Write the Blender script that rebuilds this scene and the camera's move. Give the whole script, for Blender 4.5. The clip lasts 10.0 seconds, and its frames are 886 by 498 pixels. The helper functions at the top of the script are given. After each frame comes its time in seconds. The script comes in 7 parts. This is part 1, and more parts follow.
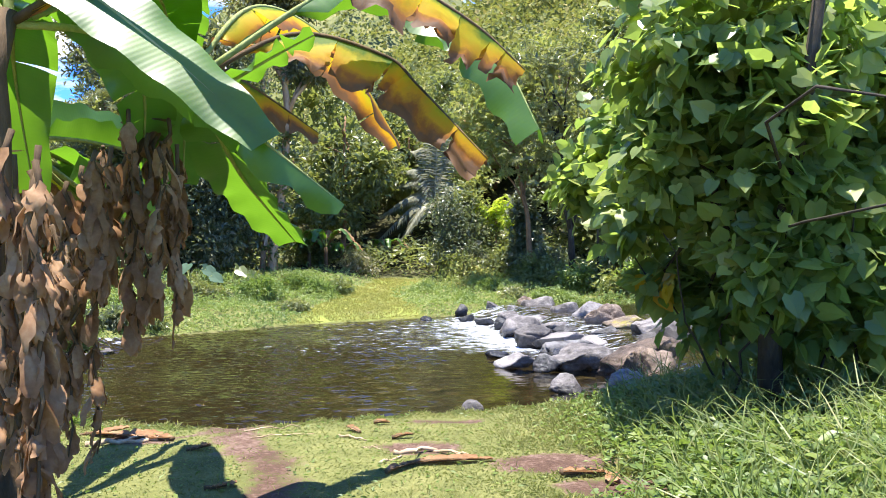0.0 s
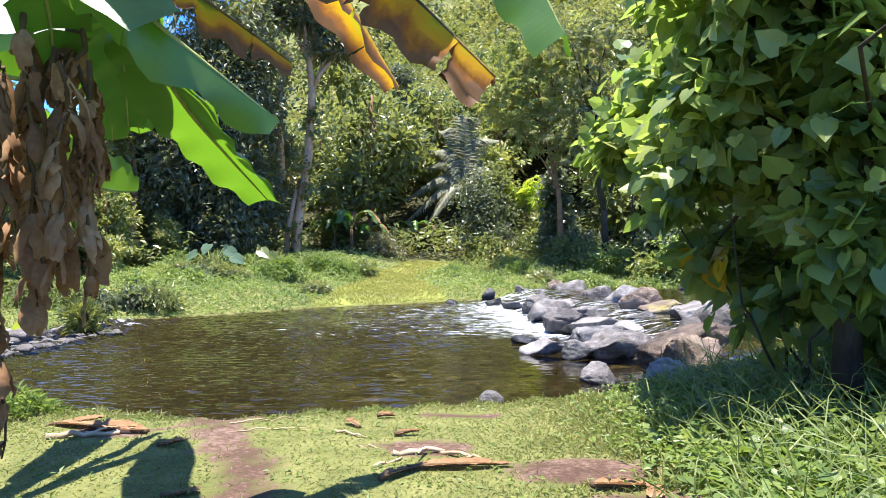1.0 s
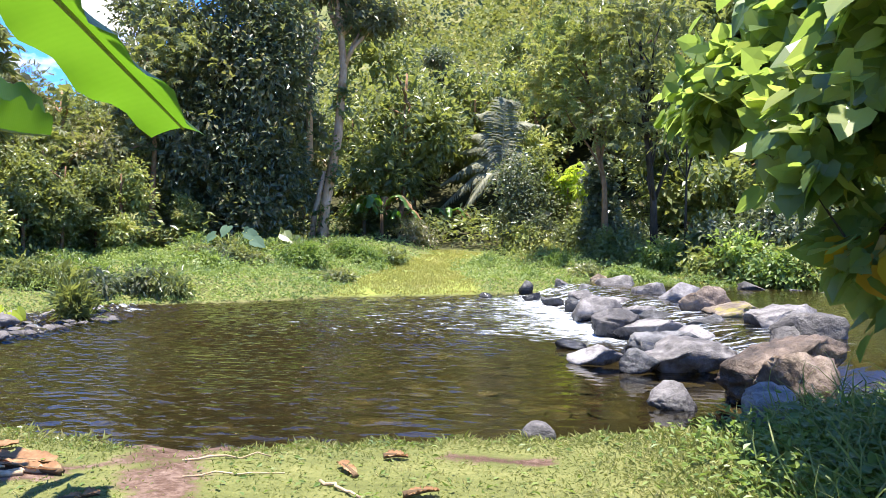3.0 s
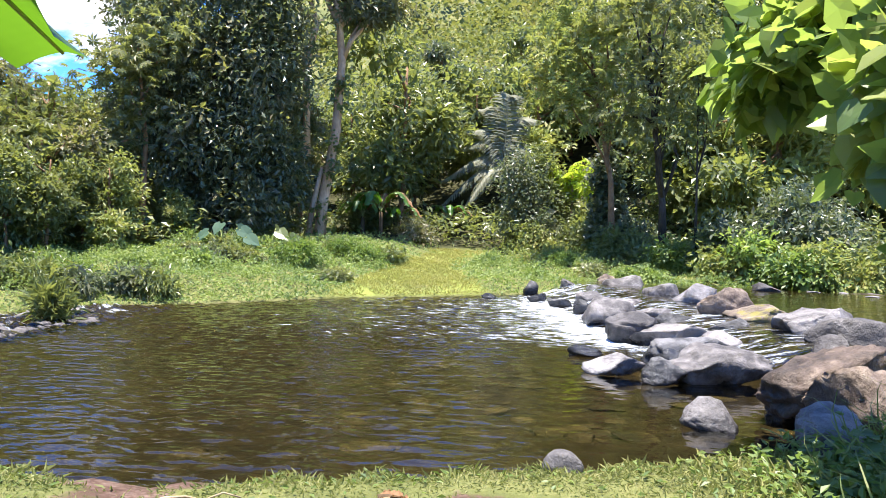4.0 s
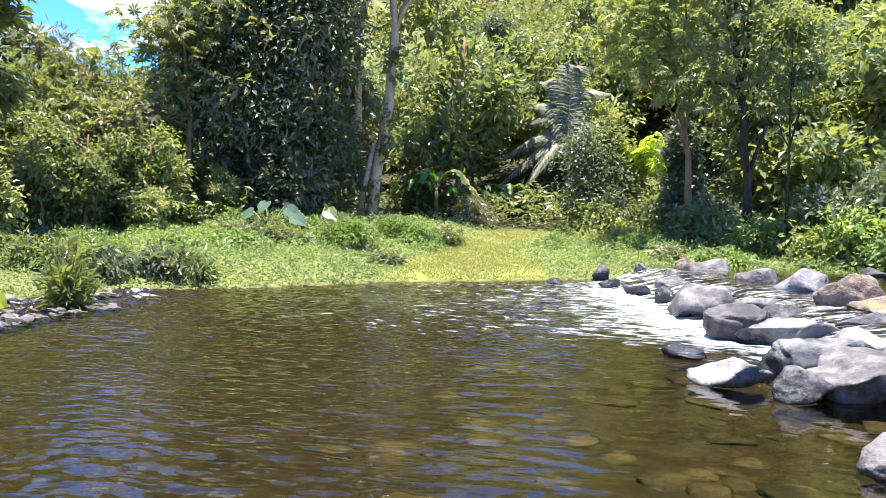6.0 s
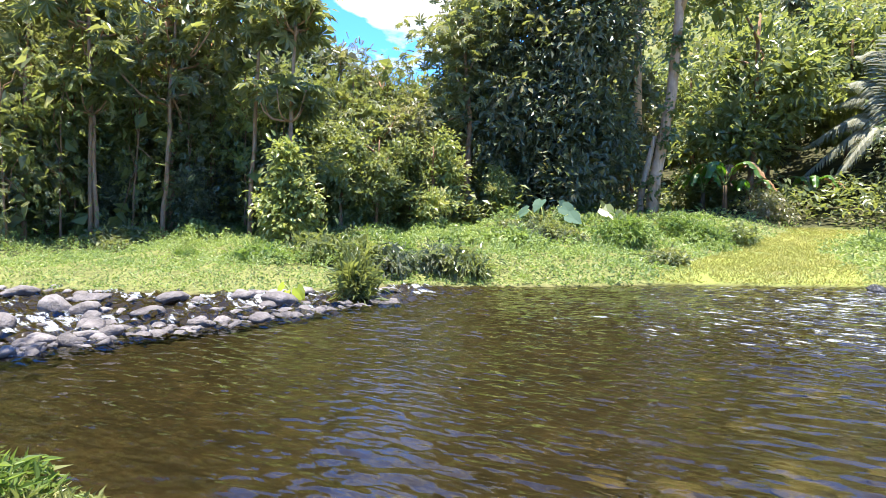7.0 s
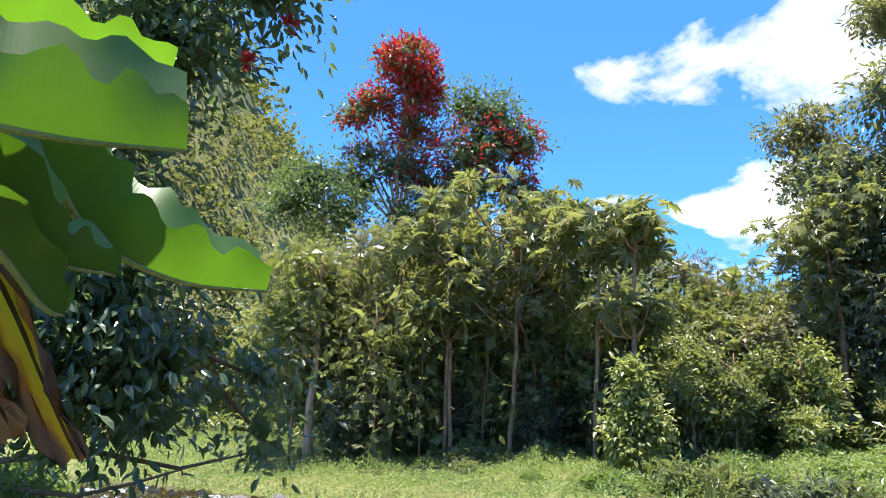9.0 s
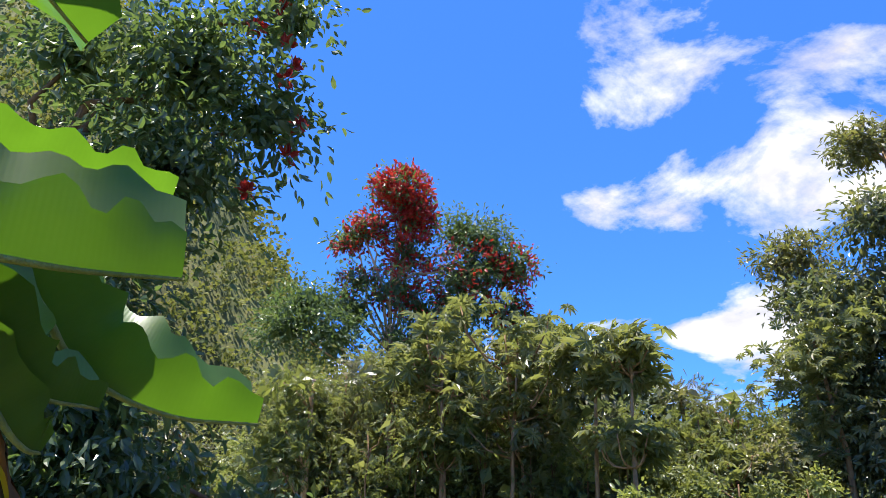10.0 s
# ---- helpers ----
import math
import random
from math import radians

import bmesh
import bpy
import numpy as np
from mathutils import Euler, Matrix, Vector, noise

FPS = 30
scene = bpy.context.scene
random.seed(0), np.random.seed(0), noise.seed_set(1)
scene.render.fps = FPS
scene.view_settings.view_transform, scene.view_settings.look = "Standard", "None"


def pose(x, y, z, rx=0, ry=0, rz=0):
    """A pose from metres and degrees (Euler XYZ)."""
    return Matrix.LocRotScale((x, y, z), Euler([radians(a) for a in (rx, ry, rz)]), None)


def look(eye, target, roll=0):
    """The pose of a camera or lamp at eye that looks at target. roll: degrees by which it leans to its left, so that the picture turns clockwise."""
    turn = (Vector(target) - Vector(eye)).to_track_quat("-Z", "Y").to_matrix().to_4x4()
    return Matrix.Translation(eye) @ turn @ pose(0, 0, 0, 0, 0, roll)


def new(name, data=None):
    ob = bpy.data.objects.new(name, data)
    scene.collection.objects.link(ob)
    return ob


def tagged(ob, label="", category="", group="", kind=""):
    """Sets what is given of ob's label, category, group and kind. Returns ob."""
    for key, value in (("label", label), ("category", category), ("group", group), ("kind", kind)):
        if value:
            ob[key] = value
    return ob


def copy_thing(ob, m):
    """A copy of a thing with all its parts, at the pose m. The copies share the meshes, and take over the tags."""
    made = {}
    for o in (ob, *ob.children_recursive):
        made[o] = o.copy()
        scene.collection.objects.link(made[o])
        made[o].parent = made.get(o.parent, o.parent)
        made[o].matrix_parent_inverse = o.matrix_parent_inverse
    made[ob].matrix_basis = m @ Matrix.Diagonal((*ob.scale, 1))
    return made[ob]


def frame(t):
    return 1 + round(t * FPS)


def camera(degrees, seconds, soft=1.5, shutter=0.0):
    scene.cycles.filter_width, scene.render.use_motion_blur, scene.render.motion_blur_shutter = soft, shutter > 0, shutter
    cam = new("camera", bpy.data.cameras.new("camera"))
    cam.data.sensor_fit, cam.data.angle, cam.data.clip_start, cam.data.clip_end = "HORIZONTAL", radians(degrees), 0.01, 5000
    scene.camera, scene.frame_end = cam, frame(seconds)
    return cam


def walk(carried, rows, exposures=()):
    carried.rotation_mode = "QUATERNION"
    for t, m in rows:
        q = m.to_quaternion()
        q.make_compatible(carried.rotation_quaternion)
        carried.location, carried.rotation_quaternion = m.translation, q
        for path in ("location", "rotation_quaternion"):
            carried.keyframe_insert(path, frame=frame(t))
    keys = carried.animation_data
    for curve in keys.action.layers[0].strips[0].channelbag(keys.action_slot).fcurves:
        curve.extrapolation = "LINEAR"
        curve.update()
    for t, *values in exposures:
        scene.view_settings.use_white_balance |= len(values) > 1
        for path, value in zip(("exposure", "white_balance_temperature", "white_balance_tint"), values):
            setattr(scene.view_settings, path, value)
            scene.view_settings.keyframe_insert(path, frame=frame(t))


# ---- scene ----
cam = camera(62.7, 10.0, 0.7)
PATH = [
    (0, (-0.048, 0.333, 1.942), (-0.218, 2.325, 1.98), -0.8),
    (0.5, (-0.002, 0.885, 1.859), (-0.215, 2.874, 1.887), -0.7),
    (1, (0.032, 1.403, 1.801), (-0.225, 3.387, 1.8), -0.5),
    (1.5, (0.014, 1.924, 1.77), (-0.282, 3.902, 1.765), 0.2),
    (2, (-0.026, 2.418, 1.734), (-0.348, 4.392, 1.727), 0.6),
    (2.5, (-0.137, 2.9, 1.736), (-0.482, 4.87, 1.71), 0.8),
    (4, (-0.46, 4.295, 1.696), (-0.808, 6.264, 1.665), 1.2),
    (4.5, (-0.581, 4.754, 1.686), (-0.948, 6.72, 1.65), 0.8),
    (5, (-0.624, 5.213, 1.669), (-1.003, 7.176, 1.63), 0.6),
    (5.2, (-0.655, 5.383, 1.657), (-1.042, 7.344, 1.612), 0.6),
    (6.3, (-0.937, 6.397, 1.573), (-1.532, 8.304, 1.48), 1.3),
    (6.5, (-0.947, 6.514, 1.581), (-1.642, 8.387, 1.487), 1.3),
    (7, (-1.143, 6.824, 1.543), (-2.318, 8.439, 1.448), 0.7),
    (7.2, (-1.289, 6.917, 1.574), (-2.627, 8.402, 1.503), 0.3),
    (7.5, (-1.374, 7.068, 1.558), (-2.914, 8.343, 1.548), 0.1),
    (8, (-1.467, 7.175, 1.596), (-3.24, 8.094, 1.717), 0.4),
    (8.5, (-1.543, 7.194, 1.635), (-3.316, 8.072, 1.928), 0.1),
    (9, (-1.631, 7.196, 1.67), (-3.357, 8.09, 2.143), 1.2),
    (9.5, (-1.672, 7.197, 1.689), (-3.334, 8.07, 2.378), 1.9),
    (10, (-1.683, 7.197, 1.694), (-3.305, 8.053, 2.492), 0.9),
]
walk(cam, [(t, look(eye, target, roll)) for t, eye, target, roll in PATH], [(0, 1.68), (0.6, 1.62), (1.5, 1.82), (2.5, 1.68), (5, 1.80), (6.5, 1.97), (7.5, 1.97), (8.0, 2.0), (8.5, 1.86), (9, 1.56), (10, 1.08)])

# ---- world, sun, exposure ----
SUN = Vector((-0.04, -0.10, 0.994)).normalized()
world = bpy.data.worlds.new("sky")
scene.world = world
world.use_nodes = True
wn, wl = world.node_tree.nodes, world.node_tree.links
wn.clear()
w_out = wn.new("ShaderNodeOutputWorld")
w_bg = wn.new("ShaderNodeBackground")
w_bg.inputs["Strength"].default_value = 0.10
sky = wn.new("ShaderNodeTexSky")
sky.sky_type = "NISHITA"
sky.sun_disc = False
sky.sun_elevation = math.asin(SUN.z)
sky.sun_rotation = math.atan2(SUN.x, SUN.y)
sky.air_density, sky.dust_density, sky.ozone_density = 1.0, 0.3, 3.0
# broken fair-weather cloud, laid out on a flat layer overhead
w_tc = wn.new("ShaderNodeTexCoord")
w_sep = wn.new("ShaderNodeSeparateXYZ")
w_add = wn.new("ShaderNodeMath"); w_add.operation = "ADD"; w_add.inputs[1].default_value = 0.22
w_max = wn.new("ShaderNodeMath"); w_max.operation = "MAXIMUM"; w_max.inputs[1].default_value = 0.05
w_dx = wn.new("ShaderNodeMath"); w_dx.operation = "DIVIDE"
w_dy = wn.new("ShaderNodeMath"); w_dy.operation = "DIVIDE"
w_com = wn.new("ShaderNodeCombineXYZ")
w_map = wn.new("ShaderNodeMapping")
w_map.inputs["Location"].default_value = (3.1, 7.4, 0.0)
w_n1 = wn.new("ShaderNodeTexNoise")
w_n1.inputs["Scale"].default_value, w_n1.inputs["Detail"].default_value, w_n1.inputs["Roughness"].default_value = 3.1, 9.0, 0.6
w_n1.inputs["Distortion"].default_value = 0.25
w_r1 = wn.new("ShaderNodeValToRGB")
w_r1.color_ramp.elements[0].position, w_r1.color_ramp.elements[1].position = 0.55, 0.68
w_n2 = wn.new("ShaderNodeTexNoise")
w_n2.inputs["Scale"].default_value, w_n2.inputs["Detail"].default_value = 5.0, 6.0
w_r2 = wn.new("ShaderNodeValToRGB")
w_r2.color_ramp.elements[0].position, w_r2.color_ramp.elements[1].position = 0.35, 0.7
w_r2.color_ramp.elements[0].color, w_r2.color_ramp.elements[1].color = (4.1, 4.1, 4.5, 1), (7.0, 6.9, 6.8, 1)
w_mix = wn.new("ShaderNodeMix"); w_mix.data_type = "RGBA"
w_tint = wn.new("ShaderNodeMix"); w_tint.data_type = "RGBA"; w_tint.blend_type = "MULTIPLY"
w_tint.inputs[0].default_value = 1.0
w_tint.inputs[7].default_value = (0.33, 0.73, 1.42, 1)
wl.new(sky.outputs[0], w_tint.inputs[6])
wl.new(w_tc.outputs["Generated"], w_sep.inputs[0])
wl.new(w_sep.outputs["Z"], w_add.inputs[0]); wl.new(w_add.outputs[0], w_max.inputs[0])
wl.new(w_sep.outputs["X"], w_dx.inputs[0]); wl.new(w_max.outputs[0], w_dx.inputs[1])
wl.new(w_sep.outputs["Y"], w_dy.inputs[0]); wl.new(w_max.outputs[0], w_dy.inputs[1])
wl.new(w_dx.outputs[0], w_com.inputs[0]); wl.new(w_dy.outputs[0], w_com.inputs[1])
wl.new(w_com.outputs[0], w_map.inputs[0])
wl.new(w_map.outputs[0], w_n1.inputs["Vector"]); wl.new(w_map.outputs[0], w_n2.inputs["Vector"])
bank = w_n1.outputs[0]
for cx, cy, reach, much in ((-0.70, 0.74, 0.15, 0.10), (-0.56, 0.92, 0.2, 0.10), (-0.82, 0.96, 0.10, 0.12), (-1.02, 0.87, 0.10, 0.10), (-0.70, 1.19, 0.14, 0.10), (-1.29, 1.43, 0.10, 0.2), (-1.2, 1.64, 0.22, 0.2), (-1.0, 0.40, 0.36, -0.12), (-1.37, 0.78, 0.32, -0.2), (-1.12, 1.14, 0.16, -0.14), (-0.72, 0.9, 0.05, -0.06)):
    w_d = wn.new("ShaderNodeVectorMath"); w_d.operation = "DISTANCE"
    w_d.inputs[1].default_value = (cx, cy, 0)
    w_m = wn.new("ShaderNodeMapRange"); w_m.interpolation_type = "SMOOTHSTEP"
    w_m.inputs[1].default_value, w_m.inputs[2].default_value, w_m.inputs[3].default_value, w_m.inputs[4].default_value = reach * 1.5, reach * 0.35, 0.0, much
    w_s = wn.new("ShaderNodeMath"); w_s.operation = "ADD"
    wl.new(w_com.outputs[0], w_d.inputs[0]); wl.new(w_d.outputs["Value"], w_m.inputs[0])
    wl.new(bank, w_s.inputs[0]); wl.new(w_m.outputs[0], w_s.inputs[1])
    bank = w_s.outputs[0]
wl.new(bank, w_r1.inputs[0]); wl.new(w_n2.outputs[0], w_r2.inputs[0])
wl.new(w_r1.outputs[0], w_mix.inputs[0]); wl.new(w_tint.outputs[2], w_mix.inputs[6]); wl.new(w_r2.outputs[0], w_mix.inputs[7])
wl.new(w_mix.outputs[2], w_bg.inputs["Color"]); wl.new(w_bg.outputs[0], w_out.inputs[0])

sun = new("sun", bpy.data.lights.new("sun", "SUN"))
sun.data.energy, sun.data.angle, sun.data.color = 5.0, radians(0.53), (1.0, 0.95, 0.86)
sun.matrix_world = look(SUN * 60, (0, 0, 0))


# ---- node and mesh helpers ----
def node_mat(name):
    m = bpy.data.materials.new(name)
    m.use_nodes = True
    m.node_tree.nodes.clear()
    return m, m.node_tree.nodes, m.node_tree.links


def ramp_node(n, stops):
    r = n.new("ShaderNodeValToRGB")
    e = r.color_ramp.elements
    while len(e) < len(stops):
        e.new(0.5)
    for k, (p, c) in enumerate(stops):
        e[k].position, e[k].color = p, (*c, 1)
    return r


def noise_node(n, l, src, scale, detail=4.0, rough=0.55, stretch=None):
    t = n.new("ShaderNodeTexNoise")
    t.inputs["Scale"].default_value, t.inputs["Detail"].default_value, t.inputs["Roughness"].default_value = scale, detail, rough
    if stretch:
        mp = n.new("ShaderNodeMapping")
        mp.inputs["Scale"].default_value = stretch
        l.new(src, mp.inputs[0])
        src = mp.outputs[0]
    l.new(src, t.inputs["Vector"])
    return t.outputs[0]


def mix_col(n, l, fac, a, b, blend="MIX"):
    m = n.new("ShaderNodeMix")
    m.data_type, m.blend_type = "RGBA", blend
    for sock, v in ((m.inputs[0], fac), (m.inputs[6], a), (m.inputs[7], b)):
        if isinstance(v, (int, float)):
            sock.default_value = v
        elif isinstance(v, tuple):
            sock.default_value = (*v, 1)
        else:
            l.new(v, sock)
    return m.outputs[2]


def math_node(n, l, op, a, b=0.0, clamp=False):
    m = n.new("ShaderNodeMath")
    m.operation, m.use_clamp = op, clamp
    for sock, v in zip(m.inputs, (a, b)):
        if isinstance(v, (int, float)):
            sock.default_value = v
        else:
            l.new(v, sock)
    return m.outputs[0]


def bump_node(n, l, height, strength, dist):
    b = n.new("ShaderNodeBump")
    b.inputs["Strength"].default_value, b.inputs["Distance"].default_value = strength, dist
    l.new(height, b.inputs["Height"])
    return b.outputs[0]


def surface(n, l, color, rough, normal=None, spec=0.5):
    p = n.new("ShaderNodeBsdfPrincipled")
    for sock, v in ((p.inputs["Base Color"], color), (p.inputs["Roughness"], rough)):
        if isinstance(v, tuple):
            sock.default_value = (*v, 1)
        elif isinstance(v, (int, float)):
            sock.default_value = v
        else:
            l.new(v, sock)
    p.inputs["Specular IOR Level"].default_value = spec
    if normal is not None:
        l.new(normal, p.inputs["Normal"])
    return p


def finish(n, l, shader):
    o = n.new("ShaderNodeOutputMaterial")
    l.new(shader, o.inputs[0])


def leaf_mat(name, cols, shine=(0.46, 0.50, 0.07), rough=0.36, trans=0.42, spec=0.5, patch=0.5):
    """Leaves: hue by leaf, drifting in patches; light shines through."""
    m, n, l = node_mat(name)
    cols = [(min(1, 1.05 * c[0]), 0.96 * c[1], c[2] * 1.65 + 0.008) for c in cols] if 'flower' not in name and 'yellow' not in name else cols
    g = n.new("ShaderNodeNewGeometry")
    tc = n.new("ShaderNodeTexCoord")
    stops = [(k / max(1, len(cols) - 1), c) for k, c in enumerate(cols)]
    r = ramp_node(n, stops)
    drift = noise_node(n, l, tc.outputs["Object"], patch, 2.0)
    where = math_node(n, l, "ADD", math_node(n, l, "MULTIPLY", g.outputs["Random Per Island"], 0.6), math_node(n, l, "SUBTRACT", math_node(n, l, "MULTIPLY", drift, 1.3), 0.45), True)
    l.new(where, r.inputs[0])
    p = surface(n, l, r.outputs[0], rough, None, spec)
    t = n.new("ShaderNodeBsdfTranslucent")
    l.new(mix_col(n, l, 0.5, r.outputs[0], shine), t.inputs[0])
    mx = n.new("ShaderNodeMixShader")
    mx.inputs[0].default_value = trans
    l.new(p.outputs[0], mx.inputs[1]); l.new(t.outputs[0], mx.inputs[2])
    finish(n, l, mx.outputs[0])
    return m


def bark_mat(name, a, b, scale=6.0, stretch=(1, 1, 0.25)):
    m, n, l = node_mat(name)
    tc = n.new("ShaderNodeTexCoord")
    big = noise_node(n, l, tc.outputs["Object"], scale * 0.35, 3.0)
    fine = noise_node(n, l, tc.outputs["Object"], scale * 3, 6.0, 0.65, stretch)
    r = ramp_node(n, [(0.32, a), (0.62, b), (0.8, tuple(min(1, c * 1.35) for c in b))])
    l.new(math_node(n, l, "ADD", math_node(n, l, "MULTIPLY", big, 0.55), math_node(n, l, "MULTIPLY", fine, 0.45)), r.inputs[0])
    finish(n, l, surface(n, l, r.outputs[0], 0.85, bump_node(n, l, fine, 0.7, 0.03), 0.25).outputs[0])
    return m


def rock_mat(name, dark, mid, pale, wet_z=0.06, moss=0.0):
    """River basalt: stained in patches, speckled and pitted, dark and glossy at the wet foot."""
    m, n, l = node_mat(name)
    g = n.new("ShaderNodeNewGeometry")
    oi = n.new("ShaderNodeObjectInfo")
    pos = g.outputs["Position"]
    big = noise_node(n, l, pos, 2.3, 6.0, 0.62)
    mid_n = noise_node(n, l, pos, 8.0, 6.0, 0.65)
    fine = noise_node(n, l, pos, 42.0, 5.0, 0.7)
    v = n.new("ShaderNodeTexVoronoi")
    v.inputs["Scale"].default_value = 19.0
    v.inputs["Randomness"].default_value = 1.0
    l.new(pos, v.inputs["Vector"])
    r = ramp_node(n, [(0.39, dark), (0.50, mid), (0.60, pale)])
    mixed = math_node(n, l, "ADD", math_node(n, l, "MULTIPLY", big, 0.62), math_node(n, l, "ADD", math_node(n, l, "MULTIPLY", mid_n, 0.3), math_node(n, l, "MULTIPLY", fine, 0.08)))
    l.new(math_node(n, l, "ADD", mixed, math_node(n, l, "MULTIPLY", math_node(n, l, "SUBTRACT", oi.outputs["Random"], 0.5), 0.14)), r.inputs[0])
    pits = ramp_node(n, [(0.05, (0.35, 0.35, 0.35)), (0.16, (1, 1, 1))])
    l.new(v.outputs["Distance"], pits.inputs[0])
    few = ramp_node(n, [(0.5, (0, 0, 0)), (0.6, (1, 1, 1))])
    l.new(mid_n, few.inputs[0])
    col = mix_col(n, l, few.outputs[0], r.outputs[0], mix_col(n, l, 1.0, r.outputs[0], pits.outputs[0], "MULTIPLY"))
    sep = n.new("ShaderNodeSeparateXYZ")
    l.new(pos, sep.inputs[0])
    if moss:
        spot = ramp_node(n, [(0.50, (0, 0, 0)), (0.60, (moss, moss, moss))])
        l.new(noise_node(n, l, pos, 3.1, 5.0, 0.7), spot.inputs[0])
        col = mix_col(n, l, spot.outputs[0], col, (0.22, 0.19, 0.03))
    level = math_node(n, l, "ADD", sep.outputs["Z"], math_node(n, l, "MULTIPLY", math_node(n, l, "SUBTRACT", big, 0.5), 0.5))
    wet = math_node(n, l, "SUBTRACT", 1.0, math_node(n, l, "DIVIDE", math_node(n, l, "SUBTRACT", level, wet_z), 0.14, True))
    col = mix_col(n, l, math_node(n, l, "MULTIPLY", wet, 0.78), col, (0.016, 0.016, 0.016))
    rough = math_node(n, l, "SUBTRACT", 0.62, math_node(n, l, "MULTIPLY", wet, 0.38))
    hgt = math_node(n, l, "ADD", math_node(n, l, "MULTIPLY", mid_n, 0.8), math_node(n, l, "MULTIPLY", fine, 0.12))
    finish(n, l, surface(n, l, col, rough, bump_node(n, l, hgt, 0.75, 0.10), 0.4).outputs[0])
    return m


def np_mesh(name, V, F, smooth=False):
    me = bpy.data.meshes.new(name)
    V, F = np.asarray(V, np.float32), np.asarray(F, np.int32)
    k = F.shape[1]
    me.vertices.add(len(V)); me.vertices.foreach_set("co", V.ravel())
    me.loops.add(F.size); me.loops.foreach_set("vertex_index", F.ravel())
    me.polygons.add(len(F)); me.polygons.foreach_set("loop_start", np.arange(0, F.size, k, dtype=np.int32))
    me.polygons.foreach_set("use_smooth", np.full(len(F), smooth))
    me.update(calc_edges=True)
    return me


def join(chunks):
    Vs, Fs, at = [], [], 0
    for V, F in chunks:
        Vs.append(V); Fs.append(np.asarray(F) + at); at += len(V)
    return np.concatenate(Vs), np.concatenate(Fs)


def thing(name, label, category, loc=(0, 0, 0), group="", kind=""):
    ob = new(name)
    ob.empty_display_size = 0.2
    ob.location = loc
    return tagged(ob, label, category, group, kind)


def part(name, VF, mat, parent, label="", smooth=False):
    ob = new(name, np_mesh(name, *VF, smooth=smooth))
    ob.data.materials.append(mat)
    ob.parent = parent
    return tagged(ob, label)


def single(name, VF, mat, label, category, loc=(0, 0, 0), group="", kind="", smooth=False):
    ob = new(name, np_mesh(name, *VF, smooth=smooth))
    ob.data.materials.append(mat)
    ob.location = loc
    return tagged(ob, label, category, group, kind)


def unit(a):
    return a / np.maximum(np.linalg.norm(a, axis=-1, keepdims=True), 1e-9)


def lobes(angles, reach, broad, drop):
    """Fan of pointed leaflets round one stalk."""
    V, F = [], []
    for a, r in zip(angles, reach):
        c, s, k = math.cos(a), math.sin(a), len(V)
        V += [(0, 0, 0), (0.55 * r * c + broad * s, 0.55 * r * s - broad * c, 0.03), (r * c, r * s, -drop), (0.55 * r * c - broad * s, 0.55 * r * s + broad * c, 0.03)]
        F += [(k, k + 1, k + 2), (k, k + 2, k + 3)]
    return np.array(V, float), np.array(F)


def feather(pairs, leaflet, broad, droop):
    """Pinnate leaf: a row of leaflets on both sides of the stalk."""
    V, F = [], []
    for i in range(pairs):
        u = 0.15 + 0.8 * i / pairs
        ln = leaflet * (0.75 + 0.5 * math.sin(math.pi * (i + 1) / (pairs + 1)))
        for sgn in (-1, 1):
            k = len(V)
            tip = (u + 0.35 * ln, sgn * ln, -droop * (u + 0.5 * ln))
            mid = (u + 0.15 * ln, sgn * ln * 0.5, -droop * u * 0.6 + 0.01)
            V += [(u, 0, -droop * u * u), (mid[0] - broad, mid[1], mid[2]), tip, (mid[0] + broad, mid[1], mid[2])]
            F += [(k, k + 1, k + 2), (k, k + 2, k + 3)]
    k = len(V)
    V += [(0, -0.012, 0), (0, 0.012, 0), (1, 0, -droop)]
    F += [(k, k + 1, k + 2)]
    return np.array(V, float), np.array(F)


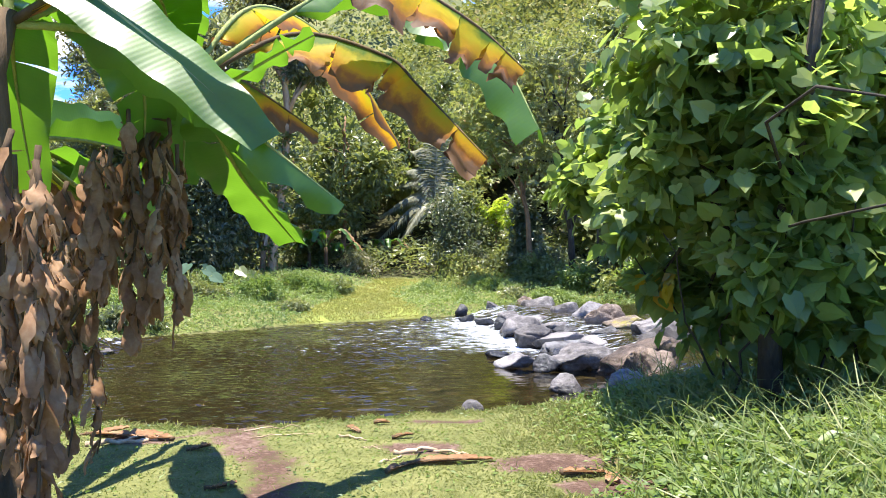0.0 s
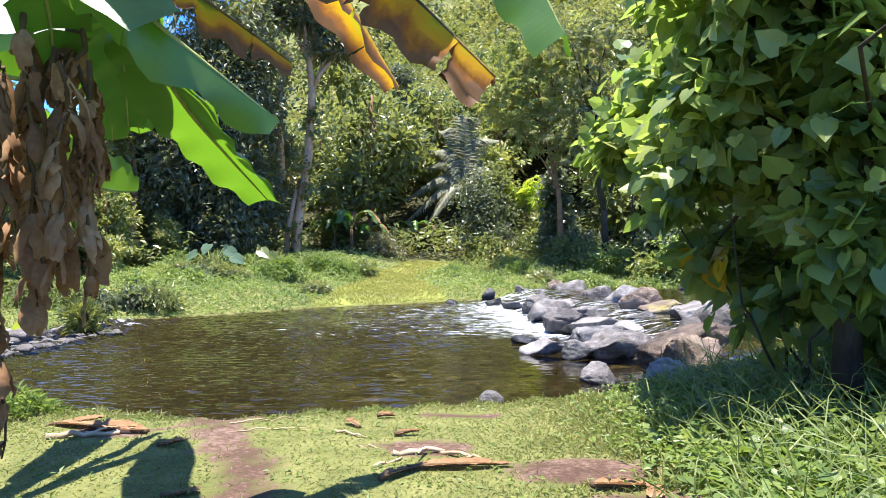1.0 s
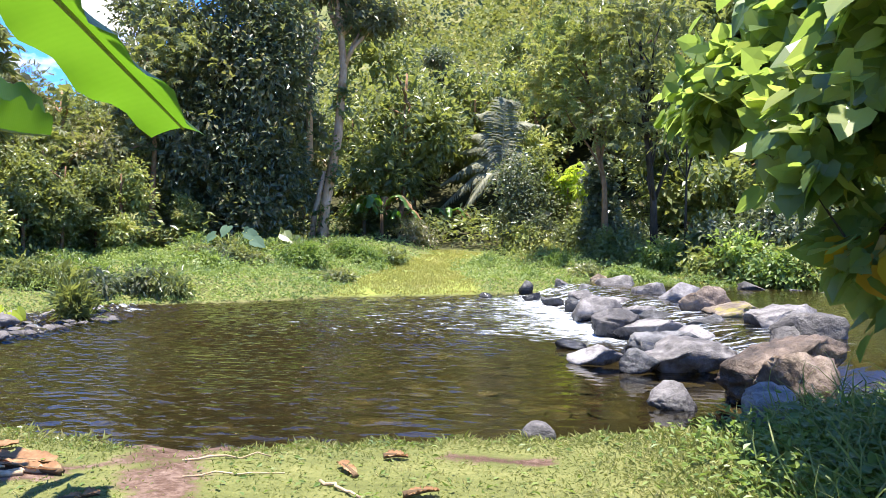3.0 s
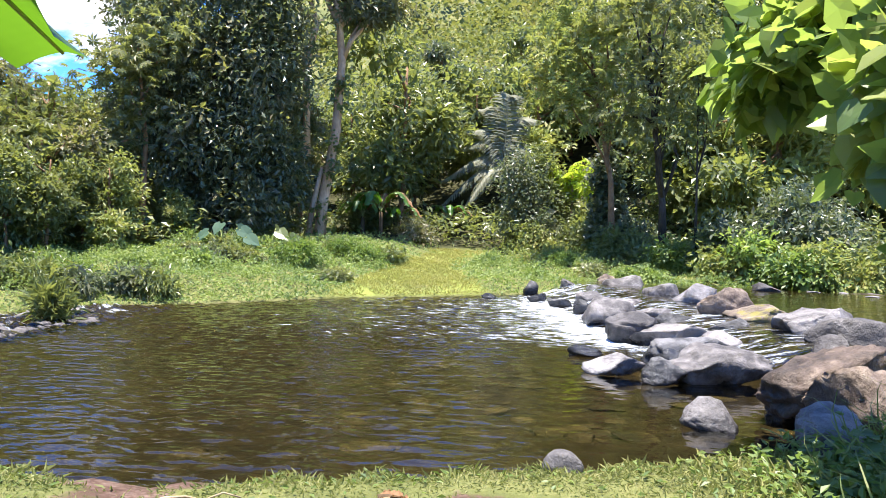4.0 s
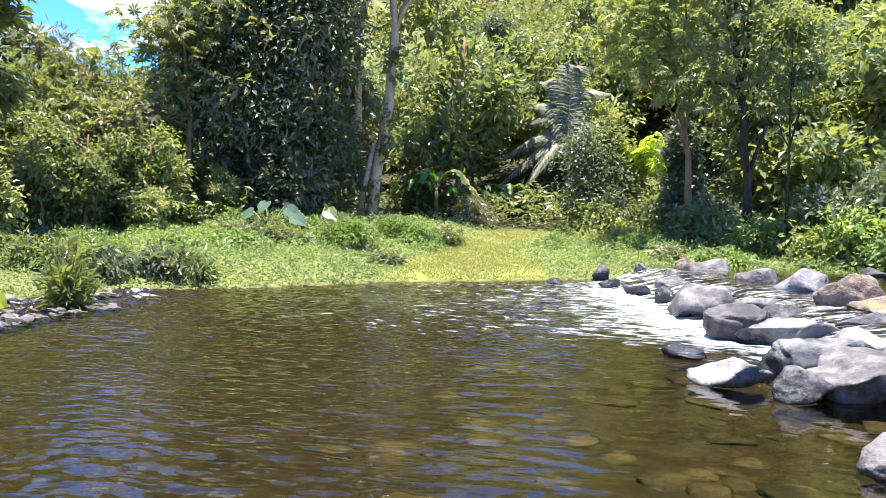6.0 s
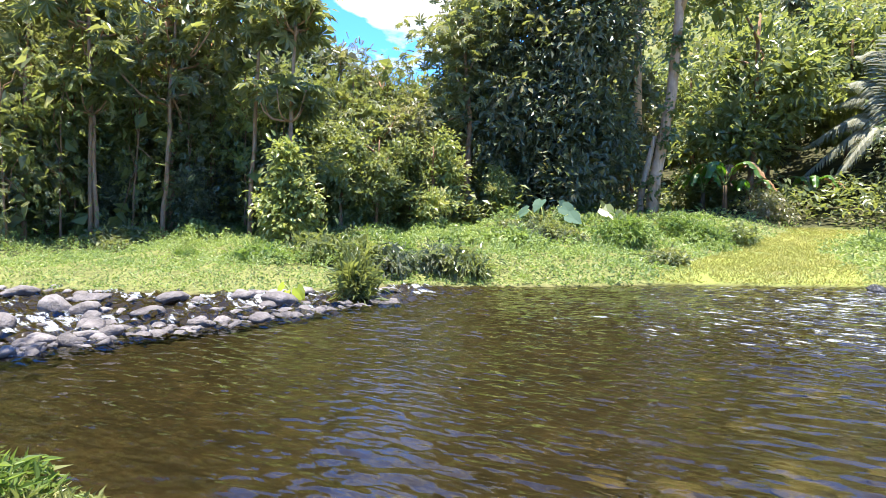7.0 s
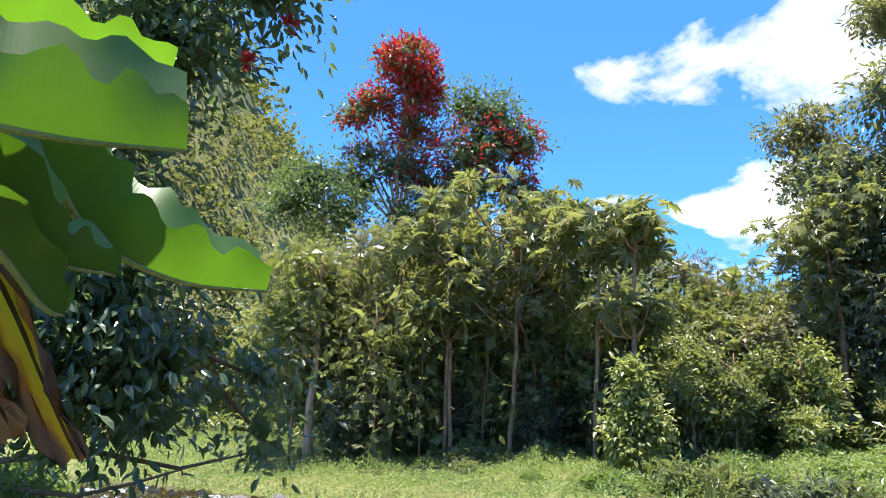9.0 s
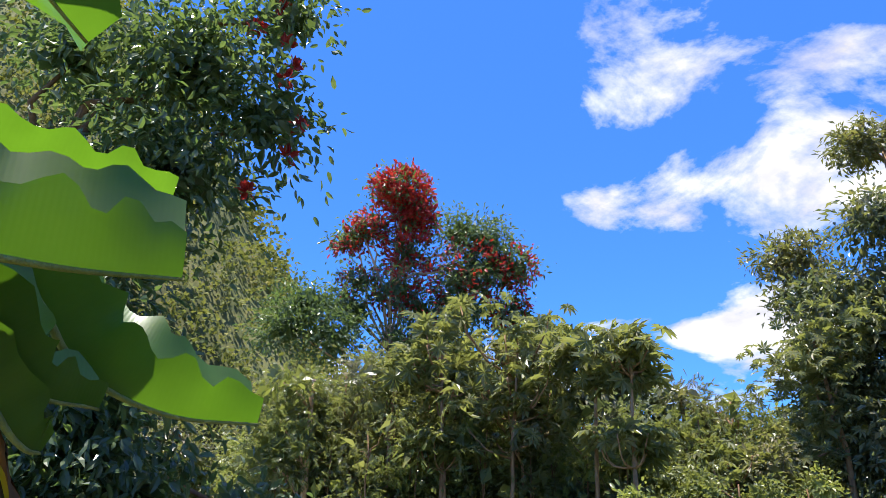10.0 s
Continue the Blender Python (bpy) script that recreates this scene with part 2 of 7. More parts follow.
LEAF = {
    "diamond": (np.array([(0, 0, 0), (0.45, -0.5, 0.08), (1, 0, -0.12), (0.45, 0.5, 0.08)], float), np.array([(0, 1, 2), (0, 2, 3)])),
    "oval": (np.array([(0, 0, 0), (0.22, -0.40, 0.05), (0.62, -0.42, 0.03), (1, 0, -0.16), (0.62, 0.42, 0.03), (0.22, 0.40, 0.05), (0.5, 0, -0.04)], float),
             np.array([(0, 1, 6), (1, 2, 6), (2, 3, 6), (3, 4, 6), (4, 5, 6), (5, 0, 6)])),
    "heart": (np.array([(0.06, 0, 0), (-0.10, -0.24, 0.02), (0.10, -0.50, 0.05), (0.48, -0.46, 0.02), (1, 0, -0.14), (0.48, 0.46, 0.02), (0.10, 0.50, 0.05), (-0.10, 0.24, 0.02), (0.45, 0, -0.05)], float),
              np.array([(0, 1, 8), (1, 2, 8), (2, 3, 8), (3, 4, 8), (4, 5, 8), (5, 6, 8), (6, 7, 8), (7, 0, 8)])),
    "blade": (np.array([(0, -0.5, 0), (0, 0.5, 0), (0.4, -0.42, 0.10), (0.4, 0.42, 0.10), (0.75, -0.28, 0.06), (0.75, 0.28, 0.06), (1, 0, -0.10)], float),
              np.array([(0, 1, 2), (1, 3, 2), (2, 3, 4), (3, 5, 4), (4, 5, 6)])),
    "arch": (np.array([(0, -0.5, 0), (0, 0.5, 0), (0.30, -0.5, 0.20), (0.30, 0.5, 0.20), (0.60, -0.4, 0.22), (0.60, 0.4, 0.22), (0.85, -0.25, 0.08), (0.85, 0.25, 0.08), (1, 0, -0.15)], float),
             np.array([(0, 1, 2), (1, 3, 2), (2, 3, 4), (3, 5, 4), (4, 5, 6), (5, 7, 6), (6, 7, 8)])),
    "palmate": lobes([math.radians(a) for a in (-150, -108, -72, -36, 0, 36, 72, 108, 150)], (0.6, 0.8, 0.95, 1, 1, 1, 0.95, 0.8, 0.6), 0.15, 0.22),
    "pinnate": feather(6, 0.34, 0.075, 0.30),
}


def scatter(shape, pos, axis, nrm, length, width):
    V0, F0 = LEAF[shape]
    a = unit(axis)
    s = unit(np.cross(nrm, a))
    n = np.cross(a, s)
    length, width = np.broadcast_to(length, len(pos)), np.broadcast_to(width, len(pos))
    V = pos[:, None] + a[:, None] * (V0[:, 0] * length[:, None])[..., None] + s[:, None] * (V0[:, 1] * width[:, None])[..., None] + n[:, None] * (V0[:, 2] * length[:, None])[..., None]
    F = F0[None] + (np.arange(len(pos)) * len(V0))[:, None, None]
    return V.reshape(-1, 3), F.reshape(-1, 3)


def foliage(rng, clumps, tufts, per, tuft_r, length, shape="diamond", width=0.5, droop=0.25, flat=0.8, shell=0.6, core=0.06):
    """Leaves in flattish sprays near the skin of a few ellipsoids (x, y, z, rx, ry, rz), with oversized inner leaves
    added to block light.
    """
    c = np.array(clumps, float)
    w = (c[:, 3] * c[:, 4] * c[:, 5]) ** (2 / 3)
    pick = rng.choice(len(c), tufts, p=w / w.sum())
    out = unit(rng.normal(size=(tufts, 3)))
    rad = (shell + (1.05 - shell) * rng.random(tufts) ** 0.6)[:, None]
    lump = 1 + 0.22 * np.sin(out[:, :1] * 5 + pick[:, None]) * np.cos(out[:, 1:2] * 6 + out[:, 2:] * 4)
    centre = c[pick, :3] + out * rad * lump * c[pick, 3:]
    lie = unit(np.array([0, 0, flat]) + out * 0.4 + rng.normal(size=out.shape) * 0.38)
    way = out * 0.5 + rng.normal(size=out.shape) * 0.5 + np.array([0, 0, -droop])
    lie, way = np.repeat(lie, per, 0), np.repeat(way, per, 0)
    off = rng.normal(size=lie.shape) * tuft_r * 1.1
    off = off - lie * (0.6 * (off * lie).sum(-1, keepdims=True))
    pos = np.repeat(centre, per, 0) + off
    axis = way * 0.8 + rng.normal(size=way.shape) * 0.5 + off / tuft_r * 0.25
    nrm = lie + rng.normal(size=lie.shape) * 0.26
    ln = length * rng.uniform(0.65, 1.25, len(pos))
    skin = scatter(shape, pos, axis, nrm, ln, ln * width)
    # added filler: outsize leaves inside the clumps keep light out and darken gaps
    n = int(tufts * per * core)
    if not n:
        return skin
    pick = rng.choice(len(c), n, p=w / w.sum())
    pos = c[pick, :3] + unit(rng.normal(size=(n, 3))) * rng.uniform(0.1, 0.62, (n, 1)) * c[pick, 3:]
    ln = length * rng.uniform(1.6, 2.6, n)
    return join([skin, scatter("diamond", pos, rng.normal(size=pos.shape) + [0, 0, -0.4], rng.normal(size=pos.shape), ln, ln * 0.75)])


def tube(P, R, sides=8, wob=0.0, rng=None):
    P, R = np.array(P, float), np.array(R, float)
    d = unit(np.gradient(P, axis=0))
    ref = np.where(np.abs(d[:, 2:3]) > 0.9, [[1.0, 0, 0]], [[0, 0, 1.0]])
    s = unit(np.cross(d, ref)); t = np.cross(d, s)
    ang = np.linspace(0, 2 * np.pi, sides, endpoint=False)
    rr = R[:, None] * (1 + (wob * rng.normal(size=(len(P), sides)) if rng is not None else 0))
    V = P[:, None] + rr[..., None] * (np.cos(ang)[None, :, None] * s[:, None] + np.sin(ang)[None, :, None] * t[:, None])
    k, F = len(P), []
    i, j = np.meshgrid(np.arange(k - 1), np.arange(sides), indexing="ij")
    a, b = i * sides + j, i * sides + (j + 1) % sides
    F = np.concatenate([np.stack([a, b, b + sides], -1).reshape(-1, 3), np.stack([a, b + sides, a + sides], -1).reshape(-1, 3)])
    V = np.concatenate([V.reshape(-1, 3), P[:1], P[-1:]])
    n0 = k * sides
    jj = np.arange(sides)
    caps = np.concatenate([np.stack([np.full(sides, n0), (jj + 1) % sides, jj], -1), np.stack([np.full(sides, n0 + 1), (k - 1) * sides + jj, (k - 1) * sides + (jj + 1) % sides], -1)])
    return V, np.concatenate([F, caps])


def bend(a, b, k=6, sag=0.0, wob=0.0, rng=None):
    t = np.linspace(0, 1, k)[:, None]
    P = np.array(a, float) * (1 - t) + np.array(b, float) * t
    P[:, 2] += sag * np.sin(np.pi * t[:, 0])
    if rng is not None and wob:
        P[1:-1] += rng.normal(size=(k - 2, 3)) * wob
    return P


def spline(pts, n):
    p = np.array(pts, float)
    p = np.vstack([2 * p[0] - p[1], p, 2 * p[-1] - p[-2]])
    out = []
    for u in np.linspace(0, len(p) - 3 - 1e-6, n):
        k, t = int(u), u - int(u)
        a, b, c, d = p[k:k + 4]
        out.append(0.5 * (2 * b + (c - a) * t + (2 * a - 5 * b + 4 * c - d) * t * t + (3 * b - a - 3 * c + d) * t ** 3))
    return np.array(out)


# ---- materials ----
M_LEAF = leaf_mat("leaf_mid", [(0.064, 0.094, 0.021), (0.130, 0.174, 0.033), (0.240, 0.261, 0.054)])
M_DARK = leaf_mat("leaf_dark", [(0.055, 0.080, 0.026), (0.120, 0.155, 0.046), (0.235, 0.235, 0.080)], trans=0.38, rough=0.34, spec=0.5, shine=(0.22, 0.28, 0.05))
M_LITE = leaf_mat("leaf_light", [(0.127, 0.189, 0.032), (0.233, 0.290, 0.047), (0.401, 0.377, 0.072)], trans=0.42)
M_OLIVE = leaf_mat("leaf_olive", [(0.066, 0.092, 0.026), (0.140, 0.150, 0.040), (0.260, 0.215, 0.064)], trans=0.35)
M_CECR = leaf_mat("leaf_cecropia", [(0.076, 0.106, 0.028), (0.160, 0.190, 0.046), (0.29, 0.285, 0.080)], trans=0.42)
M_VINE = leaf_mat("leaf_heart", [(0.06, 0.115, 0.02), (0.13, 0.215, 0.034), (0.23, 0.31, 0.05), (0.38, 0.42, 0.07)], trans=0.54, rough=0.34, spec=0.5, patch=1.2, shine=(0.46, 0.63, 0.075))
M_TULIP = leaf_mat("leaf_tulip", [(0.040, 0.075, 0.020), (0.085, 0.135, 0.030), (0.190, 0.235, 0.050)], trans=0.36, rough=0.30, spec=0.6, shine=(0.28, 0.42, 0.06))
M_GRASS = leaf_mat("grass_blade", [(0.085, 0.132, 0.021), (0.165, 0.222, 0.033), (0.300, 0.305, 0.062)], shine=(0.35, 0.5, 0.08), trans=0.4, rough=0.5, patch=1.2)
M_HERB = leaf_mat("herb_leaf", [(0.066, 0.120, 0.018), (0.130, 0.205, 0.025), (0.220, 0.282, 0.033)], shine=(0.35, 0.5, 0.06), trans=0.42, rough=0.45, patch=0.8)
M_COVER = leaf_mat("bank_cover", [(0.085, 0.145, 0.030), (0.170, 0.245, 0.036), (0.29, 0.35, 0.052)], shine=(0.4, 0.55, 0.08), trans=0.4, rough=0.5, patch=0.35)
M_FARWOOD = leaf_mat("far_wood", [(0.065, 0.092, 0.020), (0.135, 0.170, 0.032), (0.23, 0.245, 0.045), (0.33, 0.27, 0.065)], trans=0.25, patch=0.06, spec=0.06, rough=0.8)
M_LAWN = leaf_mat("trodden_grass", [(0.20, 0.22, 0.035), (0.32, 0.33, 0.045), (0.44, 0.40, 0.09)], trans=0.3, rough=0.6, spec=0.2, patch=0.6)
M_TURF = leaf_mat("short_turf", [(0.115, 0.15, 0.026), (0.20, 0.225, 0.04), (0.32, 0.31, 0.08)], shine=(0.4, 0.5, 0.08), trans=0.3, rough=0.6, spec=0.2, patch=1.2)
M_RED = leaf_mat("tulip_flower", [(0.30, 0.020, 0.022), (0.46, 0.032, 0.025), (0.62, 0.07, 0.04)], shine=(0.7, 0.06, 0.04), trans=0.35, rough=0.5)
M_PALM = leaf_mat("palm_frond", [(0.10, 0.12, 0.042), (0.19, 0.21, 0.075), (0.32, 0.32, 0.125)], trans=0.35, rough=0.55, spec=0.3)
M_YELLOW = leaf_mat("yellow_leaf", [(0.45, 0.30, 0.02), (0.60, 0.40, 0.03), (0.40, 0.16, 0.02)], shine=(0.7, 0.5, 0.04), trans=0.4)
M_BARK = bark_mat("bark_brown", (0.10, 0.056, 0.030), (0.31, 0.18, 0.10))
M_PALE = bark_mat("bark_pale", (0.21, 0.115, 0.062), (0.46, 0.28, 0.165))
M_MOTTLED = bark_mat("bark_mottled", (0.32, 0.17, 0.09), (0.72, 0.47, 0.30), 4.0)
M_DARKBARK = bark_mat("bark_dark", (0.02, 0.016, 0.012), (0.075, 0.058, 0.042))
M_ROCK = rock_mat("basalt", (0.040, 0.035, 0.034), (0.108, 0.096, 0.091), (0.235, 0.212, 0.20), wet_z=0.03)
M_BROWN = rock_mat("brown_basalt", (0.040, 0.028, 0.021), (0.120, 0.084, 0.062), (0.25, 0.19, 0.145))
M_MOSSY = rock_mat("mossy_basalt", (0.06, 0.044, 0.03), (0.17, 0.128, 0.095), (0.30, 0.24, 0.19), moss=0.8)
M_BLACK = rock_mat("wet_basalt", (0.022, 0.021, 0.021), (0.058, 0.055, 0.055), (0.17, 0.162, 0.16), wet_z=0.2)
M_PALEROCK = rock_mat("pale_stone", (0.085, 0.076, 0.075), (0.18, 0.164, 0.16), (0.29, 0.268, 0.26), wet_z=-0.04)
M_STONE = rock_mat("riffle_stone", (0.060, 0.051, 0.048), (0.122, 0.106, 0.10), (0.20, 0.178, 0.168), wet_z=-0.12)
M_DROWNED = rock_mat("drowned_stone", (0.03, 0.022, 0.010), (0.075, 0.055, 0.025), (0.15, 0.11, 0.05), wet_z=-9.0)


# ---- the lie of the land ----
NEAR = np.array([(-400, -190), (-60, -16), (-30, 1), (-21, 6.4), (-17, 7.6), (-14, 7.6), (-12.5, 6.9), (-11, 6.2), (-9.8, 6.2), (-9, 6.9), (-8.1, 7.6), (-7.2, 8.1), (-6.2, 8.55), (-5.3, 8.75), (-4.5, 8.72), (-3.5, 8.58), (-2.9, 8.72), (-2.1, 9.0), (-1.25, 9.28), (-0.55, 9.55), (0.2, 9.8), (0.95, 10.12), (1.5, 10.5), (2.5, 11.5), (4, 12.5), (7, 14), (12, 16), (25, 22), (60, 40), (400, 200)], float)
FAR = np.array([(-400, -170), (-60, -8), (-30, 6), (-21, 10.4), (-18.4, 11.6), (-16.4, 12.8), (-14, 14.3), (-12.2, 15.4), (-11.4, 16.6), (-11.1, 18.7), (-9.65, 19.76), (-8, 21.5), (-6.6, 23.45), (-4.9, 24.45), (-2.9, 25.8), (-1.5, 27.0), (0.5, 27.6), (3, 27.0), (8, 25.6), (14, 28), (25, 34), (60, 52), (400, 220)], float)
RAPID = np.array([(2.6, 10.5), (1.75, 12.5), (1.0, 14.5), (0.55, 17.0), (0.1, 19.5), (-0.5, 22.0), (-1.2, 25.0), (-1.7, 27.5)], float)
UPSTREAM = 0.40


def resample(P, step, cap=260):
    d = np.r_[0, np.cumsum(np.linalg.norm(np.diff(P, axis=0), axis=1))]
    u = np.linspace(0, d[-1], min(cap, int(d[-1] / step) + 2))
    return np.stack([np.interp(u, d, P[:, 0]), np.interp(u, d, P[:, 1])], 1)


NEAR_S, FAR_S = resample(NEAR[1:-1], 0.6), resample(FAR[1:-1], 0.6)


def dist_to(P, x, y):
    out = np.empty(x.size)
    q = np.stack([x.ravel(), y.ravel()], 1)
    for i in range(0, len(q), 20000):
        out[i:i + 20000] = np.sqrt(((q[i:i + 20000, None] - P[None]) ** 2).sum(-1).min(1))
    return out.reshape(x.shape)


def smooth(a, b, x):
    t = np.clip((x - a) / (b - a), 0, 1)
    return t * t * (3 - 2 * t)


def waves(x, y, k=1.0, seed=0.0):
    """Soft unevenness, roughly -1 to 1."""
    return (np.sin(1.7 * k * x + 0.6 * np.sin(1.1 * k * y + seed) + seed) + np.sin(1.3 * k * y + 0.8 * np.sin(0.9 * k * x) + 2 * seed) + 0.6 * np.sin(3.1 * k * (x + y) + seed) + 0.5 * np.sin(4.3 * k * (x - 0.7 * y))) / 3.1


def land(x, y):
    """Ground height, and the distances from the near and the far waterline (positive on land)."""
    x, y = np.atleast_1d(np.asarray(x, float)), np.atleast_1d(np.asarray(y, float))
    yn, yf = np.interp(x, NEAR[:, 0], NEAR[:, 1]), np.interp(x, FAR[:, 0], FAR[:, 1])
    dn, df = dist_to(NEAR_S, x, y), dist_to(FAR_S, x, y)
    dn, df = np.where(y < yn, dn, -dn), np.where(y > yf, df, -df)
    # river bed
    side = np.interp(y, RAPID[:, 1], RAPID[:, 0])
    up = smooth(-0.2, 2.2, x - side) * smooth(9, 11.5, y)
    edge = np.minimum(-dn, -df)
    bed = -0.05 - 0.66 * smooth(0, 2.6, edge) + 0.05 * waves(x, y, 1.6)
    bed = np.where(x < -8.6, bed * (1 - 0.45 * smooth(-8.6, -9.6, x)), bed) + up * (UPSTREAM + 0.05)
    z = bed
    # near bank
    zn = 0.02 + 0.10 * smooth(0, 0.5, dn) + 0.032 * np.clip(dn, 0, 12) + 0.02 * waves(x, y, 2.2) * smooth(0, 1, dn) + 0.25 * smooth(1.2, 3, x) * smooth(0.2, 2, dn) + 0.35 * smooth(-5, -12, x) * smooth(0.4, 3, dn)
    # far bank, with the track going up through it
    lift = 0.62 + 0.38 * smooth(-17, -12, x) - 0.42 * smooth(-8.2, -6.4, x) * smooth(0.6, -2.8, x) - 0.15 * smooth(-1, 3, x)
    zf = 0.03 + 0.22 * smooth(0, 0.9, df) + lift * (0.135 * np.clip(df - 0.4, 0, 9)) + 0.06 * waves(x, y, 1.1, 1.0) * smooth(0.3, 2, df) + 0.07 * np.clip(df - 9, 0, 12) * smooth(-9, -6, x)
    zf = zf + 0.012 * np.clip(df - 9, 0, 60)
    hill = 0.36 * 55 * np.logaddexp(0, (0.80 * (y - 52) + 0.60 * (x + 3)) / 55 * 2.0) - 6.0
    hill = np.clip(hill, 0, None)
    hill = 190 * (1 - np.exp(-hill / 190)) * (0.10 + 0.90 * smooth(-105, -22, x - 0.12 * (y - 40)))
    cone = np.clip(147 - 1.63 * np.hypot(x + 170, y + 10), 0, None)
    ridge = np.clip(205 - 0.9 * np.hypot((x + 85) * 0.9, y - 430), 0, None)
    rough = 1 + 0.10 * waves(x, y, 0.05) + 0.05 * waves(x, y, 0.16, 2)
    high = np.maximum(np.maximum(hill, cone), ridge) * rough * smooth(8, 40, df)
    z = np.where(dn > 0, zn, np.where(df > 0, zf + high, z))
    z = np.where((dn <= 0) & (df <= 0), np.maximum(z, -0.75), z)
    return z, dn, df


def gz(x, y):
    return float(land(x, y)[0][0])


def axis_steps(lo, hi, step, far):
    fine = np.arange(lo, hi + step / 2, step)
    out, d, a, b = [], step, lo, hi
    left, right = [], []
    while a > -far or b < far:
        d *= 1.13
        a, b = a - d, b + d
        left.append(a); right.append(b)
    return np.concatenate([left[::-1], fine, right])


def dirt_at(x, y):
    """How bare the near bank is: the wheel track down to the water and a few worn patches."""
    n = 0.5 * waves(x, y, 2.5) + 0.3 * waves(x, y, 6.0, 1)
    track = np.interp(y, [0, 4.5, 6.1, 7.6, 9.0], [-1.1, -1.6, -1.95, -2.75, -3.45])
    a = 0.85 * (1 - smooth(0.12, 0.48, np.abs(x - track) + 0.32 * n)) * smooth(2.5, 4.5, y)
    for px, py, rx, ry in ((0.35, 6.6, 0.62, 0.42), (0.75, 5.9, 0.6, 0.35), (-0.9, 7.2, 0.5, 0.28), (-0.75, 8.6, 0.55, 0.2), (-3.2, 8.6, 0.75, 0.35), (-3.9, 7.6, 0.5, 0.2), (0.1, 4.4, 0.4, 0.5)):
        a = np.maximum(a, 1 - smooth(0.6, 1.15, np.hypot((x - px) / rx, (y - py) / ry) + 0.35 * n))
    return np.clip(a, 0, 1)


def track_at(x, y):
    """The grassy track on the far bank."""
    mid = np.interp(y, [23, 26, 29, 32, 36, 42], [-4.6, -4.9, -5.4, -5.7, -5.5, -4.6])
    wide = np.interp(y, [23, 25.5, 28, 31, 35], [2.3, 1.9, 1.3, 0.95, 0.9])
    return 1 - smooth(0.75, 1.3, (np.abs(x - mid) + 0.35 * waves(x, y, 1.3) + 0.25 * waves(x, y, 3.1, 2)) / wide)


gx, gy = axis_steps(-22, 9, 0.22, 2600), axis_steps(0, 36, 0.22, 2600)
X, Y = np.meshgrid(gx, gy, indexing="xy")
Z, DN, DF = land(X, Y)
nx, ny = len(gx), len(gy)
i, j = np.meshgrid(np.arange(ny - 1), np.arange(nx - 1), indexing="ij")
q = (i * nx + j)
ground = new("ground", np_mesh("ground", np.stack([X, Y, Z], -1).reshape(-1, 3), np.stack([q, q + 1, q + nx + 1, q + nx], -1).reshape(-1, 4), smooth=True))
tagged(ground, "grassy river banks with bare brown track, pebbly bed and wooded hills", "ground", kind="structure")


def point_attr(ob, name, values):
    ob.data.attributes.new(name, "FLOAT", "POINT").data.foreach_set("value", np.asarray(values, np.float32).ravel())


point_attr(ground, "bare", np.where(DN > 0, dirt_at(X, Y), 0))
point_attr(ground, "track", np.where(DF > 0, track_at(X, Y) * smooth(60, 45, Y), 0))
point_attr(ground, "bed", smooth(0.22, -0.12, np.maximum(DN, DF)))
point_attr(ground, "wood", smooth(9, 12, DF))
point_attr(ground, "scrub", smooth(38, 70, DF))


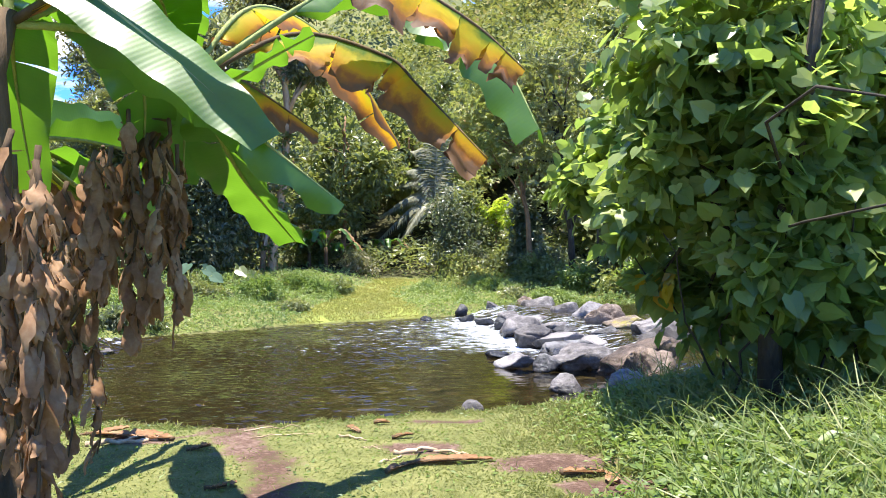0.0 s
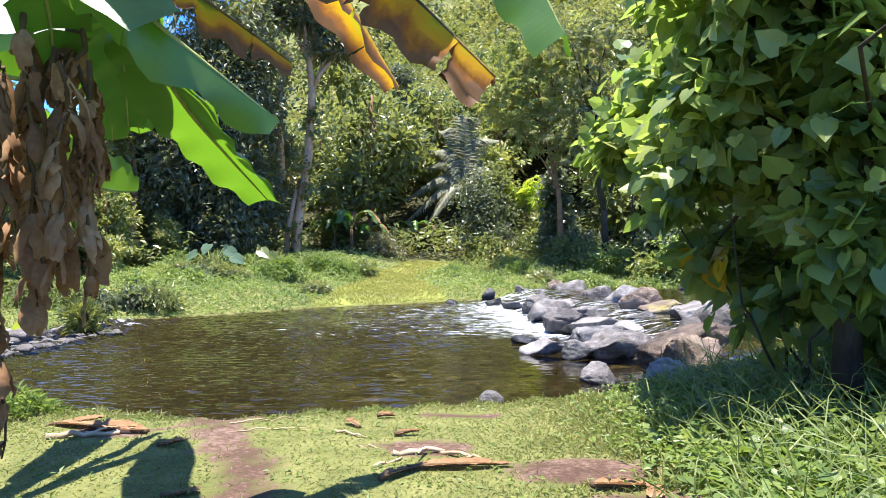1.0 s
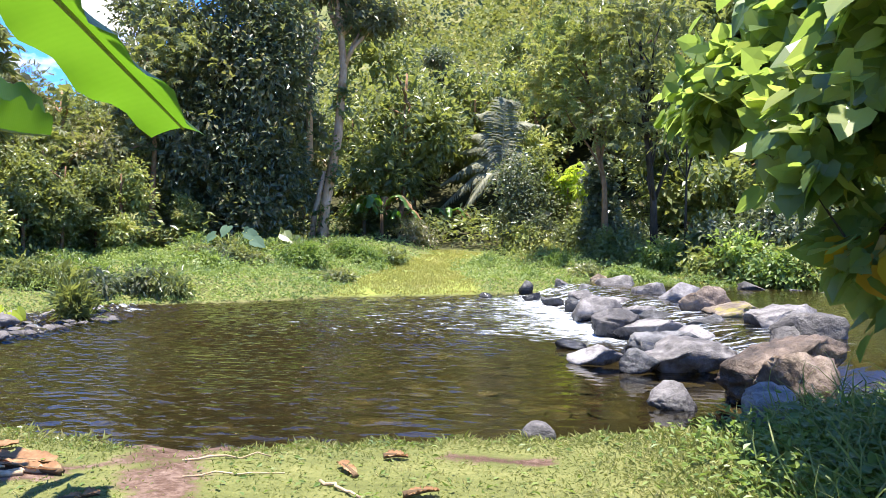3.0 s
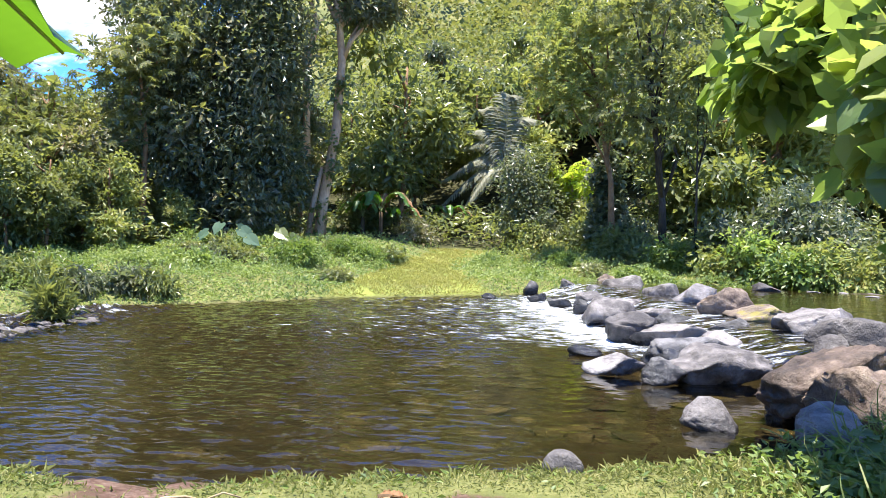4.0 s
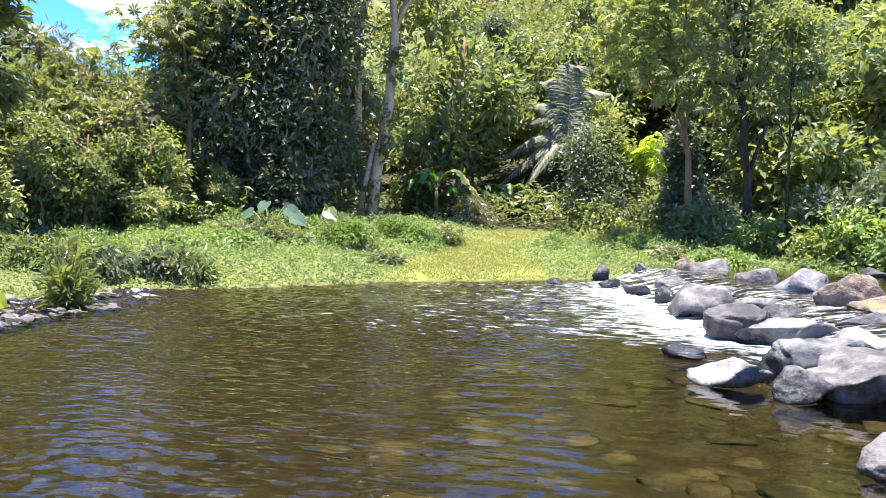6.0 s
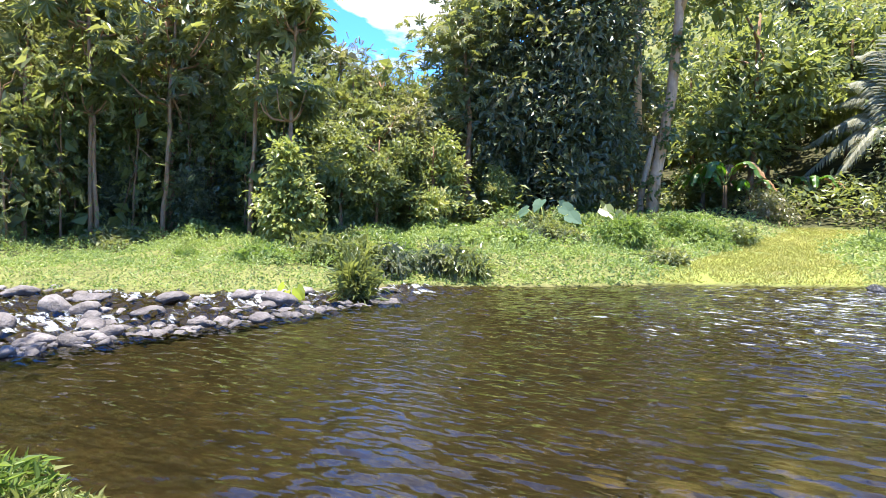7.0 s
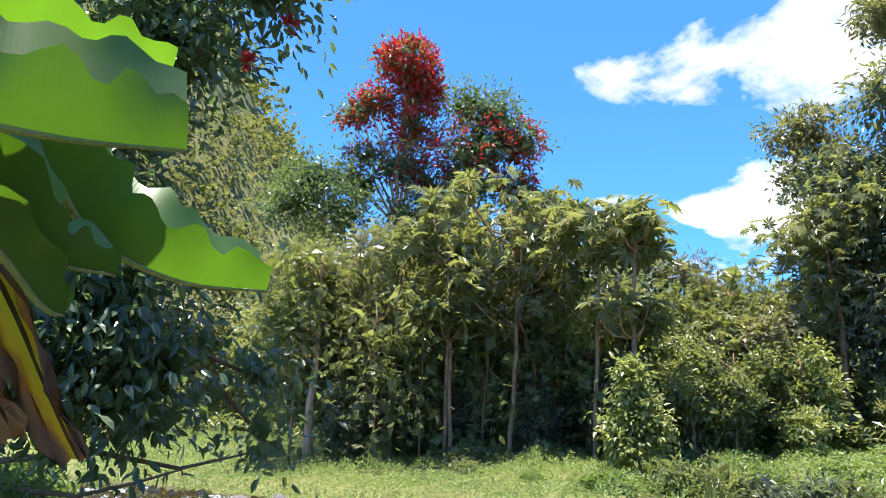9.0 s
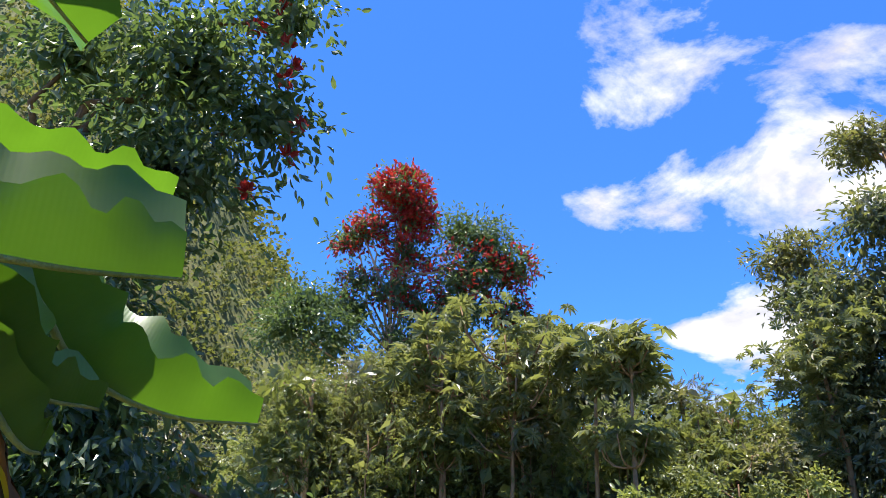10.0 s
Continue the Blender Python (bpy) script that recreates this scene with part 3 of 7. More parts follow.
def ground_material():
    m, n, l = node_mat("bank_soil")
    g = n.new("ShaderNodeNewGeometry")
    pos = g.outputs["Position"]

    def attr(name):
        a = n.new("ShaderNodeAttribute")
        a.attribute_name = name
        return a.outputs["Fac"]
    fine = noise_node(n, l, pos, 22.0, 8.0, 0.7)
    mid = noise_node(n, l, pos, 3.0, 5.0, 0.6)
    wide = noise_node(n, l, pos, 0.5, 4.0)
    grass = ramp_node(n, [(0.3, (0.07, 0.078, 0.024)), (0.5, (0.14, 0.148, 0.046)), (0.7, (0.25, 0.235, 0.09))])
    l.new(math_node(n, l, "ADD", math_node(n, l, "MULTIPLY", fine, 0.5), math_node(n, l, "MULTIPLY", mid, 0.5)), grass.inputs[0])
    soil = ramp_node(n, [(0.34, (0.035, 0.019, 0.013)), (0.5, (0.10, 0.058, 0.042)), (0.66, (0.24, 0.165, 0.13))])
    l.new(math_node(n, l, "ADD", math_node(n, l, "MULTIPLY", fine, 0.55), math_node(n, l, "MULTIPLY", mid, 0.45)), soil.inputs[0])
    bed = ramp_node(n, [(0.3, (0.020, 0.015, 0.008)), (0.5, (0.052, 0.038, 0.019)), (0.7, (0.11, 0.078, 0.040))])
    l.new(math_node(n, l, "ADD", math_node(n, l, "MULTIPLY", mid, 0.6), math_node(n, l, "MULTIPLY", fine, 0.4)), bed.inputs[0])
    litter = ramp_node(n, [(0.35, (0.02, 0.02, 0.010)), (0.55, (0.05, 0.05, 0.02)), (0.75, (0.09, 0.075, 0.035))])
    l.new(mid, litter.inputs[0])
    lawn = ramp_node(n, [(0.34, (0.13, 0.09, 0.05)), (0.42, (0.15, 0.17, 0.045)), (0.56, (0.22, 0.25, 0.05)), (0.7, (0.30, 0.31, 0.09))])
    l.new(math_node(n, l, "ADD", math_node(n, l, "MULTIPLY", fine, 0.4), math_node(n, l, "MULTIPLY", wide, 0.6)), lawn.inputs[0])
    ragged = math_node(n, l, "MULTIPLY", math_node(n, l, "SUBTRACT", fine, 0.5), 1.1)
    col = mix_col(n, l, attr("track"), grass.outputs[0], lawn.outputs[0])
    col = mix_col(n, l, attr("wood"), col, litter.outputs[0])
    scrub = ramp_node(n, [(0.32, (0.05, 0.065, 0.022)), (0.5, (0.12, 0.13, 0.045)), (0.68, (0.25, 0.22, 0.09))])
    l.new(math_node(n, l, "ADD", math_node(n, l, "MULTIPLY", noise_node(n, l, pos, 0.12, 6.0, 0.65), 0.7), math_node(n, l, "MULTIPLY", wide, 0.3)), scrub.inputs[0])
    col = mix_col(n, l, attr("scrub"), col, scrub.outputs[0])
    col = mix_col(n, l, math_node(n, l, "MULTIPLY", math_node(n, l, "SUBTRACT", math_node(n, l, "ADD", attr("bare"), math_node(n, l, "ADD", math_node(n, l, "MULTIPLY", ragged, 1.1), math_node(n, l, "MULTIPLY", math_node(n, l, "SUBTRACT", mid, 0.5), 1.6))), 0.38), 3.0, True), col, soil.outputs[0])
    col = mix_col(n, l, attr("bed"), col, bed.outputs[0])
    finish(n, l, surface(n, l, col, 0.92, bump_node(n, l, fine, 0.8, 0.04), 0.2).outputs[0])
    return m


ground.data.materials.append(ground_material())

# ---- the river ----
wx = np.unique(np.round(np.concatenate([axis_steps(-22, 9, 0.25, 1200), np.arange(-17.0, 2.2, 0.09)]), 4))
wy = np.unique(np.round(np.concatenate([axis_steps(6, 30, 0.25, 1200), np.arange(7.4, 15.0, 0.037), np.arange(15.0, 27.0, 0.075)]), 4))
X, Y = np.meshgrid(wx, wy, indexing="xy")
side = np.interp(Y, RAPID[:, 1], RAPID[:, 0])
S = X - side
along = smooth(9.5, 12, Y)
up = smooth(-0.15, 1.9, S) * along
chop = np.exp(-((S - 0.3) / 1.3) ** 2) * smooth(12.5, 15, Y) * smooth(29, 27, Y)
riffle = smooth(-8.4, -10.2, X) * smooth(26, 20, Y)
Z = UPSTREAM * up + 0.05 * chop * waves(X, Y, 3.1) + 0.018 * riffle * waves(X, Y, 4.0, 2)
# wavelets: many small crossing trains, mostly rolling along the pool
wind = np.clip(0.03 + 0.12 * smooth(0.4, -3.0, X) + 0.06 * smooth(12.6, 16.0, Y) + 0.70 * riffle, 0, 0.8) * (0.75 + 0.45 * waves(X, Y, 0.6, 4.0))
r = np.random.default_rng(77)
for wl_ in np.exp(np.linspace(math.log(0.10), math.log(0.34), 26)):
    an = math.radians(108 + r.normal() * 34)
    k_ = 2 * math.pi / wl_
    Z = Z + wind * math.sqrt(2 / 26) / k_ * np.sin(k_ * (math.cos(an) * X + math.sin(an) * Y + 0.05 * np.sin(1.3 * X + 5 * an) + 0.05 * np.sin(1.7 * Y + 3 * an)) + r.uniform(0, 6.28))
# the riffle's own short steep waves, standing across the current
for wl_ in np.exp(np.linspace(math.log(0.26), math.log(0.62), 18)):
    an = math.radians(155 + r.normal() * 34)
    k_ = 2 * math.pi / wl_
    Z = Z + 0.48 * riffle * math.sqrt(2 / 18) / k_ * np.sin(k_ * (math.cos(an) * X + math.sin(an) * Y + 0.09 * np.sin(1.9 * X + 4 * an) + 0.09 * np.sin(2.3 * Y + 6 * an)) + r.uniform(0, 6.28))
zl, DN, DF = land(X, Y)
keep = (np.minimum(-DN, -DF) > -1.1) | (Z > zl - 0.05)
nx, ny = len(wx), len(wy)
i, j = np.meshgrid(np.arange(ny - 1), np.arange(nx - 1), indexing="ij")
q = i * nx + j
kq = keep.ravel()[q] | keep.ravel()[q + 1] | keep.ravel()[q + nx] | keep.ravel()[q + nx + 1]
F = np.stack([q, q + 1, q + nx + 1, q + nx], -1)[kq]
used, inv = np.unique(F, return_inverse=True)
water = new("water", np_mesh("water", np.stack([X, Y, Z], -1).reshape(-1, 3)[used], inv.reshape(-1, 4), smooth=True))
tagged(water, "clear brown-green river, rippled, white where it runs between boulders", "river", kind="structure")
froth_glint = chop * (0.26 + 0.14 * smooth(0.9, -0.4, S)) + 0.46 * np.exp(-np.clip(-S, 0, None) / 3.6) * smooth(0.2, -0.4, S) * smooth(14.8, 17.5, Y) * smooth(28, 25, Y)
# silver streaks on the open pool: sky glints painted in like froth
froth_glint = froth_glint + 0.24 * smooth(14.0, 16.5, Y) * smooth(-9.5, -4.5, X) * smooth(26, 23, Y) * (S < 0.3)
# riffle whitewater, raised so its bluish white also paints the missing sky reflection
froth_glint = froth_glint + 0.80 * riffle * (0.5 + 0.5 * waves(X, Y, 1.4, 3))
froth_glint = froth_glint + 0.40 * smooth(0.0, 0.4, S) * smooth(2.9, 1.9, S) * smooth(13.2, 14.6, Y) * smooth(29, 27, Y)
point_attr(water, "froth_glint", froth_glint.ravel()[used])
point_attr(water, "chop", np.clip(0.08 + 0.95 * smooth(0.0, -3.4, X) + 0.9 * chop + 2.2 * riffle + 0.34 * smooth(13.0, 16.5, Y) + 0.5 * np.exp(-np.clip(-S, 0, None) / 4.5) * smooth(14.5, 18, Y) * (S < 0.5), 0, 2.4).ravel()[used])


def water_material():
    m, n, l = node_mat("river_water")
    g = n.new("ShaderNodeNewGeometry")
    pos = g.outputs["Position"]

    def attr(name):
        a = n.new("ShaderNodeAttribute")
        a.attribute_name = name
        return a.outputs["Fac"]
    r1 = noise_node(n, l, pos, 5.6, 1.0, 0.5, (0.75, 1.35, 1))
    r2 = noise_node(n, l, pos, 14.0, 1.0, 0.5, (0.5, 1.4, 1))
    r3 = noise_node(n, l, pos, 0.9, 1.0, 0.5, (0.7, 1.2, 1))
    h = math_node(n, l, "ADD", math_node(n, l, "MULTIPLY", r1, 0.8), math_node(n, l, "MULTIPLY", r2, 0.12))
    h = math_node(n, l, "ADD", h, math_node(n, l, "MULTIPLY", r3, 0.5))
    patch = noise_node(n, l, pos, 0.35, 2.0, 0.5, (0.6, 1.3, 1))
    gust = math_node(n, l, "ADD", 0.35, math_node(n, l, "MULTIPLY", patch, 1.3))
    h = math_node(n, l, "MULTIPLY", h, math_node(n, l, "MULTIPLY", gust, math_node(n, l, "ADD", 0.10, math_node(n, l, "MULTIPLY", attr("chop"), 1.7))))
    nor = bump_node(n, l, h, 1.0, 0.02)
    p = n.new("ShaderNodeBsdfPrincipled")
    p.inputs["Base Color"].default_value = (0.080, 0.078, 0.038, 1)
    p.inputs["Roughness"].default_value = 0.03
    p.inputs["IOR"].default_value = 1.333
    p.inputs["Transmission Weight"].default_value = 1.0
    l.new(nor, p.inputs["Normal"])
    streak = noise_node(n, l, pos, 3.4, 7.0, 0.68, (0.55, 1.7, 1))
    lace = noise_node(n, l, pos, 15.0, 4.0, 0.7, (0.7, 1.3, 1))
    f = math_node(n, l, "ADD", attr("froth_glint"), math_node(n, l, "MULTIPLY", math_node(n, l, "SUBTRACT", streak, 0.53), 2.7))
    f = math_node(n, l, "ADD", f, math_node(n, l, "MULTIPLY", math_node(n, l, "SUBTRACT", lace, 0.5), 0.7))
    r = ramp_node(n, [(0.48, (0, 0, 0)), (1.12, (0.88, 0.88, 0.88))])
    l.new(f, r.inputs[0])
    # bluish white shared by real froth and the painted glints
    w = surface(n, l, (0.62, 0.66, 0.70), 0.5, bump_node(n, l, lace, 0.6, 0.05), 0.4)
    mx = n.new("ShaderNodeMixShader")
    l.new(r.outputs[0], mx.inputs[0]); l.new(p.outputs[0], mx.inputs[1]); l.new(w.outputs[0], mx.inputs[2])
    finish(n, l, mx.outputs[0])
    return m


water.data.materials.append(water_material())
water.visible_shadow = False


# ---- boulders and stones ----
def rock_mesh(seed, rx, ry, rz, cuts=7, sub=3, rough=0.19, lean=0.8, under=0.2):
    rng = np.random.default_rng(seed)
    bm = bmesh.new()
    bmesh.ops.create_icosphere(bm, subdivisions=sub, radius=1.0)
    V = np.array([v.co[:] for v in bm.verts]); F = np.array([[v.index for v in f.verts] for f in bm.faces])
    bm.free()
    d = unit(V)
    for _ in range(cuts):
        nrm = unit(rng.normal(size=3) * [1, 1, lean])
        at = rng.uniform(0.42, 0.80)
        over = np.clip(V @ nrm - at, 0, None)
        V = V - over[:, None] * nrm * 0.93
    off = rng.uniform(-50, 50, 3)
    lump = np.array([noise.noise(Vector(p * 1.5 + off)) + 0.8 * (0.4 - abs(noise.noise(Vector(p * 3.2 + off)))) + 0.30 * noise.noise(Vector(p * 8 + off)) + 0.12 * noise.noise(Vector(p * 19 + off)) for p in d])
    V = V * (1 + rough * lump)[:, None]
    V[:, :2] *= (1 - under * smooth(0.25, -0.55, V[:, 2]) * (0.6 + 0.4 * np.sin(3 * np.arctan2(d[:, 1], d[:, 0]) + seed)))[:, None]
    a = rng.uniform(0, 6.28)
    R = np.array([[math.cos(a), -math.sin(a), 0], [math.sin(a), math.cos(a), 0], [0, 0, 1]])
    V = V / np.abs(V).max(0)
    return V @ R.T * [rx, ry, rz], F


def boulder(x, y, width, height, base, mat, label, seed, depth=None, cuts=13, sub=4, rough=0.19, under=0.2):
    """A boulder of that width and height above the level base; its foot goes below."""
    deep = min(0.35, 0.08 + 0.5 * height)
    rz = (height + deep) / 2
    VF = rock_mesh(seed, width / 2, (depth or width * 0.85) / 2, rz, cuts, sub, rough, 0.8, under)
    return single("boulder", VF, mat, label, "boulder", (x, y, base + height - rz), "boulders in the rapids", smooth=True)


GREY, BLK = "smooth grey basalt boulder standing in the rapids", "dark wet basalt boulder with water running round it"
ROCKS = [
    (0.08, 13.95, 0.80, 0.33, 0.0, M_PALEROCK, "low pale rounded boulder at the pool's edge"), (-0.16, 15.3, 0.56, 0.18, 0.0, M_BLACK, BLK),
    (0.6, 13.38, 0.62, 0.31, 0.0, M_BLACK, BLK), (1.0, 14.75, 1.3, 0.36, 0.05, M_BLACK, BLK), (1.4, 13.75, 1.28, 0.56, 0.0, M_ROCK, "long speckled grey boulder beside the great one"),
    (0.84, 11.33, 0.50, 0.27, 0.0, M_PALEROCK, "small pale grey stone in front of the big boulder"),
    (0.46, 16.95, 0.95, 0.42, 0.1, M_ROCK, GREY), (1.2, 16.65, 1.28, 0.42, 0.08, M_ROCK, GREY), (2.12, 16.95, 0.86, 0.36, 0.14, M_BLACK, BLK), (0.18, 19.3, 1.15, 0.62, 0.02, M_ROCK, GREY),
    (1.85, 23.2, 1.05, 0.5, 0.25, M_ROCK, GREY), (2.22, 21.2, 1.05, 0.56, 0.25, M_PALEROCK, "grey-tan rounded boulder in the rapids"), (2.4, 18.5, 0.85, 0.62, 0.28, M_BROWN, "tan wedge-shaped boulder damming the upstream pool"),
    (2.9, 17.8, 1.3, 0.46, 0.3, M_MOSSY, "broad brown boulder with patches of yellow moss"), (3.3, 16.1, 1.3, 0.80, 0.25, M_ROCK, "large blue-grey boulder beside the upstream pool"), (3.3, 14.8, 0.95, 0.55, 0.2, M_ROCK, "grey boulder at the foot of the vine-hung tree"),
    (0.66, 28.7, 0.85, 0.5, 0.25, M_BROWN, "brownish boulder on the far side"), (1.25, 26.6, 1.6, 0.46, 0.25, M_ROCK, GREY), (-1.67, 26.8, 0.5, 0.42, 0.03, M_BLACK, BLK), (-0.51, 27.5, 0.5, 0.36, 0.2, M_ROCK, GREY),
    (-0.74, 22.95, 0.6, 0.32, 0.03, M_BLACK, BLK), (-1.33, 24.5, 0.55, 0.25, 0.03, M_BLACK, BLK), (-0.24, 21.4, 0.52, 0.32, 0.03, M_BLACK, BLK), (-2.74, 25.1, 0.5, 0.17, 0.0, M_BLACK, BLK),
    (2.45, 15.6, 0.34, 0.16, 0.2, M_BLACK, BLK), (0.1, 23.6, 0.9, 0.28, 0.12, M_ROCK, GREY), (0.75, 21.4, 1.0, 0.3, 0.15, M_ROCK, GREY), (0.35, 25.4, 0.8, 0.3, 0.15, M_BLACK, BLK), (1.1, 19.3, 0.9, 0.26, 0.15, M_ROCK, GREY), (1.5, 18.2, 0.8, 0.22, 0.18, M_BLACK, BLK),
    (1.75, 15.55, 0.7, 0.3, 0.12, M_ROCK, GREY), (4.9, 26.0, 0.9, 0.35, 0.35, M_ROCK, GREY),
]
for k, (x, y, w, h, b, mat, text) in enumerate(ROCKS):
    boulder(x, y, w * 1.08, h, b, mat, text, 100 + k, sub=4 if y < 19 else 3, under=0.3)
# the great boulders at the near end of the rapids
boulder(1.9, 11.85, 1.6, 0.82, 0.0, M_BROWN, "great brown angular boulder with a dark broken face", 311, 1.15, 22, 5, 0.24, 0.75)
boulder(2.0, 11.2, 0.85, 0.66, 0.02, M_BROWN, "brown boulder leaning on the great one at the bank", 302, 0.85, 9, 4, 0.2, 0.4)
boulder(1.62, 10.4, 0.85, 0.44, 0.02, M_ROCK, "dark grey boulder half buried in the near bank", 303, 0.8, 9)
boulder(2.35, 12.6, 0.9, 0.62, 0.15, M_ROCK, GREY, 304, 0.8, 8)
boulder(-0.5, 9.4, 0.3, 0.2, 0.06, M_PALEROCK, "pale rounded stone lying in the grass at the water's edge", 305, 0.25, 4, 3)


# ---- trees ----
def limbs(rng, trunk, clumps, r0, start=0.35):
    """Limbs from the trunk to the clumps."""
    T = np.array(trunk, float)
    out = []
    for c in clumps:
        c = np.array(c[:3], float)
        below = [k for k in range(len(T)) if T[k, 2] < c[2] - 0.2 and k >= start * (len(T) - 1)]
        k = below[-1] if below else len(T) // 2
        k = max(1, k - rng.integers(0, 2))
        ln = np.linalg.norm(c - T[k])
        out.append(tube(bend(T[k], c, 5, 0.08 * ln, 0.05 * ln, rng), np.linspace(r0 * 0.5, r0 * 0.12, 5), 5))
    return out


def broad_tree(name, label, loc, trunk, r0, clumps, leaf, tufts, per=16, size=0.2, tuft_r=0.32, bark=None, shape="diamond", width=0.5, droop=0.25, seed=1, category="tree", extra=(), group="", shell=0.55, flat=0.8):
    rng = np.random.default_rng(seed)
    t = thing(name, label, category, loc, group)
    P = np.array(trunk, float)
    if len(P) == 2:
        P = bend(P[0], P[1], 8, 0, 0.012 * np.linalg.norm(P[1] - P[0]) / 3, rng)
    R = np.linspace(r0, r0 * 0.35, len(P))
    R[0] *= 1.25
    wood = [tube(P, R, 9, 0.06, rng)] + limbs(rng, P, clumps, r0)
    wood += [tube(np.array(p, float), np.array(r, float), 7) for p, r in extra]
    part("trunk", join(wood), bark or M_BARK, t, smooth=True)
    part("crown", foliage(rng, clumps, tufts, per, tuft_r, size, shape, width, droop, flat, shell), leaf, t)
    return t


def on_ground(x, y, sink=0.05):
    return (x, y, gz(x, y) - sink)


def rel(loc, pts):
    return [(p[0] - loc[0], p[1] - loc[1], p[2] - loc[2], *p[3:]) for p in pts]


# the tall dark tree over the far bank
L = on_ground(-13.6, 31.0)
DARK_CLUMPS = rel(L, [(-13.3, 30.9, 8.4, 2.2, 2.0, 2.3), (-12.9, 31.2, 5.4, 1.7, 1.8, 1.9), (-14.8, 29.6, 5.2, 1.5, 1.5, 1.9), (-12.9, 30.3, 2.9, 1.1, 1.2, 1.1), (-12.1, 32.2, 7.9, 0.9, 1.2, 1.4), (-12.8, 31.3, 11.2, 1.6, 1.8, 1.7), (-15.0, 30.2, 9.6, 1.4, 1.4, 1.4), (-15.8, 29.5, 7.4, 1.0, 1.1, 0.9), (-11.6, 31.4, 10.1, 1.0, 1.0, 0.8), (-14.6, 30.0, 3.0, 1.0, 1.1, 1.1), (-12.2, 32.2, 4.0, 0.8, 1.0, 1.4), (-16.2, 29.2, 10.2, 0.8, 0.8, 0.6), (-14.2, 30.2, 12.6, 1.0, 1.0, 0.8)])
dark_tree = broad_tree("broadleaf_tree", "big dense dark-green broadleaf tree shading the far bank", L, rel(L, [(-13.9, 30.6, 1.2), (-13.8, 30.7, 4), (-13.3, 30.9, 7), (-13.0, 31, 11)]), 0.34,
           DARK_CLUMPS,
           M_DARK, 1700, 12, 0.27, 0.40, M_DARKBARK, seed=11, width=0.42, droop=0.35, shell=0.4)
# second leaf skin in olive: sunlight on the dark crown put into colour
part("crown", foliage(np.random.default_rng(18), DARK_CLUMPS, 430, 11, 0.26, 0.34, "diamond", 0.45, 0.35, 0.9, 0.9, core=0), M_OLIVE, dark_tree, "outer leaves coloured olive as if sunlit")
# lighter palmate-leaved tree against its flank
L = on_ground(-16.0, 28.6)
broad_tree("cecropia_tree", "slender tree with bright palmate leaves beside the dark tree", L, rel(L, [(-16.0, 28.6, 1.0), (-15.8, 28.5, 5), (-16.0, 28.2, 8.6)]), 0.12,
           rel(L, [(-16.3, 28.0, 7.6, 1.4, 1.3, 0.9), (-15.9, 28.2, 6.0, 1.2, 1.1, 0.7), (-15.2, 28.5, 8.7, 1.2, 1.2, 0.7), (-16.9, 27.8, 4.8, 0.9, 0.9, 0.5)]),
           M_CECR, 210, 3, 0.28, 0.46, M_PALE, "palmate", 1.0, 0.1, seed=12, flat=1.4, shell=0.4)
L = on_ground(-15.2, 33.0)
broad_tree("feathery_tree", "tall thin tree with airy feathery crown", L, rel(L, [(-15.2, 33, 1.2), (-15.0, 33.3, 8), (-15.3, 33.8, 17)]), 0.2,
           rel(L, [(-18.8, 31.9, 13.2, 1.5, 1.3, 0.9), (-18.4, 32.2, 11.4, 1.7, 1.5, 1.0), (-15.8, 33.7, 17.4, 1.5, 1.3, 0.8), (-17.4, 31.6, 9, 1.8, 1.6, 1.2)]),
           M_OLIVE, 520, 12, 0.28, 0.20, M_PALE, seed=13, width=0.36)
# twin-stemmed tree at the head of the bank
L = on_ground(-11.2, 33.9)
twin = broad_tree("twin_stemmed_tree", "tall tree with two pale mottled stems forking high up", L, rel(L, [(-11.1, 33.85, 1.2), (-10.95, 33.95, 3), (-10.47, 34.1, 6.1), (-10.28, 34.2, 9.2), (-10.4, 34.15, 10.6), (-10.7, 34.1, 12.5), (-10.9, 34.1, 14.5)]), 0.25,
           rel(L, [(-9.4, 34.4, 11.2, 1.3, 1.1, 0.6), (-8.4, 34.8, 11.6, 0.9, 0.8, 0.5), (-10.8, 34, 14.6, 2.2, 2, 1.0), (-12.0, 33.8, 12.8, 1.4, 1.2, 0.8), (-10.2, 34.5, 12.6, 1.2, 1, 0.7)]),
           M_OLIVE, 620, 13, 0.3, 0.20, M_MOTTLED, seed=14, width=0.36,
           extra=[(rel(L, [(-11.5, 33.8, 1.1), (-11.4, 33.8, 2.6), (-11.0, 33.9, 4.6)]), (0.16, 0.13, 0.09)), (rel(L, [(-10.3, 34.2, 9.0), (-9.9, 34.3, 10.2), (-9.4, 34.4, 11.2)]), (0.11, 0.09, 0.05)), (rel(L, [(-11.6, 33.7, 5.0), (-11.7, 33.7, 9), (-11.3, 33.8, 10.6), (-11.9, 33.7, 12.8)]), (0.16, 0.15, 0.13, 0.08))])

part("creeper", foliage(np.random.default_rng(27), rel(L, [(-11.0, 33.8, 2.2, 0.35, 0.35, 0.9), (-10.6, 33.9, 5.2, 0.3, 0.3, 1.2), (-10.35, 34.1, 8.0, 0.3, 0.3, 1.0)]), 70, 10, 0.14, 0.16, "heart", 0.9, 0.4, 0.7, 0.6), M_LEAF, twin, "creeper climbing the stems")


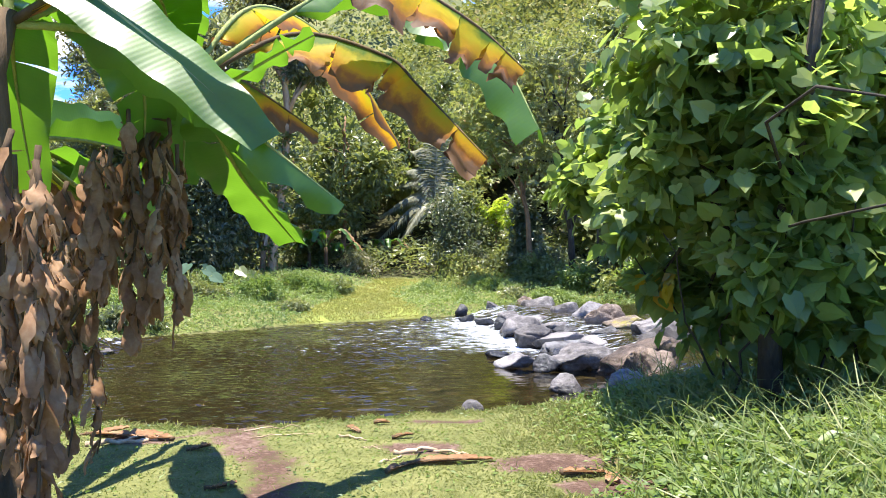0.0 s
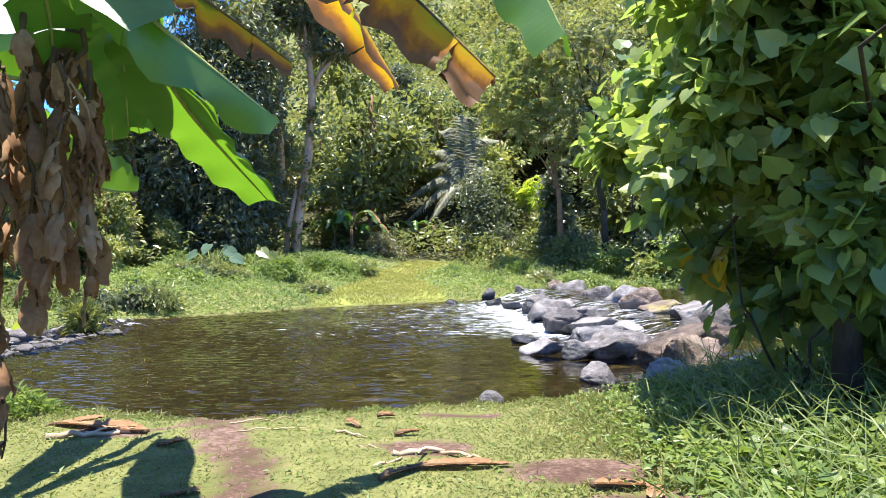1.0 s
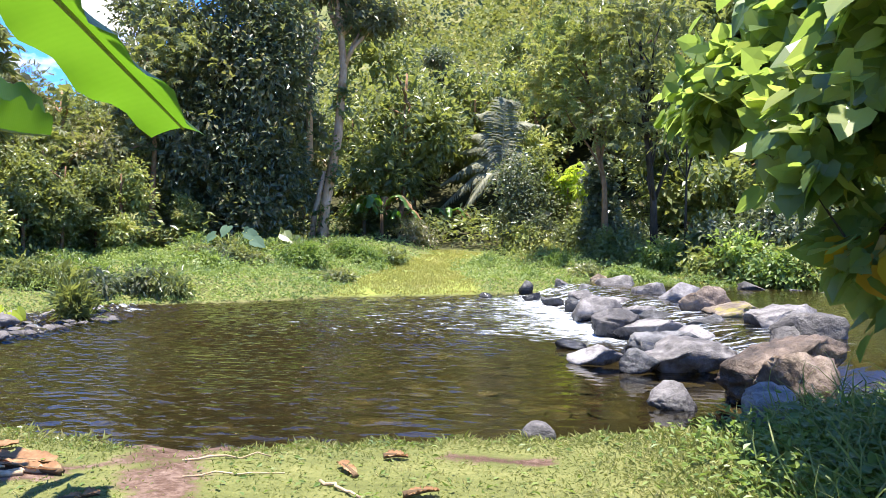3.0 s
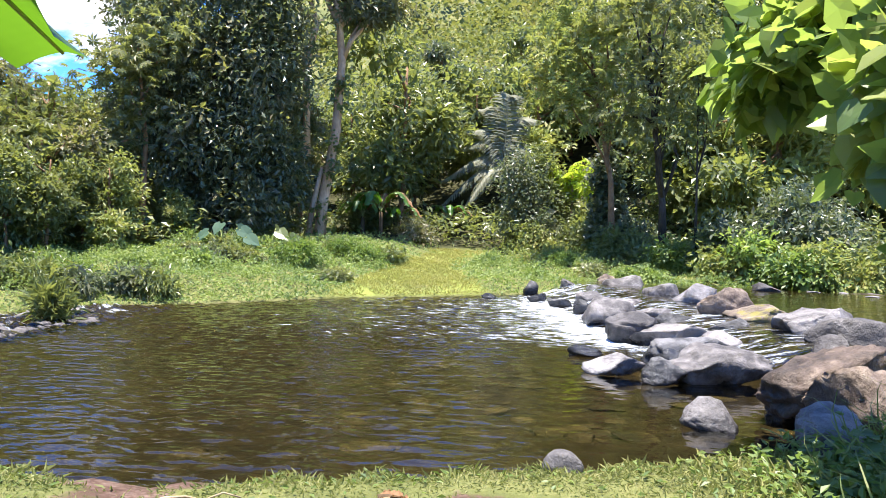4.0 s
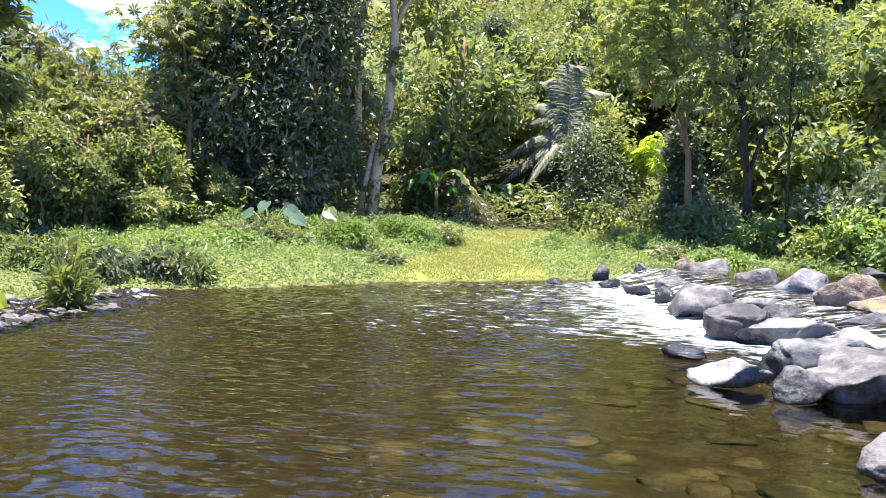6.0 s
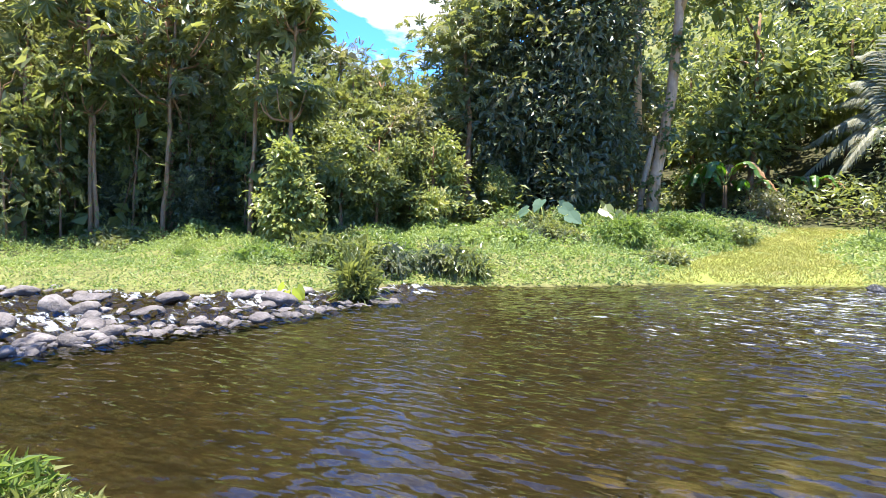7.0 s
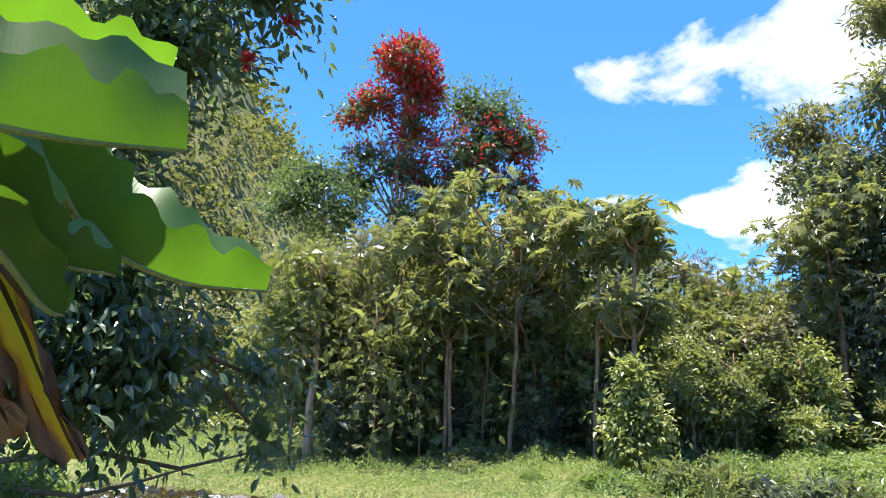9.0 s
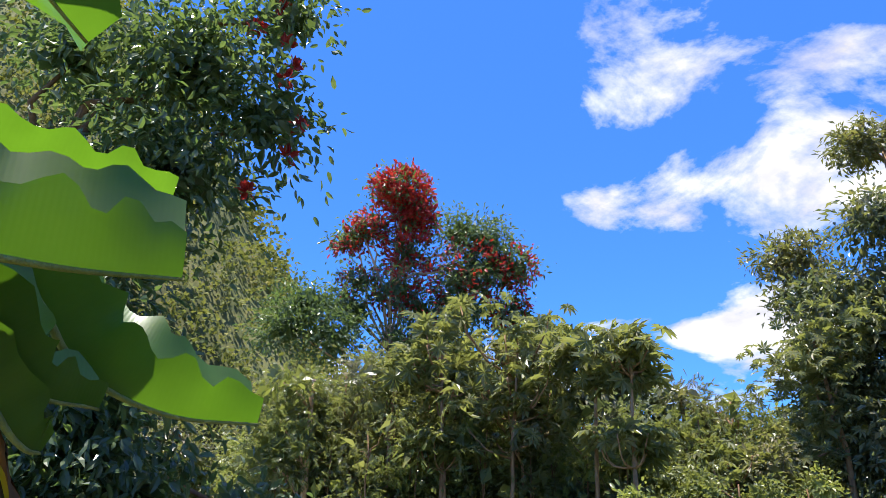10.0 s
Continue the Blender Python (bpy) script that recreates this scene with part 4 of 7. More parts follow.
def tall_tulip():
    L = on_ground(-26.0, 18.2)
    rng = np.random.default_rng(21)
    clumps = rel(L, [(-27.2, 18.5, 16.5, 1.15, 1.15, 0.9), (-27.0, 19.3, 15.3, 0.8, 0.8, 0.7), (-27.6, 17.3, 14.6, 0.9, 0.8, 0.5), (-27.9, 16.6, 13.9, 0.6, 0.6, 0.5), (-27.0, 18.8, 13.6, 0.9, 0.9, 0.8), (-27.0, 18.3, 11.9, 0.9, 0.9, 0.8), (-26.6, 19.3, 11.2, 0.8, 0.8, 0.8),
                     (-25.9, 20.9, 14.6, 1.1, 1.1, 0.8), (-25.5, 21.8, 14.2, 1.1, 1.1, 1.0), (-25.8, 21.2, 12.6, 1.6, 1.6, 1.3), (-24.9, 22.8, 13.0, 0.9, 0.9, 0.9), (-25.0, 22.6, 11.0, 0.8, 0.8, 0.6), (-26.0, 20.8, 11.0, 1.1, 1.1, 0.9),
                     (-27.6, 17.0, 12.2, 0.7, 0.7, 0.5), (-27.8, 16.8, 11.0, 1.1, 1.0, 0.7), (-27.6, 14.9, 10.9, 1.3, 1.2, 0.8), (-27.5, 14.2, 9.8, 1.1, 1.1, 0.8), (-27.0, 16.0, 9.6, 1.3, 1.2, 1.0), (-26.6, 19.0, 9.4, 1.4, 1.3, 1.1), (-26.2, 20.6, 9.2, 1.4, 1.3, 1.1)])
    t = broad_tree("tulip_tree", "tall african tulip tree crowned with scarlet flowers", L, rel(L, [(-25.2, 18.1, 1.0), (-26.2, 18.3, 4), (-27.1, 18.7, 7), (-27.3, 18.4, 9.4), (-27.0, 18.2, 12), (-27.1, 18.5, 15)]), 0.15, clumps,
                   M_TULIP, 1500, 12, 0.22, 0.27, M_MOTTLED, seed=22, width=0.42, extra=[(rel(L, [(-27.3, 18.4, 9.0), (-26.4, 20, 11), (-25.8, 21.3, 13.4)]), (0.12, 0.09, 0.05)), (rel(L, [(-27.1, 18.3, 11.0), (-27.4, 17.6, 13.0), (-27.7, 17.0, 14.6)]), (0.07, 0.05, 0.02)), (rel(L, [(-27.0, 18.4, 12.4), (-26.9, 19.0, 14.0), (-26.9, 19.3, 15.8)]), (0.07, 0.05, 0.02))])
    part("blossom", foliage(rng, [clumps[k] for k in (0, 0, 1, 1, 2, 3, 4)], 420, 9, 0.16, 0.22, "oval", 0.55, -0.4, 0.4, 0.7, core=0), M_RED, t, "scarlet flower clusters")
    part("blossom", foliage(rng, [clumps[k] for k in (5, 6, 9, 10, 11, 13)], 260, 8, 0.16, 0.2, "oval", 0.55, -0.3, 0.4, 0.85, core=0), M_RED, t, "scarlet flower clusters")


tall_tulip()


def cecropia(loc, height, spread, leaves, seed, fork=0.45, lean=(0, 0), scale=0.42, leaf=None, group="cecropias on the far bank"):
    """Thin pale pole with candelabra arms, each ending in a whorl of palmate leaves."""
    rng = np.random.default_rng(seed)
    t = thing("cecropia_tree", "thin pale-stemmed cecropia with whorls of palmate leaves", "tree", loc, group)
    top = np.array([lean[0], lean[1], height])
    P = bend((0, 0, 0), top, 9, 0, 0.03, rng)
    wood = [tube(P, np.linspace(0.075, 0.035, 9), 8)]
    whorls = [top]
    for k in range(leaves):
        z0 = height * rng.uniform(fork, 0.9)
        a = rng.uniform(0, 2 * np.pi)
        r = spread * rng.uniform(0.5, 1.0)
        b = np.array([lean[0] * z0 / height, lean[1] * z0 / height, z0])
        e = b + np.array([r * math.cos(a), r * math.sin(a), rng.uniform(0.5, 1.1) * r * 0.9])
        Q = np.array([b, b + (e - b) * [0.55, 0.55, 0.2], b + (e - b) * [0.9, 0.9, 0.62], e])
        wood.append(tube(Q, (0.035, 0.03, 0.025, 0.02), 5))
        whorls.append(e)
    W = np.array(whorls)
    n = 11
    o = unit(rng.normal(size=(len(W) * n, 3)) * [1, 1, 0.9])
    pos = np.repeat(W + rng.normal(size=W.shape) * [0.1, 0.1, 0.25], n, 0) + o * rng.uniform(0.15, 0.75, (len(o), 1)) * [1, 1, 1.1]
    nrm = np.array([0, 0, 0.8]) + o * 0.8 + rng.normal(size=o.shape) * 0.55
    ln = scale * rng.uniform(0.55, 1.2, len(pos))
    part("trunk", join(wood), M_PALE, t, smooth=True)
    part("crown", scatter("palmate", pos, o * [1, 1, 0.2] + rng.normal(size=o.shape) * 0.3 + [0, 0, -0.35], nrm, ln, ln), leaf or M_CECR, t)
    return t


for (x, y), h, s, k, lean, sd, fork, size in (((-20.4, 17.1), 7.4, 1.3, 12, (0.05, 0.0), 31, 0.66, 0.40), ((-20.55, 19.4), 7.5, 2.3, 24, (0.4, 0.3), 32, 0.55, 0.42), ((-17.9, 20.4), 6.7, 0.7, 7, (0.2, 0.3), 33, 0.84, 0.44), ((-16.4, 20.4), 6.6, 0.9, 9, (0.2, 0.25), 34, 0.86, 0.46), ((-24.3, 23.3), 9.3, 0.9, 9, (0, 0), 35, 0.85, 0.45), ((-19.4, 18.6), 6.2, 1.5, 11, (0.1, 0.4), 36, 0.6, 0.40), ((-16.9, 24.6), 3.6, 1.0, 9, (0, 0), 39, 0.55, 0.42)):
    cecropia(on_ground(x, y), h, s, k, sd, fork, lean, size)
# the candelabra of bare arms lower down on two of them
for (x, y), z, seed in (((-20.38, 17.08), 3.5, 331), ((-16.4, 20.43), 3.4, 332)):
    rng = np.random.default_rng(seed)
    L = on_ground(x, y)
    t = thing("cecropia_tree", "young cecropia with bare upturned arms below its leaves", "tree", L, "cecropias on the far bank")
    wood, tips = [tube(bend((0.12, 0.1, 0), (0.1, 0.08, z), 6, 0, 0.02, rng), np.linspace(0.07, 0.05, 6), 7)], [np.array((0.1, 0.08, z + 0.9))]
    for q in range(6):
        an = q * 1.05 + rng.uniform(-0.3, 0.3)
        r = rng.uniform(0.55, 0.95)
        e = np.array((r * math.cos(an), r * math.sin(an), z + rng.uniform(0.35, 0.9)))
        wood.append(tube(spline([(0.1, 0.08, z - 0.05), (e[0] * 0.6, e[1] * 0.6, z + 0.08), e], 6), np.linspace(0.03, 0.016, 6), 5))
        tips.append(e)
    part("trunk", join(wood), M_PALE, t, smooth=True)
    W = np.repeat(np.array(tips), 8, 0)
    o = unit(rng.normal(size=W.shape) * [1, 1, 0.25])
    ln = rng.uniform(0.32, 0.52, len(W))
    part("crown", scatter("palmate", W + o * 0.28 + rng.normal(size=W.shape) * 0.06, o + [0, 0, -0.35], np.array([0, 0, 1.0]) + rng.normal(size=W.shape) * 0.3, ln, ln), M_CECR, t)
# on the right bank, stouter ones hung with creepers
L = on_ground(2.9, 32.4)
broad_tree("cecropia_tree", "dark tree with big drooping palmate leaves above the rocky bank", L, rel(L, [(2.9, 32.4, 0.6), (2.8, 32.2, 3.2), (2.4, 31.8, 6.0), (2.1, 31.5, 9.4)]), 0.15,
           rel(L, [(1.95, 31.1, 9.1, 0.9, 0.9, 0.7), (2.2, 31.4, 7.6, 1.0, 0.9, 0.6), (2.85, 31.6, 6.0, 0.9, 0.9, 0.5), (1.2, 31.7, 6.3, 0.8, 0.8, 0.5), (3.4, 31.6, 8.2, 0.9, 0.8, 0.5), (1.4, 31.4, 10.2, 1.1, 1.0, 0.6), (3.0, 31.6, 10.4, 1.2, 1.0, 0.7)]),
           M_CECR, 210, 3, 0.28, 0.66, M_DARKBARK, "palmate", 1.0, 0.45, seed=41, flat=1.1)
L = on_ground(1.1, 33.6)
broad_tree("cecropia_tree", "tree with sunlit yellow-green palmate leaves beside the track", L, rel(L, [(1.1, 33.6, 0.8), (1.0, 33.5, 4.0), (0.4, 33.0, 7.0), (0.0, 32.6, 9.4)]), 0.13,
           rel(L, [(-1.2, 32.5, 7.9, 0.9, 0.8, 0.5), (-0.2, 32.3, 9.0, 1.0, 0.9, 0.6), (0.6, 32.6, 7.6, 0.8, 0.8, 0.5), (-0.6, 32.6, 6.9, 0.7, 0.7, 0.4), (0.9, 32.6, 9.8, 0.9, 0.9, 0.6), (-0.7, 32.6, 9.9, 0.9, 0.8, 0.5)]),
           M_LITE, 230, 3, 0.26, 0.58, M_BARK, "palmate", 1.0, 0.35, seed=42, flat=1.1)
L = on_ground(1.0, 35.1)
broad_tree("creeper_column", "dead trunk wrapped in a thick dark column of creeper", L, rel(L, [(1.0, 35.1, 0.9), (0.95, 35.1, 3.0), (0.8, 35.0, 5.2)]), 0.16,
           rel(L, [(0.85, 35.0, 4.6, 0.55, 0.5, 0.8), (0.95, 35.0, 3.4, 0.6, 0.5, 0.9), (1.1, 35.0, 2.3, 0.8, 0.6, 0.7)]), M_DARK, 330, 12, 0.16, 0.18, M_DARKBARK, "heart", 0.9, 0.5, seed=43, category="creeper")
L = on_ground(3.8, 30.9)
broad_tree("pole_tree", "thin bare-stemmed sapling in front of the wood", L, rel(L, [(3.8, 30.9, 0.6), (3.75, 30.6, 4), (3.65, 30.2, 7.6)]), 0.05,
           rel(L, [(3.65, 30.2, 7.5, 0.9, 0.8, 0.6), (4.1, 30.3, 6.2, 0.6, 0.6, 0.4), (3.2, 30.3, 5.4, 0.5, 0.5, 0.3)]), M_LEAF, 150, 11, 0.2, 0.26, M_DARKBARK, seed=44)


# poles of the far wood: bare brown trunks, leaves only high up
rng = np.random.default_rng(5)
for k, (x, y, h, r, bare) in enumerate(((-22.15, 13.66, 6.2, 0.14, 0.55), (-22.6, 13.3, 5.4, 0.05, 0.2), (-24.4, 17.6, 7.4, 0.11, 0.4), (-25.1, 18.6, 7.2, 0.11, 0.25), (-24.7, 18.9, 6.6, 0.08, 0.2), (-20.9, 19.9, 7.2, 0.14, 0.55), (-17.8, 24.8, 5.0, 0.07, 0.45), (-21.6, 15.9, 6.4, 0.08, 0.2), (-22.9, 15.2, 6.6, 0.07, 0.25), (-23.6, 16.3, 7.0, 0.09, 0.2), (-21.8, 18.0, 7.0, 0.07, 0.15), (-21.0, 20.8, 6.8, 0.07, 0.2), (-19.2, 22.6, 4.6, 0.07, 0.2), (-18.6, 24.0, 4.0, 0.06, 0.3), (-20.2, 26.4, 6.2, 0.1, 0.4), (-18.9, 27.6, 6.0, 0.1, 0.4), (-23.4, 14.1, 5.8, 0.1, 0.5), (-24.6, 15.2, 6.0, 0.09, 0.5))):
    L = on_ground(x, y)
    low = h * bare
    cl = [(rng.normal() * 0.55, rng.normal() * 0.55, low + (h - low) * f, rng.uniform(0.7, 1.15), rng.uniform(0.7, 1.15), rng.uniform(0.28, 0.5)) for f in (0.12, 0.3, 0.45, 0.6, 0.75, 0.88, 1.0)]
    broad_tree("pole_tree", "slim straight forest tree with bare brown trunk", L, [(0, 0, 0), (rng.uniform(-0.25, 0.25), rng.uniform(-0.25, 0.25), h)], r,
               cl, (M_LEAF, M_CECR, M_OLIVE)[k % 3], 170, 5, 0.26, 0.36, M_MOTTLED if k in (0, 5) else M_PALE if k % 2 else M_BARK, "pinnate", 0.8, 0.35, seed=60 + k, group="slim trees of the far wood", flat=1.2, shell=0.35)


# airy understorey between the trunks, leaves from knee height up
rng = np.random.default_rng(45)
for k, (x, y) in enumerate(((-20.2, 14.9), (-21.2, 15.6), (-20.4, 16.3), (-21.4, 17.2), (-20.0, 18.0), (-20.8, 18.7), (-19.6, 19.6), (-19.9, 20.6), (-21.6, 14.2), (-22.4, 16.6), (-18.7, 20.9), (-18.2, 21.7), (-21.9, 19.2), (-23.0, 13.0))):
    h = rng.uniform(3.4, 5.2)
    cl = [(rng.normal() * 0.45, rng.normal() * 0.45, h * f, rng.uniform(0.45, 0.8), rng.uniform(0.45, 0.8), rng.uniform(0.2, 0.35)) for f in (0.16, 0.3, 0.42, 0.55, 0.66, 0.78, 0.9, 1.0)]
    broad_tree("understorey_tree", "thin understorey sapling with sprays of feathered leaves", on_ground(x, y), [(0, 0, 0), (rng.uniform(-0.3, 0.3), rng.uniform(-0.3, 0.3), h)], 0.035,
               cl, (M_CECR, M_LEAF, M_LITE)[k % 3], 75, 4, 0.24, 0.42, M_BARK, "pinnate", 0.8, 0.3, seed=460 + k, group="understorey of the far wood", flat=1.3, shell=0.3)


def variants():
    """Forest trees that stand in numbers: built once each, then copied."""
    out = []
    for k, (leaf, h, tufts, size) in enumerate(((M_LEAF, 6.5, 400, 0.30), (M_OLIVE, 6.8, 380, 0.28), (M_LITE, 6.2, 390, 0.29), (M_DARK, 6.6, 400, 0.31), (M_LEAF, 7.4, 380, 0.28), (M_DARK, 7.6, 330, 0.30), (M_OLIVE, 7.2, 320, 0.29))):
        r = np.random.default_rng(80 + k)
        at = (0.30, 0.42, 0.52, 0.62, 0.72, 0.82, 0.92, 0.36, 0.66) if k < 5 else (0.55, 0.62, 0.7, 0.78, 0.86, 0.94, 0.98)
        cl = [(r.normal() * 0.9, r.normal() * 0.9, h * f, r.uniform(0.9, 1.5), r.uniform(0.9, 1.5), r.uniform(0.7, 1.1) * (1 if k < 5 else 0.7)) for f in at]
        out.append((leaf, h, cl, tufts, size, 80 + k))
    return out


made = {}


def forest_tree(x, y, kind, s, turn):
    leaf, h, cl, tufts, size, sd = VARIANTS[kind]
    loc = on_ground(x, y)
    m = pose(*loc, 0, 0, turn) @ Matrix.Diagonal((s, s, s, 1))
    if kind not in made:
        made[kind] = broad_tree("forest_tree", "leafy forest tree in the thick wood", loc, [(0, 0, 0), (0.2, 0.1, h * 0.9)], 0.13, cl, leaf, tufts, 10, size * 1.15, 0.28, M_BARK, seed=sd, group="trees of the far wood")
        made[kind].scale = (s, s, s)
        made[kind].rotation_euler = (0, 0, radians(turn))
        return
    c = copy_thing(made[kind], m)
    c.scale = (s, s, s)


VARIANTS = variants()
rng = np.random.default_rng(9)
spots = []
for _ in range(6000):
    x, y = rng.uniform(-46, 26), rng.uniform(8, 62)
    z, dn, df = land(x, y)
    d = df[0]
    edge = 11.0 if x < -18.5 else 10.5
    if d < edge or d > 40 or (-8.0 < x < 2.2 and y < 47) or (x >= 1.0 and y < 35) or (-13.5 < x <= -8.0 and y < 40.5) or (-17.5 < x <= -10 and y < 32.5) or (-21 < x < -16 and d < 12):
        continue
    gap = 2.9 if d < 16 else 3.6
    if all(math.hypot(x - a, y - b) > gap for a, b in spots):
        spots.append((x, y))
    if len(spots) >= 125:
        break
for x, y in spots:
    open_sky = -24 < x < -14.5
    s = rng.uniform(0.78, 1.0) if open_sky else rng.uniform(0.85, 1.2)
    if x > -10:
        s *= rng.uniform(1.0, 1.35)
    k = int(rng.choice(7, p=(0.14, 0.12, 0.05, 0.12, 0.1, 0.25, 0.22))) if x < -9 else int(rng.choice(5, p=(0.30, 0.24, 0.22, 0.08, 0.16)))
    # lower where the hill shows over the wood, and at the gap beside the dark tree
    bearing, away = math.degrees(math.atan2(y - 7.2, -(x + 1.5))), math.hypot(x + 1.5, y - 7.2)
    if 5.0 < bearing < 16.5:
        s = min(s, 0.19 * away / 8.0)
    if 46.5 < bearing < 53:
        s = min(s, 0.20 * away / 8.0)
    forest_tree(x, y, k, s, rng.uniform(0, 360))

# saplings and leafy understorey at the edge of the wood
rng = np.random.default_rng(19)
low = []
for _ in range(4000):
    x, y = rng.uniform(-27, -12.5), rng.uniform(12, 32)
    d = land(x, y)[2][0]
    if (8.9 < d < 12.0 or (8.2 < d < 9.0 and rng.random() < 0.5)) and all(math.hypot(x - a, y - b) > 1.0 for a, b in low) and math.hypot(x + 13.6, y - 31) > 2.5:
        low.append((x, y))
    if len(low) >= 22:
        break
for x, y in low:
    forest_tree(x, y, int(rng.choice(5, p=(0.3, 0.15, 0.05, 0.4, 0.1))), rng.uniform(0.22, 0.42), rng.uniform(0, 360))
for x, y, k, sc_ in ((-22.6, 17.0, 0, 0.62), (-22.9, 18.6, 1, 0.7), (-21.9, 20.6, 0, 0.66), (-23.9, 15.6, 3, 0.6), (-23.2, 14.6, 0, 0.5), (-21.6, 17.9, 4, 0.5), (-20.6, 21.0, 2, 0.6), (-24.6, 19.6, 1, 0.8), (-21.4, 14.6, 3, 0.34), (-20.9, 18.2, 3, 0.3), (-22.4, 15.6, 0, 0.4), (-19.6, 22.2, 4, 0.62), (-17.6, 21.4, 3, 0.42), (-16.4, 22.6, 0, 0.46), (-19.4, 19.6, 3, 0.28), (-15.9, 23.6, 4, 0.45), (-18.4, 22.8, 0, 0.55), (-15.2, 25.6, 2, 0.5), (-16.6, 26.2, 1, 0.6), (-19.9, 21.8, 3, 0.5)):
    forest_tree(x, y, k, sc_, 50 * k + 13 * x)

# undergrowth along the foot of the wood
rng = np.random.default_rng(15)
N = 26000
x, y = rng.uniform(-40, 20, N * 5), rng.uniform(9, 46, N * 5)
z, dn, df = land(x, y)
ok = (df > 8.6 + 1.6 * waves(x, y, 0.8)) & (df < 17) & ~((x > -12.2) & (x < -3.0) & (y < 37.6)) & ~((x > -4) & (x < 0.5) & (y < 39))
x, y, z = x[ok][:N], y[ok][:N], z[ok][:N]
top = 1.0 + 0.9 * waves(x, y, 0.7, 1.5) + 0.5 * waves(x, y, 1.9, 0.5)
pos = np.stack([x, y, z + np.clip(top, 0.25, None) * rng.random(len(x)) ** 0.6], 1)
ax = rng.normal(size=pos.shape) * [1, 1, 0.4] + [0, -0.2, -0.15]
ln = rng.uniform(0.18, 0.42, len(pos))
single("undergrowth", scatter("diamond", pos, ax, np.array([0, -0.2, 1.0]) + rng.normal(size=pos.shape) * 0.35, ln, ln * 0.45), M_LEAF, "dark leafy undergrowth at the foot of the wood", "undergrowth", kind="stuff")

# woods on the hills behind
rng = np.random.default_rng(16)
n = 8200
ang = np.radians(rng.uniform(-38, 104, n))
rad = 46 * (330 / 46) ** (rng.random(n) ** 0.8)
x, y = -1 - np.sin(ang) * rad, 6 + np.cos(ang) * rad
z, dn, df = land(x, y)
ok = (df > 26)
x, y, z, rad = x[ok], y[ok], z[ok], rad[ok]
per = 30
size = np.clip(rad / 95, 0.55, 2.6)
crown_r = rng.uniform(1.5, 2.6, len(x)) * np.clip(rad / 90, 0.9, 2.2)
o = unit(rng.normal(size=(len(x) * per, 3)) + [0, 0, 0.5])
c = np.repeat(np.stack([x, y, z + crown_r * 1.2], 1), per, 0)
pos = c + o * np.repeat(crown_r, per)[:, None] * rng.uniform(0.7, 1.05, (len(c), 1)) * [1, 1, 1.15]
ln = np.repeat(size, per) * rng.uniform(0.6, 1.3, len(c)) * 0.75
single("far_woods", scatter("diamond", pos, o * 0.4 + rng.normal(size=o.shape) * 0.6 + [0, 0, -0.2], o + [0, 0, 0.5] + rng.normal(size=o.shape) * 0.3, ln, ln * 0.8), M_FARWOOD, "wooded hillsides in hazy sun behind the river", "woods", kind="stuff")


